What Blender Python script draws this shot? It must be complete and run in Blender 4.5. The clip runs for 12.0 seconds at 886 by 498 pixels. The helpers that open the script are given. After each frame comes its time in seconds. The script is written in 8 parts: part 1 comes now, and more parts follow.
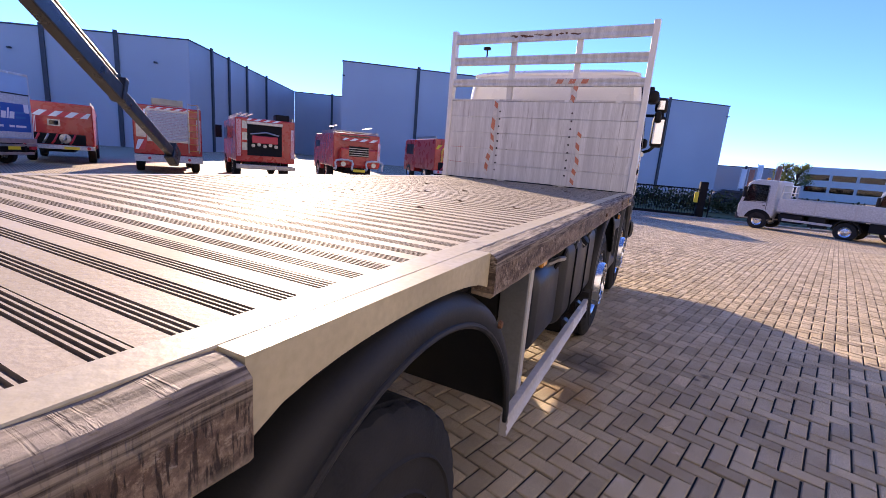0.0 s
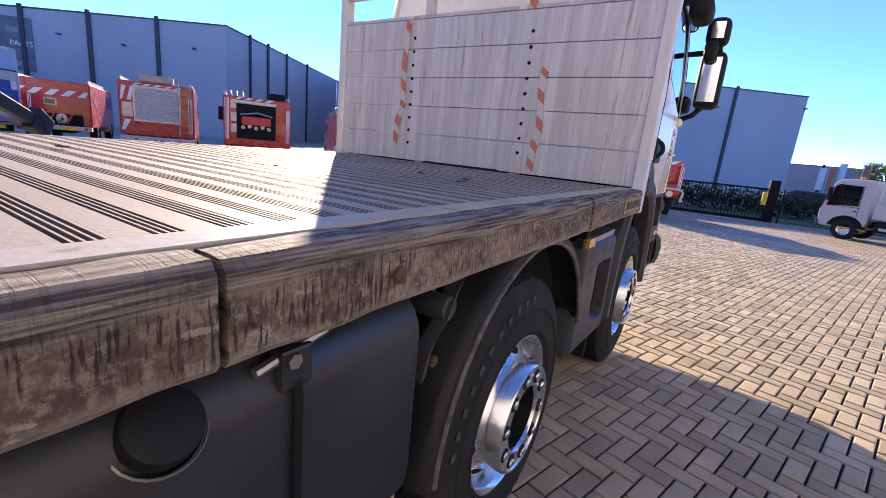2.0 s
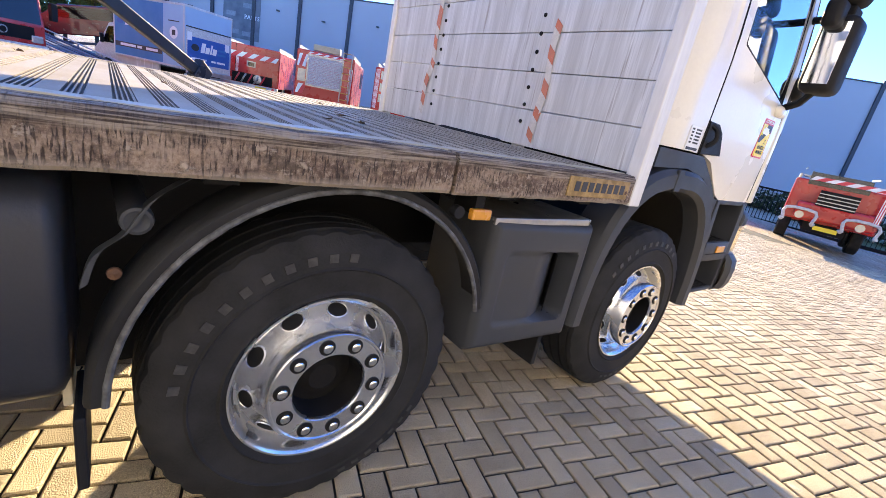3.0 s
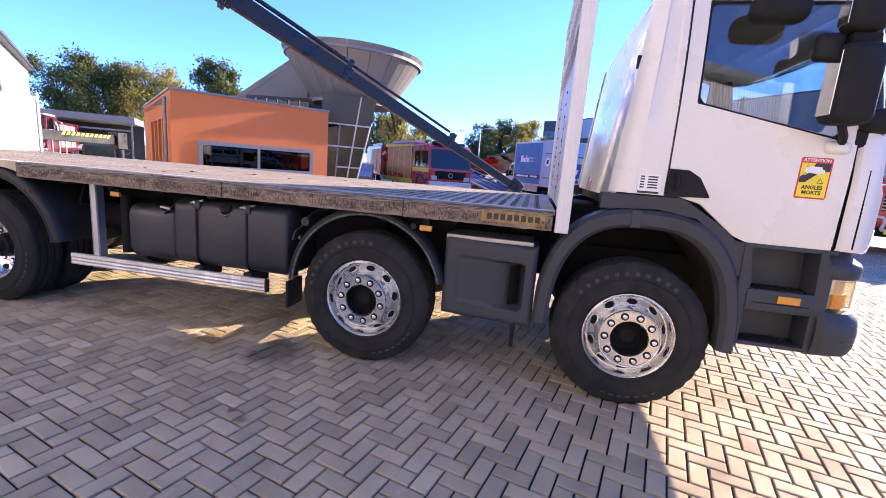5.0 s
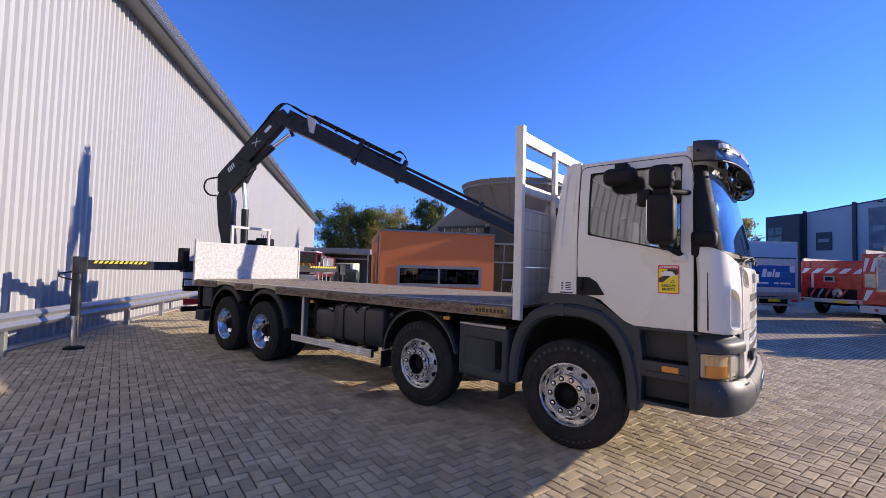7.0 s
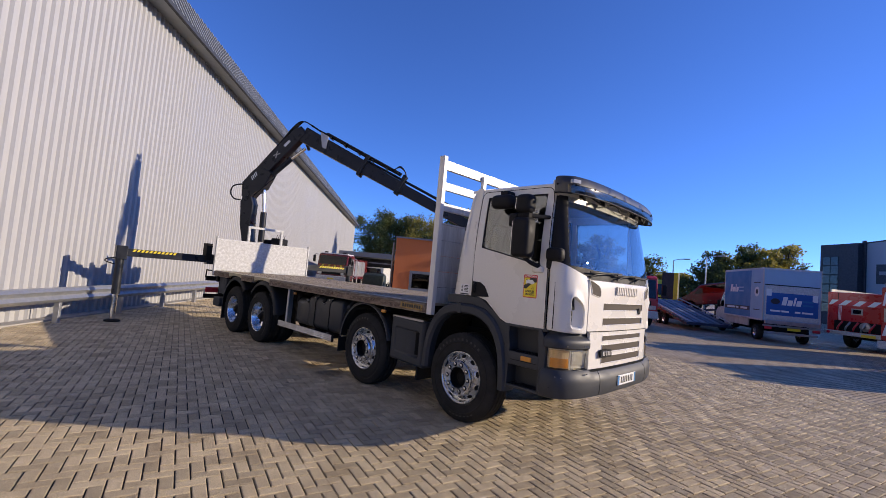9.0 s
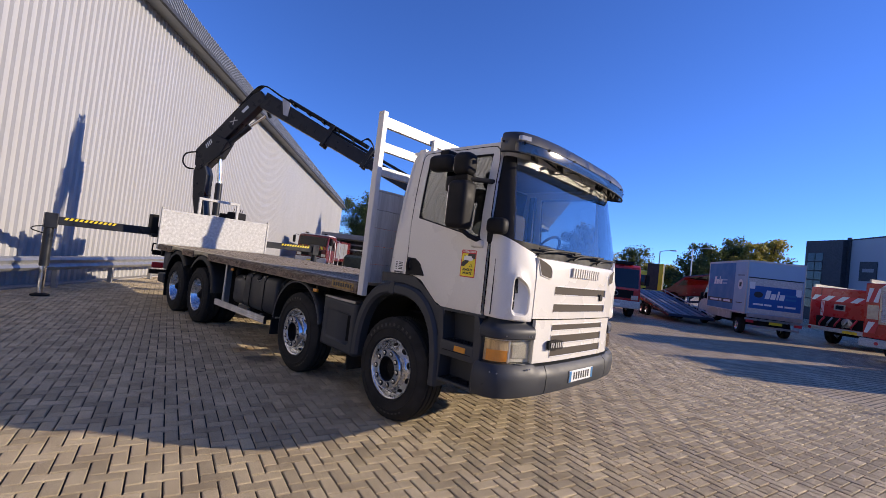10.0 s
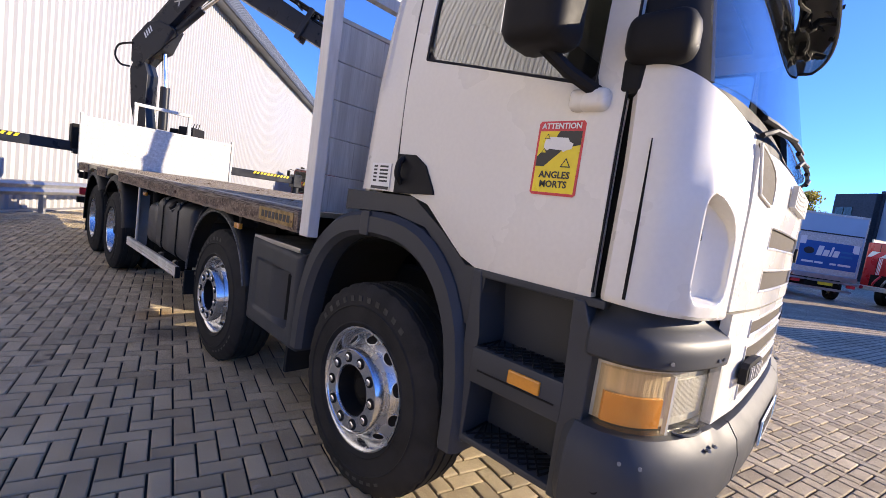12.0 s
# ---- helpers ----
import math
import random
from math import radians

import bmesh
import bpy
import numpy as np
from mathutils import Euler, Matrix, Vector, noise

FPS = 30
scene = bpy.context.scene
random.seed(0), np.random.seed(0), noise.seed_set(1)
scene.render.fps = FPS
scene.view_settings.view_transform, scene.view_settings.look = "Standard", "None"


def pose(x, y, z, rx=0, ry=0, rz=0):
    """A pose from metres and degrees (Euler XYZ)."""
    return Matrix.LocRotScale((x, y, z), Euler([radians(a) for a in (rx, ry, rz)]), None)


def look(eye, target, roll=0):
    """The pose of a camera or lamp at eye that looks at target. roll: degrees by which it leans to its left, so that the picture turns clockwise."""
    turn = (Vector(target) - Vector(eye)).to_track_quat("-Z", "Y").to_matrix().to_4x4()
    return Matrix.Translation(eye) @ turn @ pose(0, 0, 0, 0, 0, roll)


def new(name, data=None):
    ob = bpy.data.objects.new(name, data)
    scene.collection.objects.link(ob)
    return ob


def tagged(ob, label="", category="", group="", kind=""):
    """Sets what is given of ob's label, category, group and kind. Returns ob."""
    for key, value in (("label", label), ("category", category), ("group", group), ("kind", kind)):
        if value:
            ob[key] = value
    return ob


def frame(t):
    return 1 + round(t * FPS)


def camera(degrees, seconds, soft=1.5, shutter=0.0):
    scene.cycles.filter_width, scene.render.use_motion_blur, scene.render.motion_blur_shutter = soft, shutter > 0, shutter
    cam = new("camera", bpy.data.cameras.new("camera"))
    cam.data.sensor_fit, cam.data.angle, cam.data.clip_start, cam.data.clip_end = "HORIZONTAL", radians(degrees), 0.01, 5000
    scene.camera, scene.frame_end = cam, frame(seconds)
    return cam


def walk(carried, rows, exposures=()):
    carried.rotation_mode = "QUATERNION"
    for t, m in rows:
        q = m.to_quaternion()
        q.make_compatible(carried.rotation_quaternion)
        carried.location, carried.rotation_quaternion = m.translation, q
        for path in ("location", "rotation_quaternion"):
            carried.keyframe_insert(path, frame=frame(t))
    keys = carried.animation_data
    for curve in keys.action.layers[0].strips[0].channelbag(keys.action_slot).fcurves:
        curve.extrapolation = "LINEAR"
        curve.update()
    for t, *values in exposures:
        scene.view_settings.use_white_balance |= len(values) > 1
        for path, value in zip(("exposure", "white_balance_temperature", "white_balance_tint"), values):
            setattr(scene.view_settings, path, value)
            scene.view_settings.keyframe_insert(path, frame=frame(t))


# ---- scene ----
cam = camera(91.1, 12.0, soft=0.5)
PATH = [
    (0, (1.666, -6.222, 1.573), (0.788, -4.473, 1.163), 4.6),
    (0.5, (1.623, -5.507, 1.61), (0.798, -3.702, 1.359), 4.4),
    (1, (1.604, -4.736, 1.591), (0.812, -2.92, 1.32), 2.1),
    (1.5, (1.611, -4.019, 1.514), (0.859, -2.205, 1.132), 6.3),
    (2, (1.706, -3.344, 1.464), (0.66, -1.702, 1.007), 5.6),
    (2.5, (1.978, -2.872, 1.407), (0.649, -1.505, 0.804), 6.5),
    (2.7, (2.111, -2.721, 1.42), (0.73, -1.407, 0.815), 8.9),
    (4.3, (3.632, -1.44, 1.499), (1.706, -1.165, 1.037), 9.0),
    (4.5, (3.829, -1.256, 1.513), (1.875, -1.175, 1.093), 7.0),
    (5, (4.243, -0.738, 1.559), (2.314, -1.119, 1.192), 4.5),
    (5.5, (4.587, -0.17, 1.628), (2.747, -0.919, 1.4), 3.7),
    (6, (4.933, 0.4, 1.689), (3.165, -0.535, 1.648), 4.5),
    (6.4, (5.082, 0.897, 1.719), (3.426, -0.223, 1.772), 4.5),
    (6.5, (5.125, 1.039, 1.728), (3.484, -0.103, 1.794), 4.3),
    (6.7, (5.215, 1.3, 1.71), (3.61, 0.11, 1.79), 2.6),
    (8.3, (5.529, 2.988, 1.698), (4.091, 1.603, 1.812), 4.1),
    (8.5, (5.485, 3.117, 1.709), (4.052, 1.727, 1.823), 4.4),
    (9, (5.192, 3.415, 1.692), (3.759, 2.026, 1.816), 5.1),
    (9.5, (4.744, 3.516, 1.668), (3.305, 2.133, 1.795), 5.2),
    (10, (4.208, 3.34, 1.644), (2.741, 1.982, 1.709), 6.7),
    (10.5, (3.65, 3.039, 1.609), (2.232, 1.63, 1.651), 8.4),
    (11, (3.184, 2.591, 1.577), (1.796, 1.151, 1.567), 8.4),
    (11.5, (2.792, 2.129, 1.56), (1.406, 0.693, 1.429), 5.7),
    (12, (2.504, 1.624, 1.453), (1.033, 0.282, 1.266), 8.3),
]
EXPOSURES = [(0, 1.88, 8000, 22), (0.5, 1.2, 8000, 21), (1.0, 1.12, 8000, 20), (1.5, 1.34, 8000, 19), (2.0, 1.98, 7900, 15), (2.5, 2.6, 8300, 5), (4.5, 2.8, 8000, 15), (5.0, 2.45, 7300, 20), (5.5, 2.08, 6950, 21), (6.0, 1.85, 6950, 20), (6.5, 1.5, 6950, 16), (8.5, 0.86, 7350, 12), (10.5, 0.98, 7250, 12), (11, 1.12, 7100, 12), (12, 1.72, 7400, 11)]
walk(cam, [(t, look(eye, target, roll)) for t, eye, target, roll in PATH], EXPOSURES)

# ---- light ----
SUN_YAW, SUN_EL = 46.5, 17.5
world = bpy.data.worlds.new("sky")
scene.world = world
world.use_nodes = True
wn = world.node_tree
sky = wn.nodes.new("ShaderNodeTexSky")
sky.sky_type, sky.sun_disc = "NISHITA", False
sky.sun_elevation, sky.sun_rotation = radians(SUN_EL), radians(-SUN_YAW)
sky.air_density, sky.dust_density, sky.ozone_density = 0.70, 0.0, 9.5
wn.nodes["Background"].inputs["Strength"].default_value = 0.14
tone = wn.nodes.new("ShaderNodeMix")
tone.data_type, tone.blend_type, tone.inputs[0].default_value = "RGBA", "MULTIPLY", 1.0
tone.inputs[7].default_value = (0.90, 0.86, 1.06, 1)
wn.links.new(sky.outputs["Color"], tone.inputs[6])
wn.links.new(tone.outputs[2], wn.nodes["Background"].inputs["Color"])
sun = new("sun", bpy.data.lights.new("sun", "SUN"))
sun.data.energy, sun.data.angle, sun.data.color = 3.1, radians(0.53), (1.0, 0.90, 0.78)
sun_dir = Vector((-math.sin(radians(SUN_YAW)) * math.cos(radians(SUN_EL)), math.cos(radians(SUN_YAW)) * math.cos(radians(SUN_EL)), math.sin(radians(SUN_EL))))
sun.matrix_world = look(sun_dir * 60, (0, 0, 0))


# ---- materials ----
def speckle(m, size, dark, light):
    """Fine stone grains in the colour of a surface."""
    nt = m.node_tree
    p = nt.nodes["Principled BSDF"]
    src = p.inputs["Base Color"].links[0].from_socket
    co, no, mr, x = (nt.nodes.new("ShaderNode" + k) for k in ("TexCoord", "TexNoise", "MapRange", "Mix"))
    no.inputs["Scale"].default_value, no.inputs["Detail"].default_value, no.inputs["Roughness"].default_value = size, 3, 0.8
    nt.links.new(co.outputs["Object"], no.inputs["Vector"])
    nt.links.new(no.outputs["Fac"], mr.inputs[0])
    for i, v in ((1, 0.36), (2, 0.66), (3, dark), (4, light)):
        mr.inputs[i].default_value = v
    x.data_type, x.blend_type, x.inputs[0].default_value = "RGBA", "MULTIPLY", 1.0
    nt.links.new(src, x.inputs[6])
    nt.links.new(mr.outputs[0], x.inputs[7])
    nt.links.new(x.outputs[2], p.inputs["Base Color"])
    p.inputs["Specular IOR Level"].default_value = 0.15
    return m


def mat(name, base, rough=0.5, metal=0.0, second=None, amount=0.35, scale=6.0, bump=0.1, fine=90.0, spread=0.0, stretch=(1, 1, 1), third=None, third_at=0.62, coat=0.0, lines=None, lines_at=30.0, lines_stretch=None, blot=None):
    """A surface with coarse blotches, fine grain and relief. spread: how far alike pieces differ. third: sparse stains."""
    m = bpy.data.materials.new(name)
    m.use_nodes = True
    nt = m.node_tree
    p = nt.nodes["Principled BSDF"]
    p.inputs["Metallic"].default_value = metal
    p.inputs["Coat Weight"].default_value = coat
    co = nt.nodes.new("ShaderNodeTexCoord")
    mp = nt.nodes.new("ShaderNodeMapping")
    mp.inputs["Scale"].default_value = stretch
    nt.links.new(co.outputs["Object"], mp.inputs["Vector"])

    def noise_at(size, detail):
        n = nt.nodes.new("ShaderNodeTexNoise")
        n.inputs["Scale"].default_value, n.inputs["Detail"].default_value = size, detail
        nt.links.new(mp.outputs["Vector"], n.inputs["Vector"])
        return n.outputs["Fac"]

    def mix(fac, a, b):
        x = nt.nodes.new("ShaderNodeMix")
        x.data_type = "RGBA"
        for socket, value in ((x.inputs[0], fac), (x.inputs[6], a), (x.inputs[7], b)):
            if isinstance(value, (int, float)):
                socket.default_value = value
            elif isinstance(value, tuple):
                socket.default_value = (*value, 1)
            else:
                nt.links.new(value, socket)
        return x.outputs[2]

    def ramp(fac, lo, hi, a=0.0, b=1.0):
        r = nt.nodes.new("ShaderNodeMapRange")
        for i, v in ((1, lo), (2, hi), (3, a), (4, b)):
            r.inputs[i].default_value = v
        nt.links.new(fac, r.inputs[0])
        return r.outputs[0]

    coarse, grain = noise_at(scale, 5), noise_at(fine, 3)
    second = second or tuple(v * 0.72 for v in base)
    col = mix(ramp(coarse, 0.35, 0.65, 0, amount * 2), base, second)
    col = mix(ramp(grain, 0.3, 0.7, 0, amount), col, tuple(v * 0.8 for v in second))
    if third:
        col = mix(ramp(noise_at(scale * 2.7, 6), third_at, third_at + 0.1), col, third)
    if lines:
        n = noise_at(lines_at, 4)
        if lines_stretch:
            own = nt.nodes.new("ShaderNodeMapping")
            own.inputs["Scale"].default_value = lines_stretch
            nt.links.new(co.outputs["Object"], own.inputs["Vector"])
            nt.links.new(own.outputs["Vector"], n.node.inputs["Vector"])
        d = nt.nodes.new("ShaderNodeMath")
        d.operation, d.inputs[1].default_value = "SUBTRACT", 0.5
        nt.links.new(n, d.inputs[0])
        a = nt.nodes.new("ShaderNodeMath")
        a.operation = "ABSOLUTE"
        nt.links.new(d.outputs[0], a.inputs[0])
        col = mix(ramp(a.outputs[0], 0.004, 0.045, 0.75, 0.0), col, lines)
    for x, y, r, tone in blot or ():
        g = nt.nodes.new("ShaderNodeNewGeometry")
        v = nt.nodes.new("ShaderNodeVectorMath")
        v.operation, v.inputs[1].default_value = "DISTANCE", (x, y, 0)
        nt.links.new(g.outputs["Position"], v.inputs[0])
        q = nt.nodes.new("ShaderNodeTexNoise")
        q.inputs["Scale"].default_value, q.inputs["Detail"].default_value = 3.5, 6
        nt.links.new(g.outputs["Position"], q.inputs["Vector"])
        w = nt.nodes.new("ShaderNodeMath")
        w.operation, w.inputs[1].default_value = "MULTIPLY_ADD", r * 1.6
        nt.links.new(q.outputs["Fac"], w.inputs[0])
        nt.links.new(v.outputs["Value"], w.inputs[2])
        col = mix(ramp(w.outputs[0], r * 1.2, r * 1.9, 0.75, 0.0), col, tone)
    if spread:
        info = nt.nodes.new("ShaderNodeObjectInfo")
        geo = nt.nodes.new("ShaderNodeNewGeometry")
        add = nt.nodes.new("ShaderNodeMath")
        add.operation = "ADD"
        nt.links.new(info.outputs["Random"], add.inputs[0])
        nt.links.new(geo.outputs["Random Per Island"], add.inputs[1])
        fr = nt.nodes.new("ShaderNodeMath")
        fr.operation = "FRACT"
        nt.links.new(add.outputs[0], fr.inputs[0])
        hsv = nt.nodes.new("ShaderNodeHueSaturation")
        nt.links.new(ramp(fr.outputs[0], 0, 1, 1 - spread, 1 + spread), hsv.inputs["Value"])
        nt.links.new(col, hsv.inputs["Color"])
        col = hsv.outputs["Color"]
    nt.links.new(col, p.inputs["Base Color"])
    nt.links.new(ramp(coarse, 0.3, 0.7, max(rough - 0.12, 0.03), min(rough + 0.12, 1)), p.inputs["Roughness"])
    if bump:
        b = nt.nodes.new("ShaderNodeBump")
        b.inputs["Strength"].default_value, b.inputs["Distance"].default_value = bump, 0.01
        nt.links.new(grain, b.inputs["Height"])
        nt.links.new(b.outputs["Normal"], p.inputs["Normal"])
    return m


def glass_mat(name, tint, gloss=0.06, edge=0.5, rough=0.0):
    """A thin pane: it lets light through with a tint and mirrors the more, the flatter it is seen."""
    m = bpy.data.materials.new(name)
    m.use_nodes = True
    nt = m.node_tree
    nt.nodes.remove(nt.nodes["Principled BSDF"])
    t, g, x, w = (nt.nodes.new("ShaderNode" + k) for k in ("BsdfTransparent", "BsdfGlossy", "MixShader", "LayerWeight"))
    t.inputs["Color"].default_value = (*tint, 1)
    g.inputs["Roughness"].default_value = rough
    w.inputs["Blend"].default_value = 0.5
    power, mr = nt.nodes.new("ShaderNodeMath"), nt.nodes.new("ShaderNodeMath")
    power.operation, power.inputs[1].default_value = "POWER", 3.5
    mr.operation, mr.inputs[1].default_value, mr.inputs[2].default_value = "MULTIPLY_ADD", edge, gloss
    nt.links.new(w.outputs["Facing"], power.inputs[0])
    nt.links.new(power.outputs[0], mr.inputs[0])
    nt.links.new(mr.outputs[0], x.inputs[0])
    nt.links.new(t.outputs[0], x.inputs[1])
    nt.links.new(g.outputs[0], x.inputs[2])
    nt.links.new(x.outputs[0], nt.nodes["Material Output"].inputs["Surface"])
    return m


def peeled_wood():
    """Brown varnished plywood edge: upright cracks, splintered upper veneer, pale chips and a rubbed lower edge."""
    m = bpy.data.materials.new("weathered varnished plywood edge")
    m.use_nodes = True
    nt = m.node_tree
    p = nt.nodes["Principled BSDF"]
    co = nt.nodes.new("ShaderNodeTexCoord").outputs["Object"]

    def grain(stretch, detail=4, rough=0.55):
        mp, no = nt.nodes.new("ShaderNodeMapping"), nt.nodes.new("ShaderNodeTexNoise")
        mp.inputs["Scale"].default_value = stretch
        no.inputs["Scale"].default_value, no.inputs["Detail"].default_value, no.inputs["Roughness"].default_value = 1.0, detail, rough
        nt.links.new(co, mp.inputs["Vector"])
        nt.links.new(mp.outputs["Vector"], no.inputs["Vector"])
        return no.outputs["Fac"]

    def ramp(fac, lo, hi, a=0.0, b=1.0):
        r = nt.nodes.new("ShaderNodeMapRange")
        for k, v in ((1, lo), (2, hi), (3, a), (4, b)):
            r.inputs[k].default_value = v
        nt.links.new(fac, r.inputs[0])
        return r.outputs[0]

    def calc(kind, a, b):
        n = nt.nodes.new("ShaderNodeMath")
        n.operation = kind
        for k, v in enumerate((a, b)):
            if isinstance(v, float):
                n.inputs[k].default_value = v
            else:
                nt.links.new(v, n.inputs[k])
        return n.outputs[0]

    def over(fac, a, b):
        x = nt.nodes.new("ShaderNodeMix")
        x.data_type = "RGBA"
        nt.links.new(fac, x.inputs[0])
        for k, v in ((6, a), (7, b)):
            if isinstance(v, tuple):
                x.inputs[k].default_value = (*v, 1)
            else:
                nt.links.new(v, x.inputs[k])
        return x.outputs[2]

    sep = nt.nodes.new("ShaderNodeSeparateXYZ")
    nt.links.new(co, sep.inputs[0])
    height = sep.outputs["Z"]
    col = over(ramp(grain((1, 4.5, 14), 7, 0.6), 0.42, 0.60), (0.105, 0.066, 0.047), (0.300, 0.220, 0.160))
    col = over(ramp(grain((1, 13, 30), 5), 0.42, 0.66, 0.0, 0.55), col, (0.215, 0.145, 0.098))
    grit = grain((60, 75, 60), 8, 0.75)
    col = over(ramp(grit, 0.52, 0.61, 0.0, 0.60), col, (0.060, 0.043, 0.032))
    col = over(ramp(grit, 0.49, 0.40, 0.0, 0.65), col, (0.36, 0.28, 0.205))
    stain = ramp(grain((1, 8, 13), 6, 0.7), 0.54, 0.62)
    col = over(calc("MULTIPLY", stain, 0.6), col, (0.045, 0.034, 0.024))
    chips = ramp(grain((1, 20, 34), 6, 0.65), 0.585, 0.63)
    col = over(calc("MULTIPLY", chips, 0.7), col, (0.40, 0.325, 0.25))
    cracks = calc("MULTIPLY", ramp(grain((1, 190, 26), 5), 0.54, 0.60), ramp(grain((1, 6, 14), 4), 0.36, 0.50))
    col = over(calc("MULTIPLY", cracks, 0.9), col, (0.035, 0.023, 0.018))
    rub = ramp(calc("ADD", height, calc("MULTIPLY", grain((1, 7, 3), 4), 0.045)), 1.222, 1.242, 0.8, 0.0)
    col = over(rub, col, (0.36, 0.295, 0.225))
    torn = ramp(calc("ADD", height, calc("MULTIPLY", grain((1, 3, 9), 4), 0.06)), 1.312, 1.324)
    fibre = grain((60, 5, 190), 4)
    col = over(calc("MULTIPLY", torn, 0.85), col, over(ramp(fibre, 0.40, 0.60), (0.050, 0.036, 0.028), (0.33, 0.275, 0.215)))
    nt.links.new(col, p.inputs["Base Color"])
    p.inputs["Roughness"].default_value, p.inputs["Specular IOR Level"].default_value = 0.72, 0.3
    relief = calc("SUBTRACT", calc("MULTIPLY", calc("MULTIPLY", torn, fibre), 1.2), cracks)
    b = nt.nodes.new("ShaderNodeBump")
    b.inputs["Strength"].default_value, b.inputs["Distance"].default_value = 0.8, 0.004
    nt.links.new(calc("SUBTRACT", calc("ADD", relief, chips), calc("MULTIPLY", grit, 1.4)), b.inputs["Height"])
    nt.links.new(b.outputs["Normal"], p.inputs["Normal"])
    return m


EDGE_WOOD = peeled_wood()
WHITE = mat("white cab paint", (0.72, 0.695, 0.635), 0.30, 0, (0.68, 0.65, 0.59), 0.15, 2.0, 0.01, 60, coat=0.3)
GREY_PLASTIC = mat("grey moulded plastic", (0.036, 0.040, 0.047), 0.52, 0, (0.052, 0.055, 0.060), 0.3, 4, 0.05, 400)
DARK_PLASTIC = mat("dark moulded plastic", (0.022, 0.023, 0.026), 0.6, 0, (0.035, 0.036, 0.038), 0.3, 4, 0.05, 300)
BLACK = mat("black chassis paint", (0.008, 0.008, 0.009), 0.7, 0, (0.016, 0.015, 0.014), 0.4, 5, 0.1)
BLACK_PLASTIC = mat("black plastic", (0.016, 0.016, 0.018), 0.6, 0, (0.017, 0.017, 0.017), 0.3, 8, 0.05, 250)
RUBBER = mat("tyre rubber", (0.0147, 0.0145, 0.0143), 0.78, 0, (0.036, 0.0355, 0.035), 0.4, 7, 0.15, 120)
RIM = mat("silver wheel paint", (0.74, 0.75, 0.76), 0.24, 0.92, (0.62, 0.62, 0.62), 0.25, 7, 0.02, 80)
STEEL = mat("bare steel", (0.42, 0.42, 0.41), 0.38, 0.9, (0.30, 0.29, 0.28), 0.3, 9, 0.05)
RUST = mat("rusty bolt steel", (0.085, 0.042, 0.024), 0.8, 0.1, (0.15, 0.07, 0.035), 0.5, 40, 0.4)
POST_ALU = mat("pale oxidised aluminium", (0.74, 0.725, 0.69), 0.5, 0.12, (0.60, 0.585, 0.55), 0.35, 3, 0.08, 60, stretch=(1, 1, 0.15), third=(0.44, 0.42, 0.39), third_at=0.68)
ALU = mat("weathered aluminium", (0.62, 0.60, 0.57), 0.45, 0.30, (0.46, 0.44, 0.41), 0.4, 3, 0.12, 50, stretch=(1, 1, 0.12), third=(0.70, 0.70, 0.68), third_at=0.58)
BOARD_ALU = mat("scratched dull aluminium board", (0.70, 0.70, 0.68), 0.5, 0.2, (0.50, 0.495, 0.475), 0.5, 16, 0.12, 150, stretch=(1, 1, 0.05), third=(0.36, 0.34, 0.31), third_at=0.62)
ALU_FLOOR = mat("dusty aluminium floor plank", (0.40, 0.335, 0.245), 0.68, 0.0, (0.30, 0.245, 0.172), 0.4, 2.2, 0.10, 90, spread=0.08, third=(0.18, 0.14, 0.10), third_at=0.67)
GROOVE = mat("brown dirt in the grooves", (0.165, 0.130, 0.095), 0.9, 0, (0.085, 0.064, 0.045), 0.4, 6, 0.2)
EDGE_CREAM = mat("dirty cream painted steel", (0.52, 0.45, 0.30), 0.45, 0, (0.40, 0.335, 0.215), 0.4, 4, 0.10, 60, third=(0.17, 0.10, 0.055), third_at=0.66)
CRANE = mat("dark navy grey crane paint", (0.011, 0.014, 0.021), 0.34, 0.0, (0.022, 0.024, 0.028), 0.35, 5, 0.06, 60, third=(0.07, 0.065, 0.06), third_at=0.72)
CHROME = mat("polished ram steel", (0.75, 0.75, 0.75), 0.10, 1.0, (0.7, 0.7, 0.7), 0.1, 5, 0.0)
AMBER = mat("amber lens", (0.66, 0.27, 0.03), 0.25, 0, (0.50, 0.20, 0.03), 0.2, 20, 0.05, coat=0.5)
CLEAR = mat("cloudy lamp lens", (0.66, 0.64, 0.56), 0.15, 0.3, (0.50, 0.48, 0.42), 0.35, 14, 0.08, 60, coat=0.6)
PLATE_WHITE = mat("white sign film", (0.78, 0.78, 0.76), 0.4, 0, (0.70, 0.70, 0.68), 0.2, 10, 0.0)
PLATE_BLACK = mat("black print", (0.02, 0.02, 0.022), 0.5, 0, (0.03, 0.03, 0.03), 0.2, 10, 0.0)
SIGN_RED = mat("red sign film", (0.62, 0.035, 0.05), 0.35, 0, (0.5, 0.03, 0.04), 0.15, 20, 0.0)
SIGN_YELLOW = mat("yellow sign film", (0.85, 0.66, 0.03), 0.35, 0, (0.75, 0.55, 0.03), 0.15, 20, 0.0)
TAPE_RED = mat("faded orange-red tape", (0.60, 0.16, 0.08), 0.5, 0, (0.50, 0.20, 0.12), 0.4, 20, 0.05, third=(0.7, 0.66, 0.6), third_at=0.62)
TAPE_WHITE = mat("worn white tape", (0.66, 0.63, 0.58), 0.5, 0, (0.52, 0.49, 0.44), 0.4, 20, 0.05)
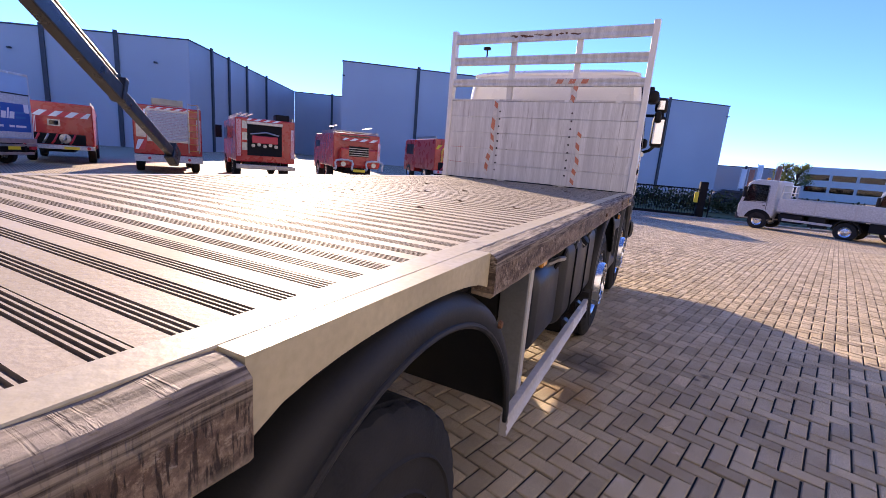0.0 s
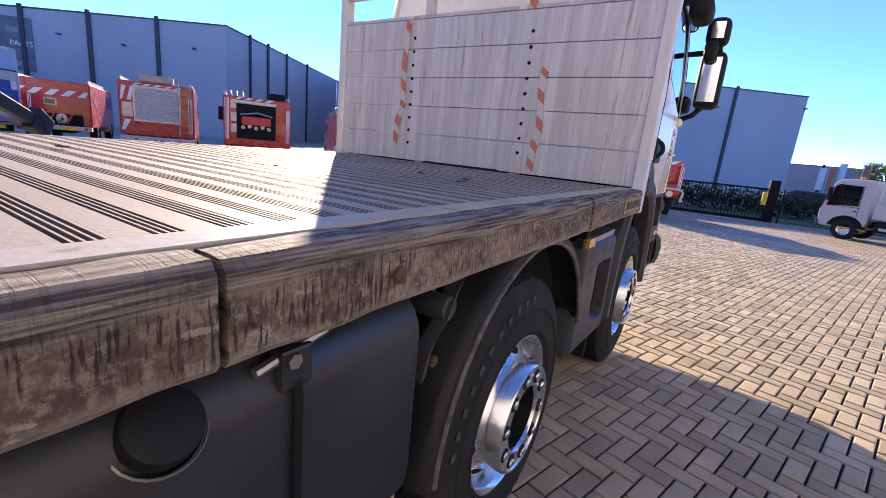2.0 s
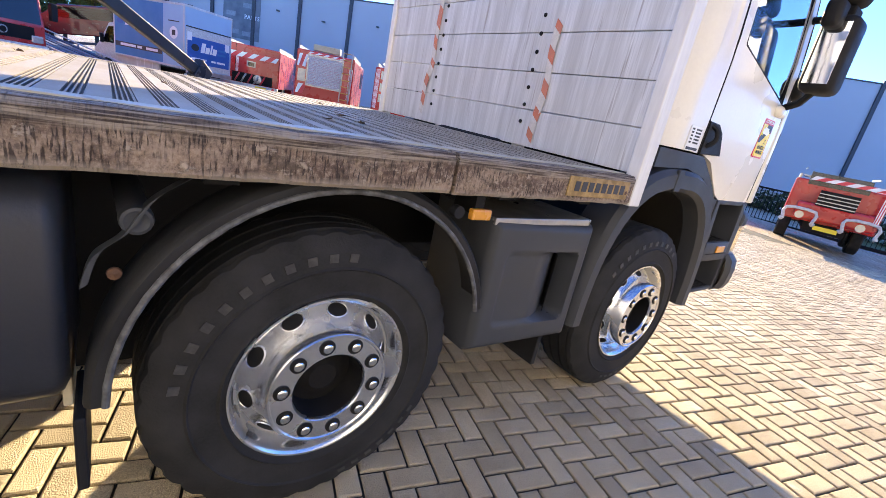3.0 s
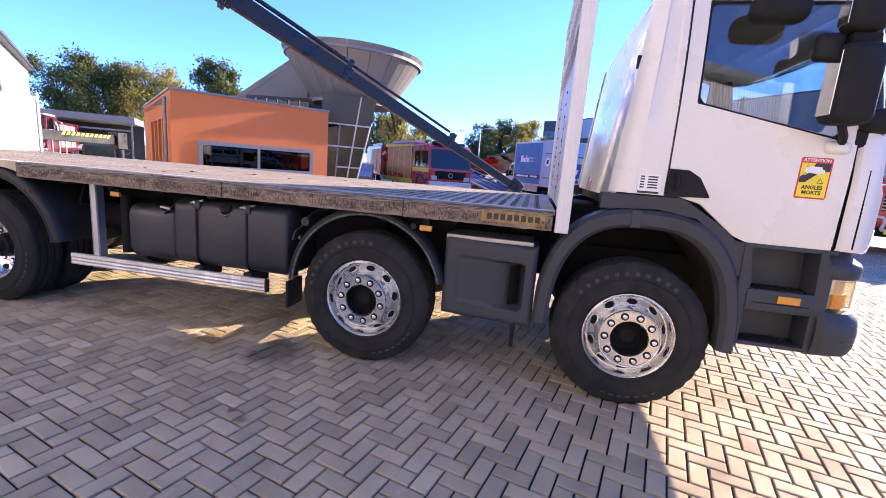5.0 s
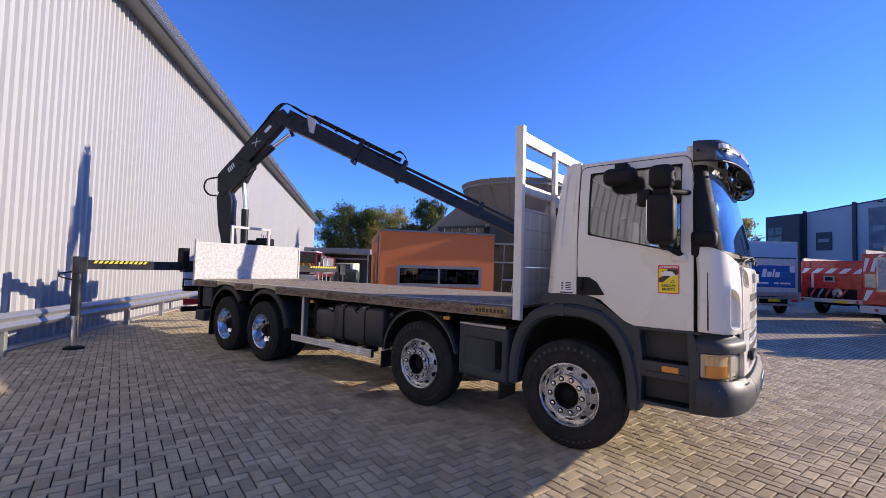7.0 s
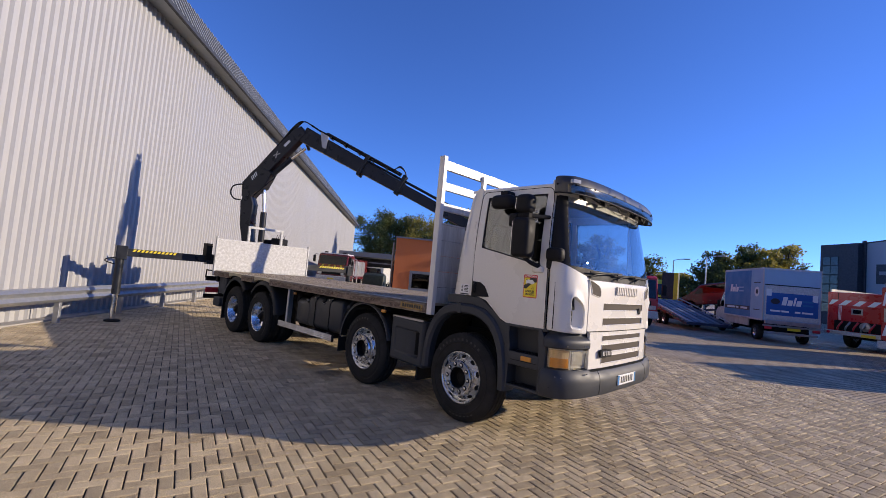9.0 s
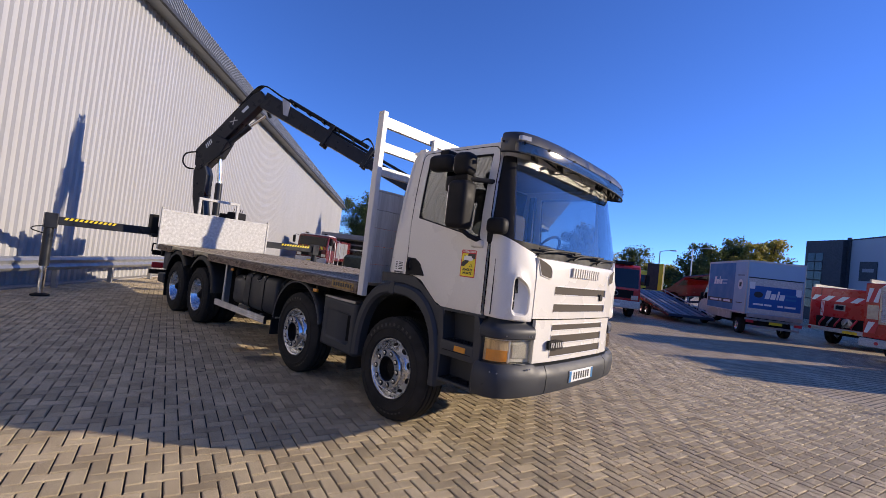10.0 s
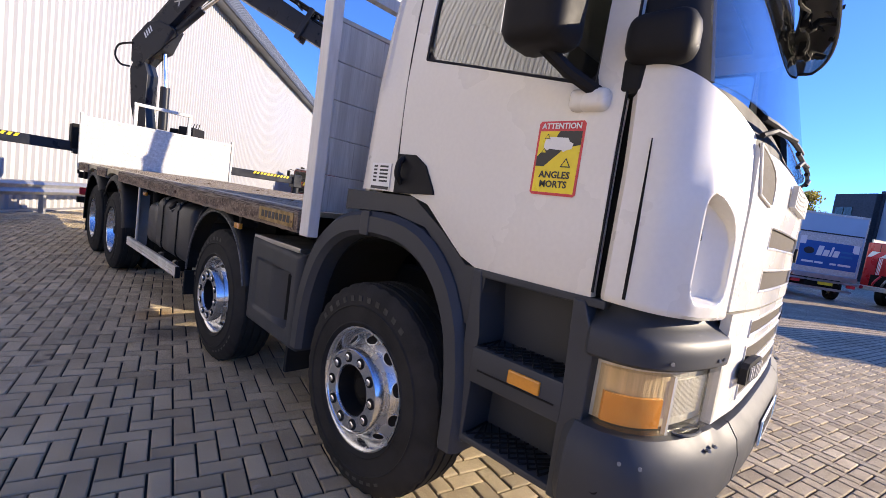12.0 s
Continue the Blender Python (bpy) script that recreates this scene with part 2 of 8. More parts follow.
PANEL_WHITE = mat("chalky white board paint", (0.66, 0.66, 0.635), 0.6, 0, (0.47, 0.465, 0.44), 0.55, 16, 0.6, 40, third=(0.36, 0.35, 0.33), third_at=0.64)
CLADDING = mat("white ribbed steel cladding", (0.385, 0.387, 0.392), 0.45, 0.0, (0.345, 0.346, 0.35), 0.25, 0.4, 0.02, 8, stretch=(1, 1, 0.2))
FASCIA = mat("grey fascia sheet", (0.24, 0.25, 0.255), 0.5, 0.1, (0.19, 0.20, 0.205), 0.2, 0.6, 0.02, 8)
GALV = mat("galvanised steel", (0.50, 0.51, 0.52), 0.42, 0.75, (0.38, 0.39, 0.40), 0.4, 5, 0.08, 60)
HALL = mat("grey sandwich panel", (0.36, 0.36, 0.37), 0.6, 0.0, (0.315, 0.318, 0.33), 0.3, 0.15, 0.03, 20)
HALL_DARK = mat("dark downpipe steel", (0.035, 0.038, 0.045), 0.6, 0.0)
ORANGE = mat("orange render", (0.68, 0.20, 0.065), 0.85, 0, (0.62, 0.175, 0.055), 0.25, 0.8, 0.25, 60)
ZINC = mat("grey zinc cladding", (0.22, 0.212, 0.20), 0.55, 0.2, (0.19, 0.182, 0.172), 0.3, 0.5, 0.04, 12)
FRAME_GREY = mat("grey aluminium frame", (0.24, 0.25, 0.26), 0.45, 0.3)
GLASS = glass_mat("cab glass", (0.90, 0.92, 0.92), 0.09, 0.9)
LENS = glass_mat("lamp cover", (0.95, 0.94, 0.90), 0.05, 0.5)
LENS_AMBER = glass_mat("yellowed lamp cover", (1.0, 0.91, 0.76), 0.05, 0.5)
REFLECTOR = mat("silvered reflector", (0.82, 0.80, 0.77), 0.35, 0.15, (0.62, 0.60, 0.52), 0.4, 30, 0.5, 60, stretch=(1, 1, 0.1))
SIDE_GLASS = glass_mat("reflecting side glass", (0.70, 0.76, 0.79), 0.13, 2.6)
GREEN_PANE = glass_mat("greenish facade glass", (0.16, 0.19, 0.175), 0.09, 0.6)
PANE = glass_mat("dark window pane", (0.20, 0.23, 0.24), 0.06, 0.6)
VISOR = glass_mat("smoked visor", (0.52, 0.50, 0.46), 0.10, 0.5, 0.08)
DARK_ROOM = mat("dim interior", (0.04, 0.042, 0.045), 0.8, 0, (0.07, 0.07, 0.07), 0.5, 1.5, 0.0)
SEAT = mat("dark seat cloth", (0.017, 0.018, 0.021), 0.9, 0, (0.05, 0.05, 0.05), 0.4, 12, 0.3, 200)
FIRE_RED = mat("fire engine red paint", (0.50, 0.022, 0.018), 0.30, 0, (0.42, 0.018, 0.015), 0.2, 3, 0.01, 60, coat=0.4)
FIRE_YELLOW = mat("fluorescent yellow", (0.80, 0.62, 0.04), 0.4, 0, (0.7, 0.5, 0.03), 0.2, 5, 0.0)
BLUE = mat("blue print on van box", (0.018, 0.17, 0.38), 0.5, 0, (0.016, 0.15, 0.34), 0.2, 2, 0.0)
DEEP_BLUE = mat("deep blue print on van box", (0.008, 0.105, 0.36), 0.4, 0, (0.007, 0.085, 0.30), 0.2, 2, 0.0)
DARK_RED = mat("dark fire engine red", (0.115, 0.008, 0.009), 0.3, 0, (0.09, 0.007, 0.008), 0.2, 2, 0.0, coat=0.4)
CHEVRON_ORANGE = mat("orange warning film", (0.50, 0.10, 0.015), 0.45)
TARP = mat("dark green tarpaulin", (0.022, 0.032, 0.016), 0.6, 0, (0.015, 0.022, 0.011), 0.4, 5, 0.3, 20)
PALE_BLUE = mat("pale blue grey van box", (0.30, 0.46, 0.60), 0.45, 0, (0.27, 0.41, 0.54), 0.2, 2, 0.0)
BRICK = mat("grey brown concrete paver", (0.54, 0.440, 0.285), 0.66, 0, (0.42, 0.333, 0.215), 0.5, 3.0, 0.9, 190, spread=0.22, blot=((1.25, -2.60, 0.30, (0.10, 0.085, 0.07)), (1.27, -3.2, 0.24, (0.34, 0.21, 0.09)), (2.17, -2.29, 0.06, (0.09, 0.07, 0.055)), (2.10, -2.40, 0.035, (0.09, 0.07, 0.055))), third=(0.56, 0.46, 0.36), third_at=0.66)
speckle(BRICK, 260, 0.58, 1.60)
JOINT = mat("sandy paver joints", (0.018, 0.015, 0.012), 0.95, 0, (0.012, 0.010, 0.008), 0.4, 5, 0.3, 80)
GRASS = mat("mown grass", (0.055, 0.085, 0.020), 0.9, 0, (0.09, 0.11, 0.03), 0.5, 1.5, 0.6, 30)
HEDGE = mat("dark hedge leaves", (0.020, 0.035, 0.010), 0.8, 0, (0.04, 0.06, 0.015), 0.5, 3, 0.6, 20)
CONCRETE = mat("pale kerb concrete", (0.36, 0.34, 0.31), 0.85, 0, (0.28, 0.265, 0.24), 0.4, 3, 0.3, 60)
BARK = mat("tree bark", (0.085, 0.065, 0.045), 0.9, 0, (0.05, 0.04, 0.03), 0.5, 8, 0.6, 30)
LEAF_GREEN = mat("dark green leaves", (0.085, 0.12, 0.032), 0.6, 0, (0.13, 0.14, 0.035), 0.4, 0.7, 0.0, spread=0.40)
LEAF_GOLD = mat("turning yellow green leaves", (0.44, 0.33, 0.06), 0.6, 0, (0.25, 0.24, 0.05), 0.5, 0.6, 0.0, spread=0.40)

for m_ in (CRANE, RUBBER, BLACK, GREY_PLASTIC, BLACK_PLASTIC, DARK_PLASTIC, ALU_FLOOR, EDGE_CREAM):
    m_.node_tree.nodes["Principled BSDF"].inputs["Specular IOR Level"].default_value = 0.3
for m_ in (BLACK_PLASTIC, RUBBER, BLACK):
    m_.node_tree.nodes["Principled BSDF"].inputs["Specular IOR Level"].default_value = 0.14
for m_ in (LEAF_GREEN, LEAF_GOLD):
    # light shines through the leaves
    nt_ = m_.node_tree
    p_, o_ = nt_.nodes["Principled BSDF"], nt_.nodes["Material Output"]
    tl_, mx_ = nt_.nodes.new("ShaderNodeBsdfTranslucent"), nt_.nodes.new("ShaderNodeMixShader")
    nt_.links.new(p_.inputs["Base Color"].links[0].from_socket, tl_.inputs["Color"])
    mx_.inputs[0].default_value = 0.45
    nt_.links.new(p_.outputs[0], mx_.inputs[1])
    nt_.links.new(tl_.outputs[0], mx_.inputs[2])
    nt_.links.new(mx_.outputs[0], o_.inputs["Surface"])


# ---- builders ----
def part(name, bm, material, parent=None, label="", smooth=False, m=None):
    """One mesh object out of a bmesh, under a thing or a part."""
    me = bpy.data.meshes.new(name)
    bmesh.ops.recalc_face_normals(bm, faces=bm.faces)
    bm.to_mesh(me)
    bm.free()
    me.materials.append(material)
    if smooth:
        me.shade_smooth()
        me.set_sharp_from_angle(angle=radians(35))
    ob = new(name, me)
    if parent:
        ob.parent = parent
    if m:
        ob.matrix_basis = m
    if label:
        ob["label"] = label
    return ob


def thing(name, label, category, m=None, group="", kind=""):
    ob = new(name)
    ob.empty_display_size = 0.2
    if m:
        ob.matrix_basis = m
    return tagged(ob, label, category, group, kind)


def box(x0, x1, y0, y1, z0, z1, bevel=0.0, bm=None, seg=2, m=None):
    bm = bm or bmesh.new()
    new_bm = bmesh.new()
    vs = [new_bm.verts.new((x, y, z)) for x in (x0, x1) for y in (y0, y1) for z in (z0, z1)]
    for f in ((0, 1, 3, 2), (4, 6, 7, 5), (0, 4, 5, 1), (2, 3, 7, 6), (0, 2, 6, 4), (1, 5, 7, 3)):
        new_bm.faces.new([vs[i] for i in f])
    if bevel:
        bmesh.ops.bevel(new_bm, geom=new_bm.edges[:], offset=bevel, segments=seg, profile=0.5, affect="EDGES")
    if m:
        new_bm.transform(m)
    return merge(bm, new_bm)


def merge(bm, other):
    at = {v: bm.verts.new(v.co) for v in other.verts}
    for f in other.faces:
        bm.faces.new([at[v] for v in f.verts])
    other.free()
    return bm


def rings(loops, bm=None, closed=True, caps=True, smooth=False):
    """A skin over loops of points, each as long as the next."""
    bm = bm or bmesh.new()
    rows = [[bm.verts.new(p) for p in loop] for loop in loops]
    n = len(rows[0])
    for a, b in zip(rows, rows[1:]):
        for i in range(n if closed else n - 1):
            bm.faces.new((a[i], a[(i + 1) % n], b[(i + 1) % n], b[i]))
    if caps and closed:
        bm.faces.new(rows[0])
        bm.faces.new(rows[-1][::-1])
    return bm


def rod(p, q, r, r2=None, n=14, bm=None):
    p, q = Vector(p), Vector(q)
    a = (q - p).normalized()
    u = a.orthogonal().normalized()
    v = a.cross(u)
    r2 = r if r2 is None else r2
    circle = [(math.cos(2 * math.pi * i / n), math.sin(2 * math.pi * i / n)) for i in range(n)]
    return rings([[p + (u * c + v * s) * r for c, s in circle], [q + (u * c + v * s) * r2 for c, s in circle]], bm)


def tube(points, r, n=8, bm=None):
    """A bent round bar through the points."""
    pts = [Vector(p) for p in points]
    loops, u = [], None
    for i, p in enumerate(pts):
        a = (pts[min(i + 1, len(pts) - 1)] - pts[max(i - 1, 0)]).normalized()
        u = a.orthogonal().normalized() if u is None else (u - a * u.dot(a)).normalized()
        v = a.cross(u)
        loops.append([p + (u * math.cos(2 * math.pi * k / n) + v * math.sin(2 * math.pi * k / n)) * r for k in range(n)])
    return rings(loops, bm)


def arc_points(points, steps=6):
    """A smooth line through the points."""
    pts = [Vector(p) for p in points]
    out = []
    for i in range(len(pts) - 1):
        a, b, c, d = pts[max(i - 1, 0)], pts[i], pts[i + 1], pts[min(i + 2, len(pts) - 1)]
        for k in range(steps):
            t = k / steps
            out.append(0.5 * (2 * b + (c - a) * t + (2 * a - 5 * b + 4 * c - d) * t * t + (3 * b - a - 3 * c + d) * t ** 3))
    return out + [pts[-1]]


def lathe(profile, m=None, n=48, bm=None, closed=False):
    """Turns (axial, radius) pairs round the x axis."""
    m = m or Matrix()
    loops = [[m @ Vector((a, r * math.cos(2 * math.pi * i / n), r * math.sin(2 * math.pi * i / n))) for i in range(n)] for a, r in profile]
    if closed:
        loops.append(loops[0])
    made = rings(loops, bm, True, False)
    return made


def prism(points, axis, lo, hi, bm=None, bevel=0.0):
    """A flat outline pushed out along an axis: 'x' takes (y, z), 'y' (x, z), 'z' (x, y)."""
    put = {"x": lambda p, h: (h, p[0], p[1]), "y": lambda p, h: (p[0], h, p[1]), "z": lambda p, h: (p[0], p[1], h)}[axis]
    made = rings([[put(p, lo) for p in points], [put(p, hi) for p in points]])
    if bevel:
        bmesh.ops.bevel(made, geom=[e for e in made.edges], offset=bevel, segments=2, profile=0.5, affect="EDGES")
    return merge(bm, made) if bm else made


def sheet(place, us, vs, thick, hole=None, bm=None):
    """A bent plate with openings: place(u, v) gives a point, thick(u, v) the way to its back; hole(i, j) leaves a cell out."""
    bm = bm or bmesh.new()
    nu, nv = len(us), len(vs)
    f = [[bm.verts.new(place(u, v)) for v in vs] for u in us]
    b = [[bm.verts.new(Vector(place(u, v)) + Vector(thick(u, v) if callable(thick) else thick)) for v in vs] for u in us]
    kept = {(i, j) for i in range(nu - 1) for j in range(nv - 1) if not (hole and hole(i, j))}
    for i, j in kept:
        bm.faces.new((f[i][j], f[i + 1][j], f[i + 1][j + 1], f[i][j + 1]))
        bm.faces.new((b[i][j], b[i][j + 1], b[i + 1][j + 1], b[i + 1][j]))
        for di, dj, p, q in ((-1, 0, (i, j), (i, j + 1)), (1, 0, (i + 1, j), (i + 1, j + 1)), (0, -1, (i, j), (i + 1, j)), (0, 1, (i, j + 1), (i + 1, j + 1))):
            if (i + di, j + dj) not in kept:
                bm.faces.new((f[p[0]][p[1]], f[q[0]][q[1]], b[q[0]][q[1]], b[p[0]][p[1]]))
    bmesh.ops.delete(bm, geom=[v for v in bm.verts if not v.link_faces], context="VERTS")
    return bm


def span(a, b, n):
    return [a + (b - a) * i / n for i in range(n + 1)]


def lettering(name, text, size, m, material, parent, depth=0.002, label="", bold=0.0):
    """Raised letters in the built-in font, as a mesh."""
    cu = bpy.data.curves.new(name, "FONT")
    cu.body, cu.size, cu.extrude, cu.align_x, cu.align_y, cu.resolution_u = text, size, depth, "CENTER", "CENTER", 2
    cu.offset = bold
    tmp = bpy.data.objects.new(name, cu)
    scene.collection.objects.link(tmp)
    me = bpy.data.meshes.new_from_object(tmp.evaluated_get(bpy.context.evaluated_depsgraph_get()))
    bpy.data.objects.remove(tmp)
    me.materials.clear()
    me.materials.append(material)
    ob = new(name, me)
    ob.parent, ob.matrix_basis = parent, m
    if label:
        ob["label"] = label
    return ob


YARD = pose(0, 0, 0, 0, 0, -40.2)


def yard(a, b, z=0.0, turn=0.0):
    """A place by the hall's own axes: a towards its wall, b along it."""
    return YARD @ pose(a, b, z, 0, 0, turn)


# ---- setting ----
def wall_rib(length, z0, z1, pitch, depth, wall_thick):
    """Ribbed sheeting along +y, ribs towards -x, with a flat back."""
    prof, y = [], 0.0
    while y < length:
        prof += [(0, y), (0, y + pitch * 0.38), (-depth, y + pitch * 0.54), (-depth, y + pitch * 0.84)]
        y += pitch
    bm = bmesh.new()
    lo, hi = [bm.verts.new((x, y, z0)) for x, y in prof], [bm.verts.new((x, y, z1)) for x, y in prof]
    for i in range(len(prof) - 1):
        bm.faces.new((lo[i], lo[i + 1], hi[i + 1], hi[i]))
    ends = [bm.verts.new((wall_thick, y, z)) for y, z in ((0, z0), (0, z1), (prof[-1][1], z1), (prof[-1][1], z0))]
    bm.faces.new(ends)
    bm.faces.new((lo[0], hi[0], ends[1], ends[0]))
    bm.faces.new((lo[-1], ends[3], ends[2], hi[-1]))
    bm.faces.new(lo + [ends[3], ends[0]])
    bm.faces.new(hi + [ends[2], ends[1]])
    return bm


HALL_A, HALL_END, HALL_TOP = 9.35, -66.0, 8.6
warehouse = thing("warehouse", "tall warehouse clad in white ribbed steel sheet with a grey fascia", "warehouse", yard(HALL_A, HALL_END))
part("wall", wall_rib(110, -0.04, HALL_TOP, 0.22, 0.055, 0.3), CLADDING, warehouse)
part("end_wall", box(0.3, 30, 0, 0.3, 0, HALL_TOP), CLADDING, warehouse)
part("fascia", prism([(-0.55, HALL_TOP - 0.03), (-0.55, HALL_TOP + 0.06), (0.15, HALL_TOP + 1.35), (0.5, HALL_TOP + 1.35), (0.5, HALL_TOP - 0.03)], "y", -0.6, 110.5), FASCIA, warehouse, "grey sheet roof edge")
ribs = bmesh.new()
for k in range(368):
    y_ = -0.5 + 0.30 * k
    lo_, hi_ = [(-0.555, HALL_TOP + 0.06), (-0.60, HALL_TOP + 0.075)], [(0.105, HALL_TOP + 1.37), (0.15, HALL_TOP + 1.35)]
    rings([[(x, y_, z) for x, z in lo_ + hi_], [(x, y_ + 0.09, z) for x, z in lo_ + hi_]], ribs)
tagged(part("fascia_ribs", ribs, FASCIA, warehouse), kind="stuff")
part("gutter", box(-0.66, -0.556, -0.6, 110.5, HALL_TOP - 0.08, HALL_TOP + 0.05, 0.01), HALL_DARK, warehouse, "dark gutter line under the roof edge")
part("roof", box(0.5, 30, 0, 110, HALL_TOP + 0.2, HALL_TOP + 0.5), FASCIA, warehouse)

# guard rail along the warehouse
rail = thing("guard_rail", "galvanised steel guard rail on posts along the warehouse", "guard rail", yard(8.78, -4.05))
profile = [(0.0, 0.43), (-0.05, 0.46), (-0.085, 0.51), (-0.05, 0.56), (-0.02, 0.59), (-0.05, 0.62), (-0.085, 0.67), (-0.05, 0.72), (0.0, 0.75)]
outline = profile + [(x + 0.012, z) for x, z in profile[::-1]]
for k in range(-11, 5):
    part("rail", prism([(x - 0.06 - 0.006 * (k % 2), z) for x, z in outline], "y", k * 4.14 - 2.0, k * 4.14 + 2.16), GALV, rail, smooth=True)
for k in range(-22, 9):
    part("post", box(-0.05, 0.06, k * 2.07 - 0.04, k * 2.07 + 0.04, -0.04, 0.74, 0.008), GALV, rail)
kerb = tagged(part("kerb", box(9.0, 9.32, -66, 44, -0.04, 0.03, 0.01), CONCRETE, m=YARD), "pale concrete kerb strip at the foot of the warehouse", "kerb", kind="structure")




# ---- flatbed truck: forward is +y, front axle at y = 0 ----
truck = thing("flatbed_truck", "white four-axle flatbed truck with grey plastic trim, parked on pavers", "truck")
AXLES = (0.0, -1.94, -5.61, -6.96)
R_TYRE, HUB_Z = 0.522, 0.515


def tyre_mesh():
    w = 0.15
    prof = [(-w + 0.02, 0.295), (-w + 0.002, 0.316), (-w - 0.007, 0.323), (-w - 0.001, 0.331), (-w - 0.003, 0.402), (-w - 0.009, 0.408), (-w - 0.002, 0.415), (-w + 0.004, 0.455), (-w + 0.018, 0.492), (-w + 0.035, R_TYRE - 0.006)]
    for g in (-0.09, -0.032, 0.032, 0.09):
        prof += [(g - 0.007, R_TYRE), (g - 0.006, R_TYRE - 0.014), (g + 0.006, R_TYRE - 0.014), (g + 0.007, R_TYRE)]
    prof += [(-x, r) for x, r in prof[9::-1]]
    bm = lathe(prof, n=108)
    for v in bm.verts:
        # notched shoulder blocks
        r = math.hypot(v.co.y, v.co.z)
        if abs(v.co.x) > 0.095 and r > 0.485 and round(math.atan2(v.co.z, v.co.y) * 54 / math.pi) % 3 == 0:
            v.co.y, v.co.z = v.co.y * 0.982, v.co.z * 0.982
    return bm


def rim_mesh(front):
    """The steel disc: bulging out on the steered axles, dished on the driven ones."""
    sx = 1
    if front:
        prof = [(0.05, 0.118), (0.186, 0.122), (0.192, 0.126), (0.192, 0.190), (0.197, 0.194), (0.198, 0.200), (0.192, 0.205), (0.140, 0.210), (0.122, 0.217), (0.075, 0.263), (0.076, 0.271), (0.088, 0.276), (0.125, 0.281), (0.136, 0.287), (0.143, 0.296), (0.143, 0.303), (0.134, 0.305), (0.120, 0.297), (-0.10, 0.290)]
    else:
        prof = [(-0.03, 0.0), (-0.03, 0.185), (-0.045, 0.196), (-0.02, 0.218), (-0.01, 0.245), (0.03, 0.268), (0.115, 0.283), (0.138, 0.292), (0.142, 0.301), (0.130, 0.300), (0.120, 0.292), (-0.10, 0.290)]
    return lathe(prof, n=80)


def bar_ring(bm, r0, r1, x, count, a0, a1):
    """Raised strokes on the side wall in place of a maker's lettering."""
    for i in range(count):
        m = Matrix.Rotation(a0 + (a1 - a0) * i / count, 4, "X")
        box(x, x + 0.002, -0.014, 0.014, r0, r1, 0.0, bm, m=m)
    return bm


NUT, HOLE = "wheel_nut", "hand_hole"
DULL_RUBBER = mat("dull raised rubber", (0.050, 0.047, 0.043), 0.7, 0, (0.03, 0.029, 0.027), 0.4, 30)
wheel_parts, nut_parts = {}, {}
for front in (True, False):
    nut = lathe([(0.0, 0.017), (0.010, 0.0165), (0.013, 0.013), (0.014, 0.006), (0.012, 0.0)], n=10)
    seat_ring = rod((-0.004, 0, 0), (0.0025, 0, 0), 0.0265, n=14)
    slope = Vector((-0.714, 0.70, 0)) if front else Vector((0.55, 0.83, 0))
    out_ = Vector((0.70, 0.714, 0)) if front else Vector((0.83, -0.55, 0))
    loop = [slope * 0.0235 * math.cos(t) + Vector((0, 0, 0.034 * math.sin(t))) for t in span(0, 2 * math.pi, 18)[:-1]]
    hole = rings([[p - out_ * 0.02 for p in loop], [p + out_ * 0.0022 for p in loop]])
    lip = rings([[p * k + out_ * h for p in loop] for k, h in ((1.0, 0.0015), (1.05, 0.0035), (1.12, 0.003), (1.16, 0.0))], caps=False)
    nut_parts[front] = [part(NUT, nut, CHROME, None, smooth=True), part(HOLE, hole, BLACK, None), part("nut_recess", seat_ring, BLACK, None), part("hole_lip", lip, RIM, None, smooth=True)]
    hub = lathe([(0.125, 0.0), (0.125, 0.048), (0.110, 0.066), (0.095, 0.090), (0.093, 0.112), (0.180, 0.1195)], n=24) if front else lathe([(0.11, 0.0), (0.11, 0.045), (0.095, 0.06), (0.06, 0.075), (0.055, 0.105), (-0.03, 0.115)], n=24)
    letters = bar_ring(bmesh.new(), 0.430, 0.458, 0.149, 11, -0.9, 0.75)
    bar_ring(letters, 0.436, 0.450, 0.149, 7, 2.6, 3.5)
    wheel_parts[front] = [part(n, b, m, None, smooth=True) for n, b, m in (("tyre", tyre_mesh(), RUBBER), ("rim", rim_mesh(front), RIM), ("hub", hub, BLACK), ("tyre_lettering", letters, DULL_RUBBER))]
    wheel_parts[front][3]["kind"] = "stuff"

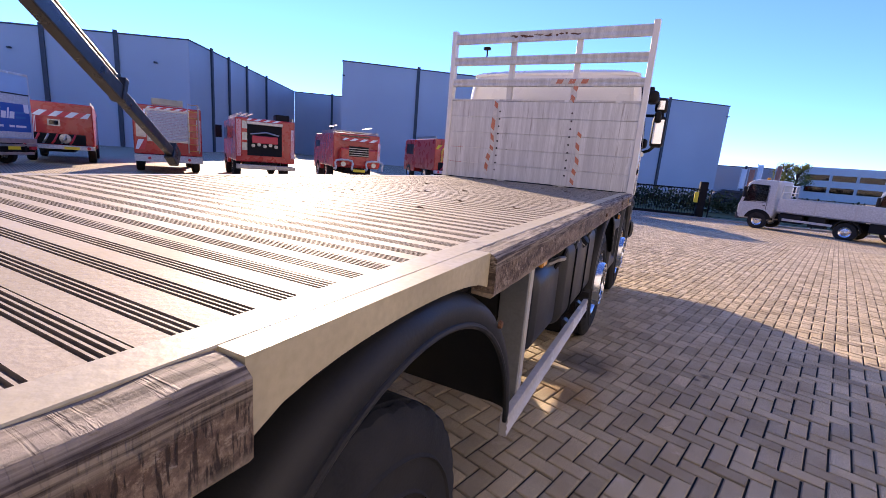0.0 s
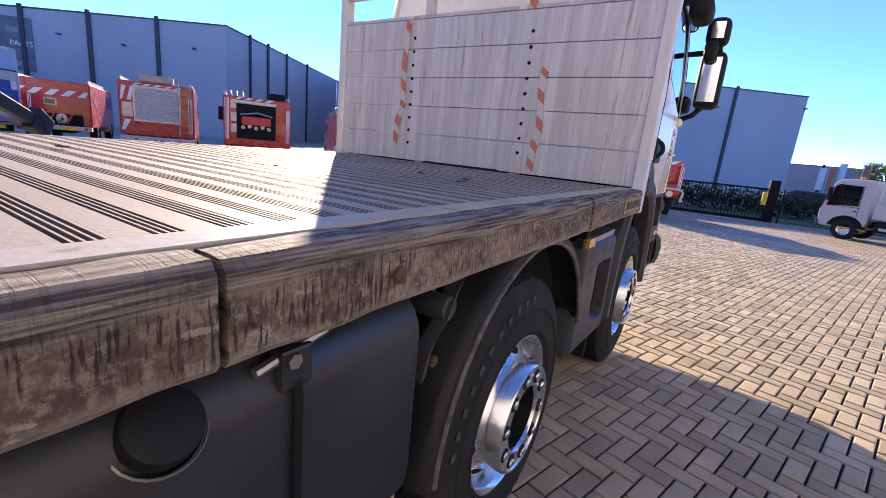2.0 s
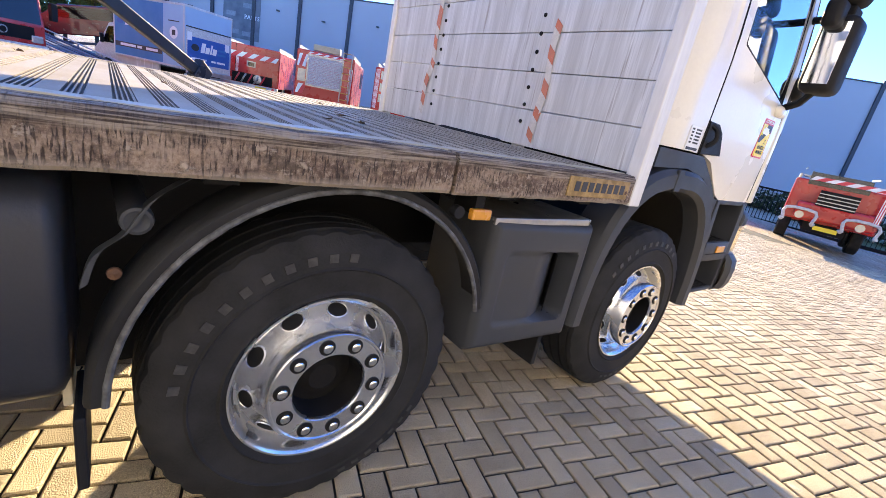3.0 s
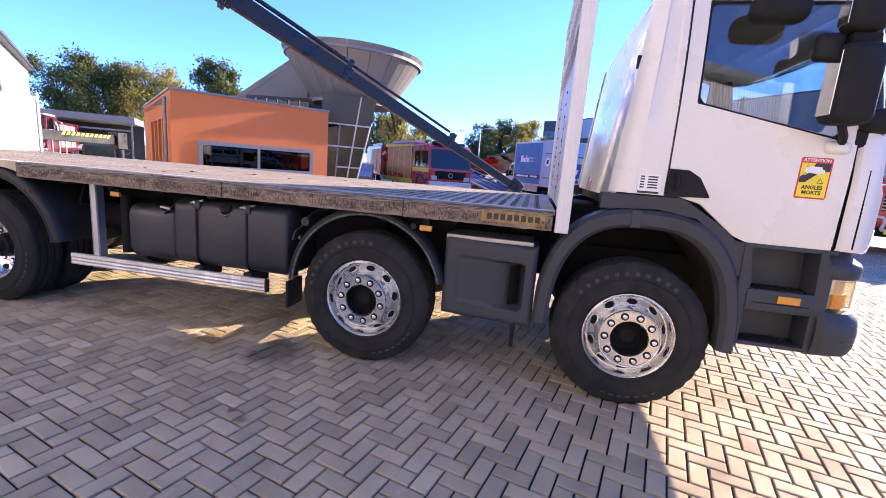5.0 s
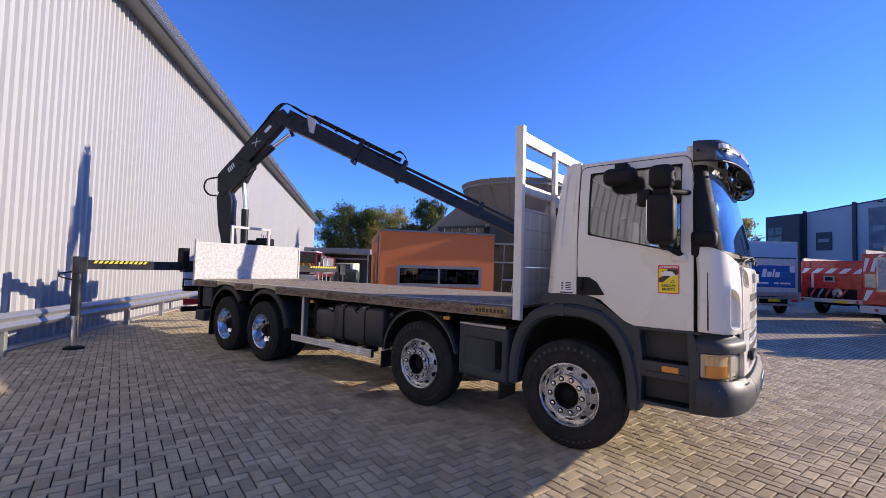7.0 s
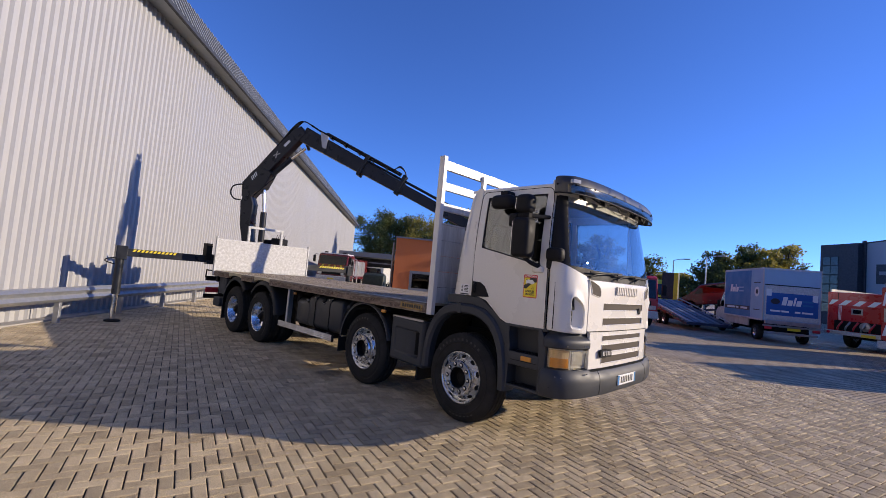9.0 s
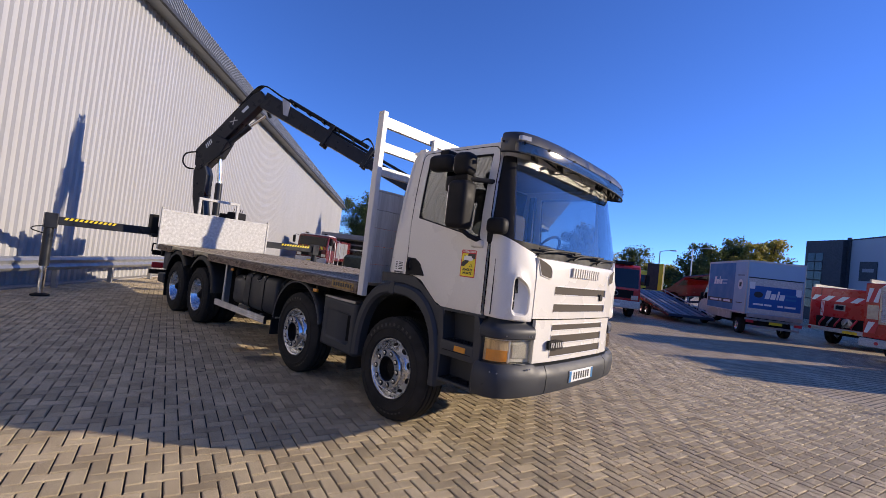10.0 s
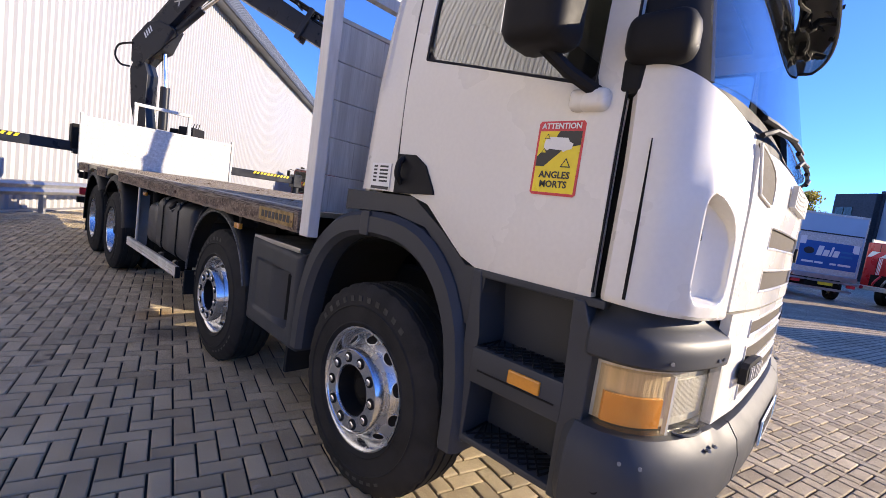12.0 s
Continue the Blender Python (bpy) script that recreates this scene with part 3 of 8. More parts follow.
for ax, y in enumerate(AXLES):
    front = ax < 2
    for side in (1, -1):
        for inner in ((0,) if front else (0, 1)):
            wheel = thing("wheel", "", "")
            wheel.parent = truck
            x = (1.045 if front else 1.085) - inner * 0.34
            wheel.matrix_basis = Matrix.Translation((side * x, y, HUB_Z)) @ Matrix.Rotation(0 if side > 0 else math.pi, 4, "Z") @ Matrix.Rotation(0.5 * ax + 0.3, 4, "X")
            if inner:
                o = new("tyre", wheel_parts[front][0].data)
                o.parent = wheel
                continue
            for src in wheel_parts[front]:
                o = new(src.name.split(".")[0], src.data)
                o.parent = wheel
                if src.name.startswith("tyre_lettering"):
                    o["kind"] = "stuff"
            for k in range(10):
                o = new(NUT, nut_parts[front][0].data)
                o.parent = wheel
                o.matrix_basis = Matrix.Rotation(2 * math.pi * (k + 0.5) / 10, 4, "X") @ Matrix.Translation((0.191 if front else -0.031, 0.1600, 0))
                o = new("nut_recess", nut_parts[front][2].data)
                o.parent = wheel
                o.matrix_basis = Matrix.Rotation(2 * math.pi * (k + 0.5) / 10, 4, "X") @ Matrix.Translation((0.1925 if front else -0.0305, 0.1600, 0))
                o = new(HOLE, nut_parts[front][1].data)
                o.parent = wheel
                o.matrix_basis = Matrix.Rotation(2 * math.pi * k / 10, 4, "X") @ Matrix.Translation((0.0985 if front else -0.014, 0.240 if front else 0.230, 0))
                if front:
                    lip_ob = new("hole_lip", nut_parts[front][3].data)
                    lip_ob.parent, lip_ob.matrix_basis = wheel, o.matrix_basis
for lst in (*wheel_parts.values(), *nut_parts.values()):
    for o in lst:
        bpy.data.objects.remove(o)

# chassis
part("chassis_rail", box(0.36, 0.46, -10.1, 1.0, 0.72, 1.02, 0.01), BLACK, truck)
part("chassis_rail", box(-0.46, -0.36, -10.1, 1.0, 0.72, 1.02, 0.01), BLACK, truck)
for y in AXLES:
    part("axle", rod((-1.0, y, 0.5), (1.0, y, 0.5), 0.07, n=12), BLACK, truck, smooth=True)
part("engine_block", box(-0.36, 0.36, -0.6, 1.0, 0.55, 1.35, 0.05), BLACK, truck)
part("subframe", box(-0.5, 0.5, -10.0, -0.6, 1.02, 1.17, 0.01), BLACK, truck)
for k in range(16):
    part("cross_member", box(-1.2, 1.2, -0.85 - 0.49 * k, -0.77 - 0.49 * k, 1.17, 1.288, 0.0), BLACK, truck)

# ---- load bed ----
BED_F, BED_R, BED_Z = -0.585, -8.27, 1.33
GROUP = 0.088


def plank_profile(n):
    """Across n groove groups: flat band, then four grooves."""
    pts = []
    for k in range(n):
        y = k * GROUP
        pts += [(y + 0.001, 0.0), (y + 0.042, 0.0)]
        for g in range(4):
            c = y + 0.0465 + g * 0.0105
            pts += [(c - 0.0035, 0.0), (c - 0.0025, -0.006), (c + 0.0025, -0.006), (c + 0.0035, 0.0)]
    pts.append((n * GROUP - 0.001, 0.0))
    return pts


top = plank_profile(2)
plank = prism(top + [(2 * GROUP - 0.001, -0.03), (0.001, -0.03)], "x", -1.145, 1.145)
first_plank = part("floor_plank", plank, ALU_FLOOR, truck)
first_plank.data.materials.append(GROOVE)
for f in first_plank.data.polygons:
    if -0.02 < f.center.z < -0.002 and abs(f.normal.x) < 0.5:
        f.material_index = 1
count = int((BED_F - BED_R - 0.04) / (2 * GROUP))
first_plank.location = (0, BED_R + 0.02, BED_Z - 0.002)
for k in range(1, count):
    o = new("floor_plank", first_plank.data)
    o.parent, o.location = truck, (0, BED_R + 0.02 + 2 * GROUP * k, BED_Z - 0.002 + 0.0007 * math.sin(k * 2.1))
part("floor_plank", box(-1.145, 1.145, BED_R + 0.02 + 2 * GROUP * count, BED_F, BED_Z - 0.032, BED_Z - 0.002), ALU_FLOOR, truck)
for side in (1, -1):
    part("edge_profile", prism([(side * 1.147, BED_Z - 0.03), (side * 1.147, BED_Z), (side * 1.2105, BED_Z), (side * 1.2125, BED_Z - 0.002), (side * 1.2125, BED_Z - 0.03)], "y", BED_R, BED_F), EDGE_CREAM, truck, "pale worn edge strip")
    part("edge_backing", box(min(side * 1.15, side * 1.244), max(side * 1.15, side * 1.211), BED_R, BED_F, 1.215, BED_Z - 0.032), BLACK, truck)


def edge_board(y0, y1, side, proud=0.0, cut=0.0):
    """One length of the bed's scuffed side board, with worn, uneven edges."""
    n = max(4, int((y1 - y0) / 0.06))
    bm = bmesh.new()
    loops = []
    rnd = random.Random(int((y0 + 50) * 100))
    for i in range(n + 1):
        y = y0 + (y1 - y0) * i / n
        j = lambda s: (rnd.random() - 0.5) * s
        zt, zb = BED_Z - 0.003 + j(0.004), 1.197 + j(0.005)
        xo = 1.279 + proud + j(0.003)
        loops.append([(side * 1.213, y, zb + 0.004), (side * (xo - 0.008), y, zb), (side * xo, y, zb + 0.010), (side * (xo + j(0.002)), y, zb + 0.045), (side * (xo + j(0.002)), y, zb + 0.085), (side * xo, y, zt - 0.016 + j(0.005)), (side * (xo - 0.013), y, zt - 0.002 + j(0.003)), (side * (xo - 0.035), y, zt + j(0.003)), (side * 1.213, y, zt)])
    return rings(loops, bm)


for y0, y1 in ((-8.26, -7.315), (-6.54, -5.91), (-5.12, -3.105), (-3.095, -1.64)):
    part("edge_board", edge_board(y0, y1, 1), EDGE_WOOD, truck, "scuffed brown side board", smooth=True)
part("edge_board", edge_board(-1.63, -0.60, 1, 0.004), EDGE_WOOD, truck, "scuffed brown side board", smooth=True)
part("edge_board", edge_board(-8.26, -0.60, -1), EDGE_WOOD, truck, "scuffed brown side board", smooth=True)
# cream fender cut-outs over the rear wheels
for y0, y1, c in ((-7.31, -6.545, -6.93), (-5.905, -5.125, -5.50)):
    us = span(y0, y1, 14)
    part("edge_infill", sheet(lambda u, v, c=c, h=(y1 - y0) / 2: (1.262, u, BED_Z - 0.0005 if v else 1.215 + 0.062 * max(0, 1 - ((u - c) / h) ** 2) ** 0.5), us, [0, 1], (-0.049, 0, 0)), EDGE_CREAM, truck, "cream painted cut-out above the wheel")
for y in (-2.80, -7.6, -0.66):
    part("board_bolt", lathe([(0.0, 0.016), (0.006, 0.015), (0.010, 0.009), (0.011, 0.0)], Matrix.Translation((1.279, y, 1.252)), n=18), RUST, truck, smooth=True)
# maker's plate on the edge board, shown as plain strokes
plate = part("name_plate", box(1.284, 1.289, -1.075, -0.645, 1.222, 1.302, 0.002), mat("dull ochre plate", (0.40, 0.25, 0.075), 0.55, 0, (0.20, 0.12, 0.03), 0.5, 20, 0.05), truck, "ochre maker's plate with dark strokes")
strokes = bmesh.new()
for k in range(8):
    y = -1.035 + k * 0.046
    box(1.289, 1.2905, y, y + 0.032, 1.243, 1.283, 0, strokes)
part("plate_stroke", strokes, PLATE_BLACK, plate)

# ---- headboard ----
HB = -0.535
for x in (-1.245, 1.245):
    part("headboard_post", box(x - 0.033, x + 0.033, HB - 0.045, HB + 0.045, 1.19, 3.25, 0.006), POST_ALU, truck)
for x in (-0.405, 0.425):
    part("headboard_post", box(x - 0.035, x + 0.035, HB - 0.0, HB + 0.05, 1.30, 3.15, 0.006), POST_ALU, truck)
for z0, z1 in ((3.085, 3.205), (2.815, 2.915), (2.545, 2.640)):
    part("headboard_rail", prism([(HB - 0.04, z0), (HB - 0.045, z0 + 0.02), (HB - 0.035, (z0 + z1) / 2), (HB - 0.045, z1 - 0.02), (HB - 0.04, z1), (HB + 0.012, z1), (HB + 0.012, z0)], "x", -1.212, 1.212), BOARD_ALU, truck)
for k in range(5):
    z = 1.335 + k * 0.205
    part("headboard_plank", box(-1.212, 1.212, HB - 0.030, HB - 0.002, z + 0.002, z + 0.203, 0.003), BOARD_ALU, truck)
part("top_trim", box(-1.212, 1.212, HB - 0.032, HB, 2.361, 2.385, 0.003), ALU, truck)
for x in (-0.492, 0.452):
    for k in range(9):
        part("panel_bolt", lathe([(0, 0.012), (0.006, 0.010), (0.007, 0)], Matrix.Translation((x, HB - 0.030, 1.47 + 0.095 * k)) @ Matrix.Rotation(-math.pi / 2, 4, "Z"), n=8), BLACK, truck)


def tape(points, w, n):
    """A warning tape hanging over the boards: alternating slanted pieces, slightly curled."""
    pts = arc_points(points, 8)
    out = ([], [])
    total = len(pts) - 1
    per = total / n
    for k in range(n):
        a, b = pts[int(k * per)], pts[min(int((k + 1) * per), total)]
        bm = bmesh.new()
        lift = 0.004 + 0.003 * math.sin(k * 1.7)
        quad = [(a.x - w / 2, a.z + 0.02), (a.x + w / 2, a.z - 0.02), (b.x + w / 2, b.z - 0.02), (b.x - w / 2, b.z + 0.02)]
        prism(quad, "y", HB - 0.0325 - lift, HB - 0.0312 - lift, bm)
        out[k % 2].append(bm)
    return out


for pts in ([(-0.55, 0, 2.345), (-0.575, 0, 2.0), (-0.56, 0, 1.78), (-0.61, 0, 1.60), (-0.62, 0, 1.40)], [(0.575, 0, 2.0), (0.565, 0, 1.85), (0.585, 0, 1.65), (0.56, 0, 1.50), (0.555, 0, 1.38)], [(0.46, 0, 2.56), (0.44, 0, 2.46), (0.43, 0, 2.37)]):
    red, pale = tape(pts, 0.048, 12 if pts[0][2] > 2.3 and len(pts) > 3 else (9 if len(pts) > 3 else 3))
    for bm in red:
        part("warning_tape", bm, TAPE_RED, truck, "torn red and white warning tape")
    for bm in pale:
        part("warning_tape", bm, TAPE_WHITE, truck, "torn red and white warning tape")
for k in range(6):
    x = 0.13 + k * 0.075
    part("warning_tape", prism([(x, 2.575), (x + 0.075, 2.575), (x + 0.095, 2.625), (x + 0.02, 2.625)], "y", HB - 0.0475, HB - 0.0460), TAPE_RED if k % 2 else TAPE_WHITE, truck, "torn red and white warning tape")
lamp_pole = part("lamp_pole", rod((-0.78, HB + 0.03, 2.88), (-0.78, HB + 0.03, 3.02), 0.010, n=8), BLACK_PLASTIC, truck, "thin black pole with a small work lamp")
part("lamp_head", box(-0.83, -0.74, HB + 0.0, HB + 0.06, 3.015, 3.05, 0.010), BLACK_PLASTIC, lamp_pole)
scrape = random.Random(12)
for k in range(14):
    # rust showing through the top rail
    x, w = -0.42 + 0.062 * k + scrape.uniform(-0.02, 0.02), scrape.uniform(0.015, 0.05)
    z = 3.145 + scrape.uniform(-0.012, 0.02)
    h = scrape.uniform(0.006, 0.018)
    part("rust_patch", prism([(x - w, z), (x - w * 0.3, z + h), (x + w * 0.8, z + h * 0.7), (x + w, z - h * 0.2), (x, z - h)], "y", HB - 0.0395, HB - 0.0355), RUST, truck, "rust patch on the top rail")


# ---- cab ----
def bow(x, w, n):
    """One at the middle of a bowed front, none at its ends."""
    return max(0.0, 1 - abs(x / w) ** n) ** (1 / n)


def nose(x, grow=0.0):
    """How far forward the front reaches at a place across the cab."""
    return 1.10 + (0.325 + grow) * bow(x, 1.2 + grow, 3.1)


def plan(s, grow=0.0):
    """The cab's outline from its right door (s = 0) round the nose to the left door (s = 1)."""
    c = math.cos(math.pi * s)
    x = (1.2 + grow) * math.copysign(abs(c) ** 0.77, c)
    return (x, nose(x, grow))


def flank(z):
    """Half the cab's width at a height."""
    return 1.2 - 0.10 * max(0.0, (z - 2.0) / 0.85) ** 1.6 - 0.012 * max(0.0, (1.75 - z))


cab = part("cab_floor", box(-1.1, 1.1, -0.20, 1.15, 1.38, 1.46), BLACK, truck)
for side in (1, -1):
    # rear quarter
    def quarter(u, v, side=side):
        z = 1.492 + (2.80 - 1.492) * v
        y = -0.255 + (0.073 + 0.255) * u + (1 - u) * (0.13 * v + 0.06 * max(0, v - 0.92) / 0.08)
        x = flank(z) - 0.075 * max(0.0, 1 - u / 0.45) ** 2 - (0.012 if 0.42 < u < 0.85 and 0.35 < v < 0.93 else 0)
        return (side * x, y, z)
    part("cab_quarter", sheet(quarter, [0, 0.08, 0.18, 0.3, 0.41, 0.46, 0.8, 0.86, 1.0], [0, 0.15, 0.34, 0.37, 0.6, 0.75, 0.84, 0.92, 0.94, 1.0], (-side * 0.03, 0.0, 0)), WHITE, cab, smooth=True)

    # door with its window opening and the sweep over the wheel arch
    us = [0.084, 0.16, 0.175, 0.30, 0.42, 0.52, 0.60, 0.75, 0.90, 0.975, 0.99, 1.070]
    vs = list(range(12))

    def door_z(y, v):
        low = 1.49 if y < 0.2 else 1.243 if y > 0.62 else 1.243 + 0.247 * (0.5 + 0.5 * math.cos(math.pi * (y - 0.2) / 0.42))
        sill = 2.078 - 0.185 * (y - 0.17) / 0.81
        steps = [low, low + 0.03, low + 0.28 * (sill - low), low + 0.55 * (sill - low), low + 0.80 * (sill - low), sill - 0.02, sill, sill + 0.3 * (2.675 - sill), sill + 0.7 * (2.675 - sill), 2.675, 2.70, 2.775]
        return steps[v]

    def door_at(y, v, side=side):
        z = door_z(y, v)
        crease = 0.010 if v in (3, 4) else 0.0
        lip = -0.006 if v == 0 else 0
        return (side * (flank(z) + lip + crease * 0.4 - 0.05 * max(0, (y - 1.0)) ** 1), y - 0.02 * max(0, z - 2.0) * (y > 1.0), z)
    door = part("cab_door", sheet(door_at, us, vs, (-side * 0.035, 0, 0), lambda i, j: 2 <= i <= 8 and 6 <= j <= 8), WHITE, cab, "white cab door with a scuffed lower edge", smooth=True)
    pane = part("side_window", sheet(lambda y, v, side=side: (side * (flank(door_z(y, v)) - 0.014), y, door_z(y, v)), us[2:10], [6, 7, 8, 9], (-side * 0.004, 0, 0)), SIDE_GLASS, door, "tinted side window", smooth=True)
    pane.visible_shadow = False
    seal = bmesh.new()
    loop = [(side * (flank(z) - 0.006), y, z) for y, z in ((0.182, 2.07), (0.975, 1.897), (0.972, 2.668), (0.182, 2.668))]
    for k in range(4):
        rod(loop[k], loop[(k + 1) % 4], 0.009, n=6, bm=seal)
        p, a, b = Vector(loop[k]), Vector(loop[k - 1]), Vector(loop[(k + 1) % 4])
        a, b = (a - p).normalized() * 0.075, (b - p).normalized() * 0.075
        fan = [p + a * (1 - math.sin(t)) + b * (1 - math.cos(t)) for t in span(0, math.pi / 2, 7)]
        rings([[p] + fan, [q - Vector((side * 0.012, 0, 0)) for q in [p] + fan]], seal)
    part("window_seal", seal, BLACK_PLASTIC, door)
    # dark gaps behind the door's edges
    part("door_gap", box(min(side * 1.04, side * 1.10), max(side * 1.04, side * 1.10), 0.03, 0.11, 1.50, 2.70), BLACK, cab)
    part("door_gap", box(min(side * 1.06, side * 1.15), max(side * 1.06, side * 1.15), 1.03, 1.12, 1.25, 1.95), BLACK, cab)
    seam = [(0.081, z) for z in span(1.50, 2.66, 8)] + [(0.088, 2.70), (0.105, 2.728), (0.135, 2.742)] + [(y, 2.745) for y in span(0.2, 0.96, 6)] + [(1.0, 2.738), (1.03, 2.715), (1.045, 2.68)] + [(1.058 + 0.014 * (2.6 - z) / 0.65, z) for z in span(2.6, 1.95, 4)] + [(1.0735, z) for z in span(1.90, 1.26, 5)]
    part("door_seal", tube([(side * (flank(z) - 0.001 - 0.05 * max(0, y - 1.0)), y, z) for y, z in seam], 0.0045, 6), BLACK_PLASTIC, door, "black rubber seal round the door")
    # handle in its dark recess
    if side > 0:
        recess = part("handle_recess", prism([(0.085, 1.665), (0.20, 1.662), (0.27, 1.62), (0.335, 1.515), (0.34, 1.50), (0.085, 1.488)], "x", 1.19, 1.2085, bevel=0.003), BLACK_PLASTIC, door, "dark plastic handle recess")
        part("handle", tube(arc_points([(1.205, 0.125, 1.645), (1.235, 0.135, 1.62), (1.24, 0.135, 1.57), (1.205, 0.125, 1.535)], 4), 0.014), BLACK_PLASTIC, recess, smooth=True)
    # corner panel between door and grille, with a moulded air scoop
    near = lambda s, side=side: s if side > 0 else 1 - s

    def scoop(n, z):
        """Distance in metres to the rounded scoop opening, negative inside."""
        u = (n - 0.160) * 2.25
        top = 1.605 - 0.10 * min(1.0, max(0.0, u / 0.20)) ** 1.6
        mid, half = (top + 1.285) / 2, (top - 1.285) / 2
        r = 0.055
        qx, qz = abs(u - 0.100) - (0.100 - r), abs(z - mid) - (half - r)
        return math.hypot(max(qx, 0), max(qz, 0)) + min(max(qx, qz), 0) - r, u

    def corner(s, v, side=side):
        n = near(s)
        z = 1.245 - 0.018 * min(1.0, n / 0.2) + (1.945 - 1.245) * v
        z = z - 0.115 * v * max(0.0, (n - 0.04) / 0.23) ** 1.5 + 0.03 * max(0.0, 0.1 - n) * v
        d, u = scoop(n, z)
        k = min(1.0, max(0.0, 0.5 - d / 0.021))
        k = k * k * (3 - 2 * k)
        hood = 0.016 * math.exp(-(max(d, 0) / 0.055) ** 2) * min(1.0, max(0.0, (0.25 - u) / 0.12))
        sink = 0.060 * max(0.0, 1 - u / 0.20) ** 0.75 + 0.003
        x, y = plan(s, hood * (1 - k) - sink * k)
        lean = 0.10 * max(0.0, v - 0.55) ** 1.5
        if v < 0.02:
            x, y = plan(s, -0.008)
        return (x * (1 - lean * 0.15), y - lean * 0.6, z)
    us2 = [0.003, 0.02, 0.04, 0.06, 0.08, 0.10, 0.12, 0.135, 0.145, 0.151] + span(0.154, 0.262, 50) + [0.267, 0.272]
    if side < 0:
        us2 = [1 - s for s in us2[::-1]]
    hz = [0, 0.02, 0.035] + span(0.06, 0.58, 74) + [0.62, 0.68, 0.76, 0.85, 0.93, 0.97, 1.0]
    panel = part("corner_panel", sheet(corner, us2, hz, lambda u, v, side=side: (-side * 0.02, -0.02, 0)), WHITE, cab, "white rounded corner panel with an air scoop", smooth=True)
    at = lambda n, deep, z, side=side: (*plan(n if side > 0 else 1 - n, -deep), z)
    slot = part("scoop_slot", sheet(lambda n, z: at(n, 0.052, z), [0.164, 0.172], span(1.315, 1.560, 4), (0, -0.004, 0)), BLACK, panel, "black slot of the air scoop")
    for z in (1.39, 1.48):
        part("slot_clip", sheet(lambda n, w: at(n, 0.050, w), [0.164, 0.171], [z, z + 0.010], (0, -0.002, 0)), WHITE, slot)
    part("panel_slot", sheet(lambda k, z: at(0.026 + k * (0.002 + 0.004 * min(1.0, (1.74 - z) / 0.3)), -0.0012, z), [0, 1], span(1.262, 1.735, 8), (-side * 0.004, -0.002, 0)), BLACK, panel, "narrow dark slot along the panel")

def upper(s, v, grow=0.0):
    """The outline above the nose: narrower and flatter towards the roof."""
    c = math.cos(math.pi * s)
    w = 1.185 - 0.085 * v + grow
    x = w * math.copysign(abs(c) ** 0.77, c)
    return (x, 1.09 - 0.06 * v + (0.315 - 0.115 * v + grow) * bow(x, w, 2.9))


# back wall, roof
def back(u, v):
    z = 1.46 + (2.80 - 1.46) * v
    x = -1.125 + 2.25 * u
    return (x * (flank(z) / 1.2), -0.258 + 0.13 * v + 0.06 * max(0, v - 0.92) / 0.08 + 0.02 * (abs(x) / 1.1) ** 6, z)
part("cab_back", sheet(back, [0, 0.04, 0.12, 0.42, 0.58, 0.88, 0.96, 1], [0, 0.3, 0.62, 0.65, 0.75, 0.92, 1], (0, 0.03, 0)), WHITE, cab, smooth=True)
part("cab_vent", box(1.085, 1.105, -0.19, -0.12, 2.28, 2.36, 0.004), BLACK_PLASTIC, cab)


def roof(u, v):
    """The domed roof, edge to edge."""
    w, y0, y1 = 1.105, -0.095, 1.14
    x, y = -w + 2 * w * u, y0 + (y1 - y0) * v
    e = max(abs(2 * u - 1) ** 5, abs(2 * v - 1) ** 7 * 0.9)
    return (x, y, 2.865 - 0.085 * e + 0.012 * math.cos(math.pi * (u - 0.5)))
part("cab_roof", sheet(roof, [0, 0.02, 0.05, 0.1, 0.2, 0.35, 0.5, 0.65, 0.8, 0.9, 0.95, 0.98, 1], [0, 0.03, 0.08, 0.16, 0.35, 0.6, 0.85, 0.95, 1], (0, 0, -0.03)), WHITE, cab, smooth=True)
part("roof_front", sheet(lambda s, v: tuple((*upper(s, 0.985 + 0.2 * v), 2.60 + 0.23 * v)), span(0.0, 1.0, 30), [0, 0.3, 0.6, 1.0], (0, -0.02, 0.0)), WHITE, cab, smooth=True)

# windscreen and black pillars
def screen(s, v, grow=0.0):
    x, y = upper(s, v, grow)
    return (x, y, 1.865 + 0.055 * abs(math.cos(math.pi * s)) + (2.655 - 1.865) * v * (1 - 0.065 * abs(math.cos(math.pi * s))))
pane = part("windscreen", sheet(screen, span(0.135, 0.865, 24), span(0, 1, 6), (0, -0.006, 0)), GLASS, cab, "large curved windscreen", smooth=True)
pane.visible_shadow = False
for a, b in ((0.0, 0.145), (0.855, 1.0)):
    part("pillar", sheet(lambda s, v: screen(s, v, -0.004), span(a, b, 5), span(0, 1, 5), lambda u, v: (-0.03 if u < 0.5 else 0.03, -0.03, 0)), BLACK_PLASTIC, cab, "black windscreen pillar", smooth=True)
part("scuttle", sheet(lambda s, v: tuple((*plan(s, -0.035 - 0.03 * v), 1.745 + 0.125 * v + 0.055 * abs(math.cos(math.pi * s)))), span(0.12, 0.88, 24), [0, 1], (0, -0.02, -0.01)), BLACK_PLASTIC, cab, smooth=True)
def on_glass(x, lift=0.014):
    return 1.09 + (0.315 + lift) * bow(x, 1.185, 2.9)


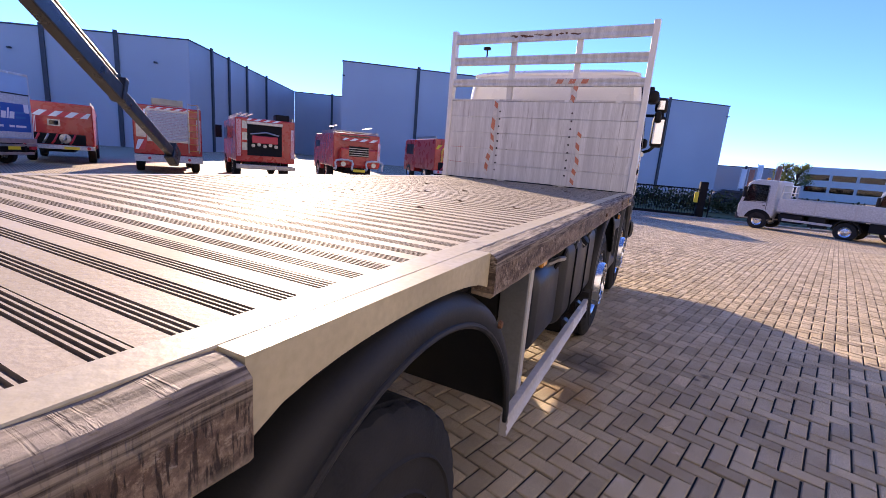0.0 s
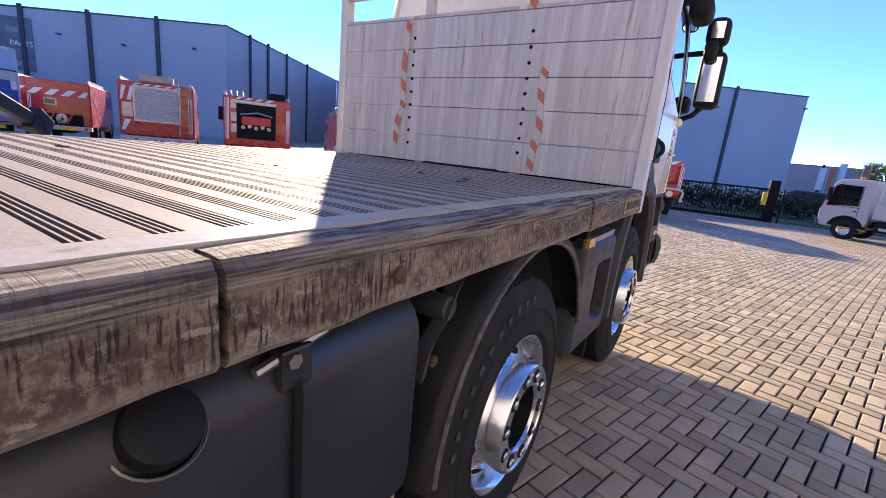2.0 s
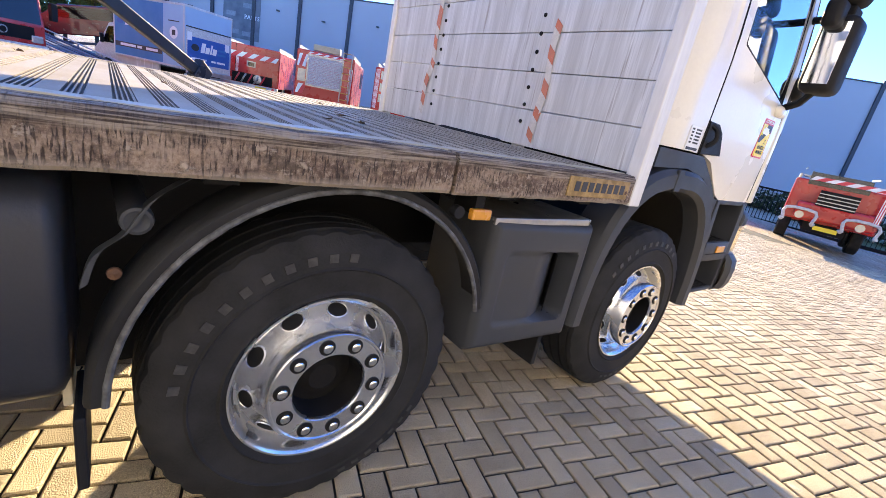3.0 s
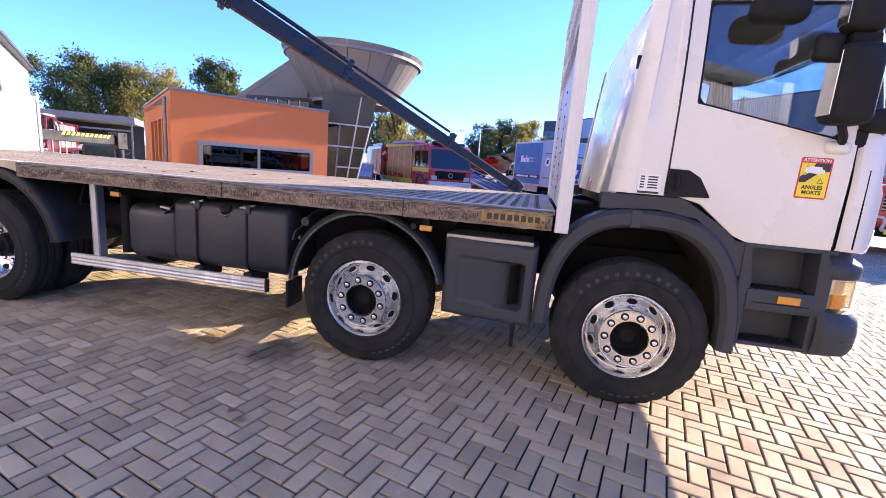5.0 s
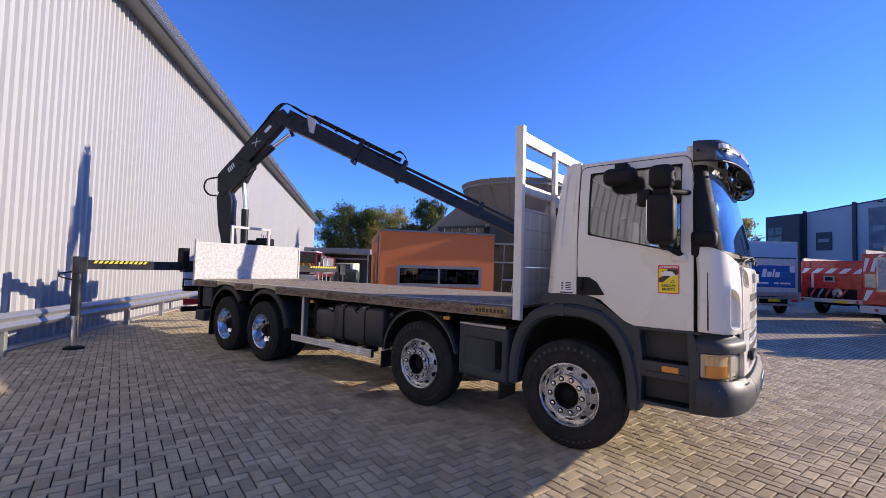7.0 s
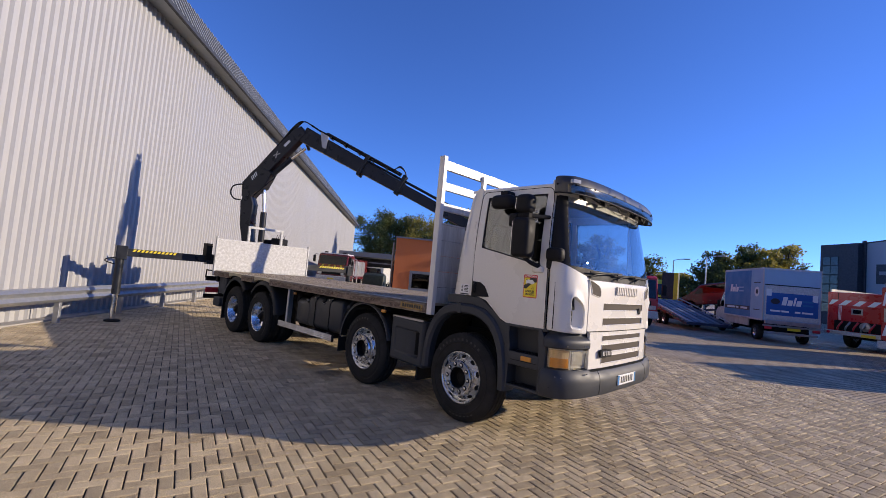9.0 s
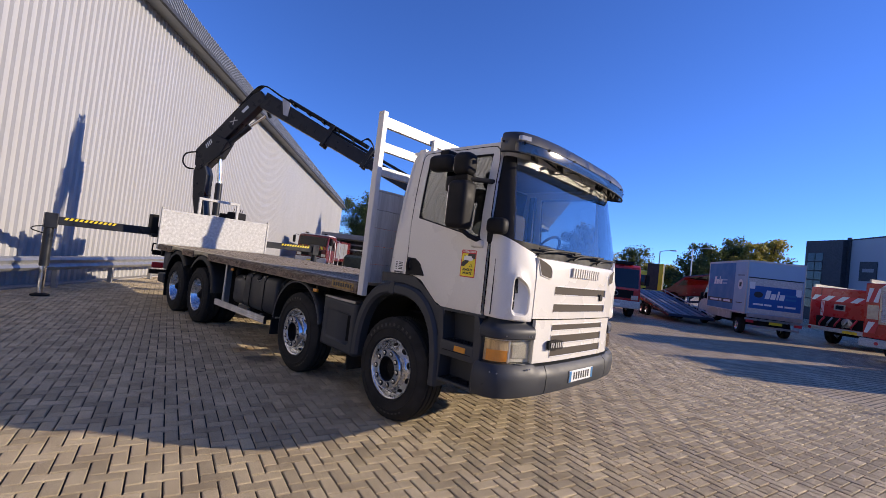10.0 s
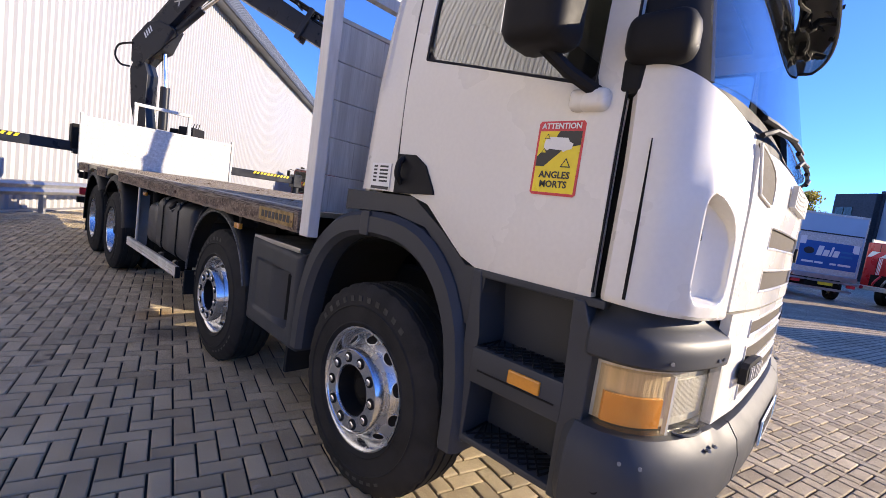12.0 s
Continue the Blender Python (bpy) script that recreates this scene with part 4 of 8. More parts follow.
for x in (0.86, 0.28, -0.25):
    wiper = part("wiper", tube([(x, on_glass(x) + 0.01, 1.815), (x - 0.10, on_glass(x - 0.1) + 0.012, 1.85), (x - 0.42, on_glass(x - 0.42) + 0.008, 1.885)], 0.009, 6), BLACK_PLASTIC, cab)
    part("wiper_blade", tube([(x - 0.02 - 0.1 * k, on_glass(x - 0.02 - 0.1 * k), 1.872 + 0.003 * k) for k in range(8)], 0.010, 6), BLACK_PLASTIC, wiper)

# smoked sun visor
VIS = [(0.00, 2.845), (0.10, 2.862), (0.20, 2.848), (0.262, 2.808), (0.288, 2.745), (0.290, 2.740), (0.294, 2.70), (0.288, 2.652)]
def visor_at(s, k):
    off, z = VIS[k]
    edge = min(1.0, min(s, 1 - s) / 0.16)
    x, y = upper(s, 1.0, 0.0)
    gx, gy = upper(s, 1.0, off * (0.12 + 0.5 * edge))
    return (gx, gy, z + 0.03 * (1 - edge) * (k > 3))
part("sun_visor", sheet(visor_at, span(0.015, 0.985, 40), range(5), (0, -0.006, -0.004)), mat("dark grey visor plastic", (0.030, 0.031, 0.034), 0.33, 0, (0.05, 0.05, 0.052), 0.3, 5, 0.03, 120), cab, "dark grey plastic sun visor with a clear smoked band", smooth=True)
band = part("visor_band", sheet(visor_at, span(0.13, 0.87, 36), range(5, 8), (0, -0.006, -0.001)), VISOR, cab, "smoked clear band of the visor", smooth=True)
band.visible_shadow = False
for s0, s1 in ((0.015, 0.13), (0.87, 0.985)):
    part("visor_cheek", sheet(visor_at, span(s0, s1, 8), range(5, 8), (0, -0.006, -0.001)), bpy.data.materials["dark grey visor plastic"], cab, smooth=True)
for s in (0.04, 0.18, 0.30, 0.42, 0.58, 0.70, 0.82, 0.96):
    p = Vector(visor_at(s, 5)) + Vector((0.007 * math.cos(math.pi * s), 0.007 * math.sin(math.pi * s), 0.0))
    part("visor_screw", rod(p - Vector((0.03 * math.cos(math.pi * s), 0.03 * math.sin(math.pi * s), 0)), p, 0.012, n=8), BLACK, cab)
cable = [Vector((x, upper(0.5, 1.0)[1] - 0.05 * abs(x) ** 2 + 0.05 + 0.015 * math.sin(x * 17), 2.675 + 0.025 * math.sin(x * 11))) for x in span(-0.75, 0.75, 24)]
part("visor_cable", tube(cable, 0.008, 6), BLACK, cab)
part("visor_lip", tube([visor_at(s, 7) for s in span(0.015, 0.985, 40)], 0.009, 6), BLACK_PLASTIC, cab, smooth=True)
part("visor_edge", tube([visor_at(s, 0) for s in span(0.015, 0.985, 40)], 0.014, 6), BLACK_PLASTIC, cab, smooth=True)
for s in (0.24, 0.40, 0.60, 0.76):
    a, b = Vector(visor_at(s, 6)), Vector(visor_at(s, 0))
    part("visor_bracket", tube(arc_points([b + Vector((0, 0.03, -0.12)), b + Vector((0, 0.07, -0.20)), (a + b) / 2 + Vector((0, 0.0, -0.07)), a + Vector((0, -0.01, 0.0))], 4), 0.017, 6), BLACK, cab)
    part("bracket_clamp", box(b.x - 0.035, b.x + 0.035, b.y + 0.02, b.y + 0.06, b.z - 0.19, b.z - 0.10, 0.008), BLACK, cab)
for a in (0.15, 0.79):
    part("marker_lamp", sheet(lambda s, k: tuple(Vector(visor_at(s, 3)).lerp(Vector(visor_at(s, 4)), k) + Vector((0.008 * math.cos(math.pi * s), 0.008, 0.002))), span(a, a + 0.06, 5), [0.1, 0.75], (0, -0.012, -0.006)), CLEAR, cab)


# white front with its grille slots
def front_at(x, z, grow=0.0):
    return (x, nose(x, grow) + 0.004 - 0.05 * max(0, z - 1.6) ** 1.2 - (0.03 if z > 1.79 else 0.008 if z > 1.78 else 0.0), z)
GX = [-0.86, -0.60, -0.575, -0.40, -0.2, 0.0, 0.2, 0.40, 0.575, 0.60, 0.86]
GZ = [1.255, 1.315, 1.395, 1.465, 1.475, 1.555, 1.60, 1.70, 1.765, 1.785, 1.793]
grille = part("grille_panel", sheet(front_at, GX, GZ, (0, -0.03, 0), lambda i, j: 2 <= i <= 7 and j in (1, 4)), WHITE, cab, "white front panel with dark grille slots", smooth=True)
LZ = [0.862, 0.905, 0.985, 1.025, 1.105, 1.145, 1.205, 1.243]
LX = [-0.80, -0.55, -0.40, -0.2, 0.0, 0.2, 0.40, 0.55, 0.80]
lower = part("lower_grille", sheet(lambda x, z: front_at(x, z, -0.006), LX, LZ, (0, -0.03, 0), lambda i, j: 1 <= i <= 6 and j in (1, 3, 5)), WHITE, cab, "white lower grille with dark slots", smooth=True)
MESH = mat("brown grey grille mesh", (0.075, 0.062, 0.050), 0.7, 0, (0.10, 0.085, 0.068), 0.5, 120, 0.08, 240)
MESH.node_tree.nodes["Principled BSDF"].inputs["Specular IOR Level"].default_value = 0.12
for g, zz, xx in ((grille, ((1.315, 1.395), (1.475, 1.555)), 0.575), (lower, ((0.905, 0.985), (1.025, 1.105), (1.145, 1.205)), 0.55)):
    for z0, z1 in zz:
        part("grille_slot", sheet(lambda x, z: (x, nose(x) - 0.006, z), span(-xx, xx, 10), [z0, z1], (0, -0.01, 0)), MESH, g, smooth=True)
VENT = [(0.862, 1.790), (0.835, 1.715), (0.806, 1.640), (0.680, 1.616), (0.655, 1.620), (0.646, 1.640), (0.648, 1.680), (0.662, 1.712), (0.690, 1.735), (0.75, 1.758), (0.81, 1.776)]
for side in (1, -1):
    on = lambda x, z, e, side=side: (side * x, nose(x) + 0.0045 + e - 0.05 * max(0, z - 1.6) ** 1.2, z)
    vent = part("front_vent", rings([[on(x, z, 0.002) for x, z in VENT], [on(x, z, -0.008) for x, z in VENT]]), MESH, grille, "dark corner vent")
    part("vent_lip", tube([on(x, z, 0.001) for x, z in VENT + VENT[:1]], 0.005, 6), WHITE, vent, smooth=True)
# rounded lips of the grille slots
for g, zz, xx, e in ((grille, ((1.315, 1.395), (1.475, 1.555)), 0.575, 0.004), (lower, ((0.905, 0.985), (1.025, 1.105), (1.145, 1.205)), 0.55, 0.001)):
    for z0, z1 in zz:
        edge = [(x, z1) for x in span(-xx, xx, 10)] + [(x, z0) for x in span(xx, -xx, 10)] + [(-xx, z1)]
        part("slot_lip", tube([(x, nose(x) + e - 0.004, z) for x, z in edge], 0.0065, 6), WHITE, g, smooth=True)
# maker's mark in plain strokes, badge and model plate without lettering
mark = bmesh.new()
for k in range(12):
    x = 0.296 - k * 0.0515
    y = nose(x) + 0.004
    q = [(x, 1.654), (x - 0.027, 1.654), (x - 0.035, 1.742), (x - 0.008, 1.742)]
    rings([[(a, y + e, b) for a, b in q] for e in (0.0, 0.020)], mark)
part("front_mark", mark, ALU, grille, "silver raised strokes on the white front")
part("badge", lathe([(0.0, 0.038), (0.012, 0.036), (0.014, 0.0)], Matrix.Translation((-0.43, nose(-0.43) + 0.008, 1.47)) @ Matrix.Rotation(math.pi / 2, 4, "Z"), n=20), BLACK_PLASTIC, grille, smooth=True)
PLATE = [(0.615, 0.980), (0.625, 1.040), (0.600, 1.058), (0.480, 1.066), (0.385, 1.056), (0.365, 1.035), (0.370, 0.990), (0.390, 0.976)]
model = part("model_plate", rings([[(x, nose(x) + e, z) for x, z in PLATE] for e in (0.032, 0.008)]), BLACK_PLASTIC, lower, "dark model plate with pale strokes")
for k in range(6):
    x = 0.590 - 0.034 * k - (0.012 if k > 1 else 0)
    part("plate_stroke", box(x - 0.016, x, nose(x - 0.01) + 0.033, nose(x - 0.01) + 0.039, 0.997, 1.043), ALU, model)
part("grille_backing", sheet(lambda x, z: (x, nose(x) - 0.07, z), span(-1.0, 1.0, 12), [0.86, 1.84], (0, -0.02, 0)), BLACK, cab)

# bumper
BP = [(0.000, 0.575), (0.035, 0.590), (0.055, 0.640), (0.060, 0.740), (0.048, 0.815), (0.010, 0.858), (-0.05, 0.862)]
def bumper_at(s, k):
    top = 0.022 if 0.30 < s < 0.70 and k > 3 else 0.0
    return (*plan(s, BP[k][0]), BP[k][1] - top)


bumper = part("bumper", sheet(bumper_at, span(0.0, 0.358, 18), range(7), lambda s, k: (-0.03 * math.cos(math.pi * s), -0.03, 0)), GREY_PLASTIC, truck, "grey moulded plastic bumper", smooth=True)
part("bumper_end", sheet(bumper_at, span(0.642, 1.0, 18), range(7), lambda s, k: (-0.03 * math.cos(math.pi * s), -0.03, 0)), GREY_PLASTIC, bumper, smooth=True)
part("bumper_inner", sheet(lambda s, k: bumper_at(s, k)[:1] + (bumper_at(s, k)[1] - 0.035,) + bumper_at(s, k)[2:], span(0.33, 0.67, 12), range(7), (0, -0.01, 0)), BLACK, bumper)
part("bumper_centre", sheet(bumper_at, span(0.3615, 0.6385, 16), range(7), (0, -0.03, 0)), GREY_PLASTIC, bumper, smooth=True)
for q, z in ((0.075, 0.80), (0.115, 0.795), (0.262, 0.825), (0.278, 0.83), (0.04, 0.70)):
    for s in (q, 1 - q):
        p = Vector((*plan(s, 0.050), z))
        d = Vector((math.cos(math.pi * s), math.sin(math.pi * s), 0.2)) * 0.006
        part("bumper_bolt", rod(p - d, p + d, 0.006 if z > 0.75 else 0.014, n=8), FRAME_GREY if z > 0.75 else BLACK, bumper)
for q in (0.235, 0.765):
    px, py = plan(q, -0.012)
    turn = math.atan2(plan(q + 0.01)[1] - plan(q - 0.01)[1], plan(q + 0.01)[0] - plan(q - 0.01)[0])
    oval = lambda a, r, z: (px + 0.062 * r * math.cos(a) * math.cos(turn) - 0.024 * r * math.sin(a) * math.sin(turn), py + 0.062 * r * math.cos(a) * math.sin(turn) + 0.024 * r * math.sin(a) * math.cos(turn), z)
    hole = part("tow_opening", rings([[oval(a, 1.0, z) for a in span(0, 2 * math.pi, 21)[:-1]] for z in (0.8615, 0.8655)]), BLACK, bumper, "black tow eye opening")
    part("opening_rim", tube([oval(a, 1.06, 0.8635) for a in span(0, 2 * math.pi, 20)], 0.005, 6), GREY_PLASTIC, hole, smooth=True)
number = part("number_plate", box(-0.27, 0.25, 1.486, 1.492, 0.655, 0.765, 0.003), PLATE_WHITE, bumper, "white number plate with dark strokes")
part("plate_band", box(0.205, 0.248, 1.492, 1.4935, 0.658, 0.762), BLUE, number)
part("plate_band", box(-0.268, -0.225, 1.492, 1.4935, 0.658, 0.762), BLUE, number)
for k in range(7):
    x = 0.165 - k * 0.052
    part("plate_stroke", box(x - 0.030, x, 1.492, 1.4935, 0.675, 0.745), PLATE_BLACK, number)

# headlights and the plastic above them
for side in (1, -1):
    sa, sb = (0.020, 0.168) if side > 0 else (0.832, 0.980)
    sc, sd = (0.173, 0.300) if side > 0 else (0.700, 0.827)
    lamp = part("headlight_housing", sheet(lambda s, z: tuple((*plan(s, -0.05), z)), span(min(sa, sc), max(sb, sd), 12), [0.87, 1.06], lambda s, z: (0, -0.05, 0)), REFLECTOR, truck)
    flutes = bmesh.new()
    for k in range(24):
        q = sc + (sd - sc) * (0.14 + 0.72 * (k + 0.5) / 24)
        px, py = plan(q, -0.042)
        rod((px, py, 0.905), (px, py, 1.025), 0.0042, n=6, bm=flutes)
    part("reflector_flutes", flutes, REFLECTOR, lamp, smooth=True)
    part("indicator", sheet(lambda s, z: tuple((*plan(s, 0.004 - 0.2 * (z - 0.96) ** 2), z)), span(sa, sb, 6), span(0.872, 1.056, 5), lambda s, z, side=side: (-side * 0.02, -0.02, 0)), LENS_AMBER, lamp, "yellowed indicator lens", smooth=True)
    part("indicator_bulb", sheet(lambda s, z: tuple((*plan(s, -0.03), z)), span(sa + 0.004, sb - 0.004, 6), [0.876, 0.968], lambda s, z, side=side: (-side * 0.01, -0.01, 0)), mat("pale amber bulb cover", (0.78, 0.36, 0.08), 0.3, 0, (0.80, 0.46, 0.16), 0.4, 14) if side > 0 else bpy.data.materials["pale amber bulb cover"], lamp, "amber lower lens", smooth=True)
    part("headlamp_lens", sheet(lambda s, z: tuple((*plan(s, 0.004 - 0.2 * (z - 0.96) ** 2), z)), span(sc, sd, 8), span(0.872, 1.056, 5), lambda s, z, side=side: (-side * 0.02, -0.02, 0)), LENS, lamp, "cloudy headlamp lens", smooth=True)
    part("lens_divider", sheet(lambda s, z: tuple((*plan(s, 0.001), z)), span(min(sb, sc, key=lambda v: abs(v - 0.5)) - 0.004, min(sb, sc, key=lambda v: abs(v - 0.5)) + 0.002, 1), [0.872, 1.056], (0, -0.012, 0)), REFLECTOR, lamp)
    TRIM = [(1.066, -0.012), (1.070, 0.002), (1.080, 0.012), (1.120, 0.016), (1.150, 0.012), (1.166, 0.0), (1.186, -0.030), (1.205, -0.052), (1.240, -0.062)]
    trim = part("corner_trim", sheet(lambda s, k: (*plan(s, TRIM[k][1]), TRIM[k][0]), span(0.0, 0.300, 20) if side > 0 else span(0.700, 1.0, 20), range(9), lambda s, k, side=side: (-side * 0.03, -0.03, 0)), GREY_PLASTIC, truck, "grey plastic corner trim", smooth=True)
    for q in (0.15, 0.268, 0.284):
        p = Vector((*plan(q if side > 0 else 1 - q, 0.012), 1.100))
        d = Vector((side * math.cos(math.pi * q), math.sin(math.pi * q), 0)) * 0.010
        part("trim_bolt", rod(p - d, p + d, 0.006, n=8), STEEL, trim)

# steps, wheel arches and inner wells
def arch_pt(a, r, stretch):
    """A point of the front arch at angle a (0 ahead, pi behind)."""
    c, s = math.cos(a), math.sin(a)
    return (0.655 * r * math.copysign(abs(c) ** 0.75, c), 0.53 + 0.86 * stretch * abs(s) ** 0.80)


for side in (1, -1):
    us, vs = span(0, math.pi, 26), [0.86, 0.885, 0.97, 1.0]

    def arch(a, k, side=side):
        r = vs[k]
        y, z = arch_pt(a, r if k else 0.84, r)
        z += (-0.02 if a < 0.4 else 0)
        return (side * (1.225 if k in (1, 2) else 1.195), y, z)
    part("wheel_arch", sheet(arch, us, range(4), (-side * 0.16, 0, 0)), GREY_PLASTIC, truck, "grey plastic front wheel arch", smooth=True)
    part("wheel_well", sheet(lambda a, x, side=side: (side * x, *arch_pt(a, 0.83, 0.845)), us, [0.62, 1.10], lambda a, x: (0, 0.01 * math.cos(a), 0.01)), BLACK, truck, smooth=True)
    part("arch_joint", box(min(side * 1.21, side * 1.230), max(side * 1.21, side * 1.230), -0.105, -0.04, 1.27, 1.388, 0.006), GREY_PLASTIC, truck)
    part("arch_cover", prism([(-0.30, 1.38), (0.06, 1.40), (0.30, 1.36), (0.45, 1.24), (0.56, 1.02), (0.64, 1.02), (0.66, 1.24), (0.55, 1.245), (0.40, 1.36), (0.20, 1.482), (-0.30, 1.482)], "x", min(side * 1.08, side * 1.185), max(side * 1.08, side * 1.185)), GREY_PLASTIC, truck, smooth=False)
    # step unit ahead of the wheel
    part("step_back", box(min(side * 0.98, side * 1.03), max(side * 0.98, side * 1.03), 0.60, 1.12, 0.56, 1.25), GREY_PLASTIC, truck)
    part("step_side", prism([(0.615, 0.56), (0.665, 0.56), (0.675, 1.0), (0.64, 1.24), (0.60, 1.24)], "x", min(side * 0.95, side * 1.195), max(side * 0.95, side * 1.195), bevel=0.006), GREY_PLASTIC, truck)
    part("step_side", prism([(1.04, 0.57), (1.115, 0.57), (1.115, 1.10), (1.06, 1.23), (1.02, 1.23), (1.035, 1.0)], "x", min(side * 0.95, side * 1.20), max(side * 0.95, side * 1.20), bevel=0.006), GREY_PLASTIC, truck)
    part("step_top", box(min(side * 0.95, side * 1.19), max(side * 0.95, side * 1.19), 0.60, 1.12, 1.215, 1.243, 0.006), GREY_PLASTIC, truck)
    for z0, z1, xo in ((0.815, 0.955, 1.205), (0.575, 0.605, 1.20)):
        step = part("step", box(min(side * 0.96, side * xo), max(side * 0.96, side * xo), 0.66, 1.045, z0, z1, 0.012), GREY_PLASTIC, truck, "moulded grey step", smooth=True)
        tread = bmesh.new()
        for k in range(9):
            y = 0.68 + 0.04 * k
            for dy in (0.11, -0.11):
                rod((side * (xo - 0.015), y, z1 + 0.003), (side * 1.035, min(max(y + dy, 0.67), 1.04), z1 + 0.003), 0.004, n=4, bm=tread)
        part("tread", tread, BLACK_PLASTIC, step)
    if side > 0:
        part("step_groove", box(1.2055, 1.208, 0.70, 1.02, 0.868, 0.874), BLACK, truck)
        part("side_marker", box(1.203, 1.215, 0.835, 0.965, 0.878, 0.928, 0.006), AMBER, truck, "amber side marker")

# mirrors on the right side
mirror = thing("mirror_assembly", "", "")
mirror.parent = truck
part("main_mirror", box(1.29, 1.47, 0.76, 0.97, 1.955, 2.375, 0.05, seg=4, m=None), BLACK_PLASTIC, mirror, smooth=True)
part("mirror_glass", box(-0.062, 0.062, -0.002, 0.002, -0.165, 0.165, 0.001, m=Matrix.Translation((1.38, 0.7595, 2.165))), mat("mirror glass", (0.85, 0.86, 0.87), 0.02, 1.0, (0.8, 0.8, 0.8), 0.05, 3, 0.0), mirror)
part("wide_mirror", box(1.29, 1.45, 0.765, 0.955, 2.425, 2.625, 0.055, seg=4), BLACK_PLASTIC, mirror, smooth=True)
part("wide_glass", box(-0.045, 0.045, -0.002, 0.002, -0.060, 0.060, 0.001, m=Matrix.Translation((1.37, 0.7645, 2.525))), bpy.data.materials["mirror glass"], mirror)
part("mirror_neck", box(1.33, 1.42, 0.80, 0.94, 2.365, 2.425, 0.012), BLACK, mirror)
part("mirror_bracket", box(1.31, 1.40, 0.665, 0.79, 2.285, 2.43, 0.03, seg=3), BLACK_PLASTIC, mirror, smooth=True)
part("mirror_arm", rod((1.36, 0.92, 2.395), (1.12, 1.05, 2.41), 0.022, n=10), BLACK_PLASTIC, mirror, smooth=True)
part("mirror_arm", tube([(1.36, 0.87, 1.97), (1.30, 0.93, 1.91), (1.19, 0.99, 1.87)], 0.022, 8), BLACK_PLASTIC, mirror, smooth=True)
part("mirror_foot", box(1.16, 1.235, 0.90, 1.03, 1.815, 1.885, 0.022, seg=3), WHITE, mirror, smooth=True)
part("kerb_mirror", box(1.19, 1.34, 0.35, 0.64, 2.505, 2.66, 0.055, seg=4), BLACK_PLASTIC, mirror, smooth=True)
part("kerb_mirror_mount", box(1.13, 1.27, 0.44, 0.55, 2.64, 2.715, 0.015), BLACK_PLASTIC, mirror)
part("front_mirror", box(1.13, 1.25, 1.05, 1.24, 1.945, 2.085, 0.045, seg=4), BLACK_PLASTIC, mirror, smooth=True)
part("pillar_grip", box(1.13, 1.20, 1.04, 1.12, 1.86, 1.98, 0.02), BLACK_PLASTIC, mirror)

# things inside the cab
for x in (-0.60, 0.60):
    seat = part("seat", box(x - 0.25, x + 0.25, 0.05, 0.55, 1.62, 1.80, 0.06, seg=3), SEAT, truck, smooth=True)
    part("seat_back", box(x - 0.24, x + 0.24, 0.0, 0.15, 1.75, 2.40, 0.06, seg=3), SEAT, seat, smooth=True)
part("dashboard", prism([(0.85, 1.46), (0.78, 1.75), (0.88, 1.87), (1.28, 1.83), (1.30, 1.46)], "x", -1.05, 1.05, bevel=0.01), BLACK_PLASTIC, truck)
wheel_ring = [Vector((-0.60 + 0.23 * math.cos(t), 0.62 + 0.10 * math.sin(t) * 1.2, 1.93 + 0.19 * math.sin(t))) for t in span(0, 2 * math.pi, 24)]
steering = part("steering_wheel", tube(wheel_ring, 0.017, 8), BLACK_PLASTIC, truck, smooth=True)
part("steering_column", rod((-0.6, 0.62, 1.93), (-0.6, 0.9, 1.72), 0.04), BLACK_PLASTIC, steering)
part("cab_lining", sheet(lambda x, z: (x, -0.19 + 0.125 * (z - 1.46), z), [-1.05, 1.05], [1.46, 2.74], (0, 0.01, 0)), SEAT, truck)
part("roof_lining", box(-1.0, 1.0, -0.05, 0.95, 2.765, 2.785), mat("pale roof lining", (0.33, 0.31, 0.27), 0.9), truck)

# warning sticker on the door
sticker = part("warning_sticker", prism([(0.807, 1.545), (0.959, 1.545), (0.967, 1.553), (0.967, 1.781), (0.959, 1.789), (0.807, 1.789), (0.799, 1.781), (0.799, 1.553)], "x", 1.199, 1.2045), SIGN_RED, truck, "red and yellow blind spot warning sticker")
part("yellow_field", prism([(0.807, 1.554), (0.959, 1.554), (0.959, 1.756), (0.807, 1.756)], "x", 1.2046, 1.2052), SIGN_YELLOW, sticker)
for quad in ([(0.807, 1.640), (0.838, 1.640), (0.905, 1.700), (0.959, 1.712), (0.959, 1.756), (0.880, 1.756), (0.860, 1.720), (0.807, 1.672)],):
    part("dark_field", prism(quad, "x", 1.2053, 1.2057), PLATE_BLACK, sticker)
part("truck_shape", prism([(0.829, 1.700), (0.842, 1.692), (0.850, 1.698), (0.895, 1.694), (0.902, 1.688), (0.912, 1.694), (0.930, 1.698), (0.934, 1.716), (0.920, 1.722), (0.914, 1.734), (0.840, 1.738), (0.829, 1.722)], "x", 1.2058, 1.2064), PLATE_WHITE, sticker)
for ty, tz, r in ((0.918, 1.650, 0.019), (0.838, 1.737, 0.011), (0.832, 1.690, 0.011)):
    part("triangle_shape", prism([(ty - r, tz - r * 0.6), (ty + r, tz - r * 0.6), (ty, tz + r)], "x", 1.2065, 1.2068), PLATE_BLACK, sticker)
    part("triangle_field", prism([(ty - r * 0.7, tz - r * 0.42), (ty + r * 0.7, tz - r * 0.42), (ty, tz + r * 0.7)], "x", 1.2069, 1.2072), SIGN_YELLOW, sticker)
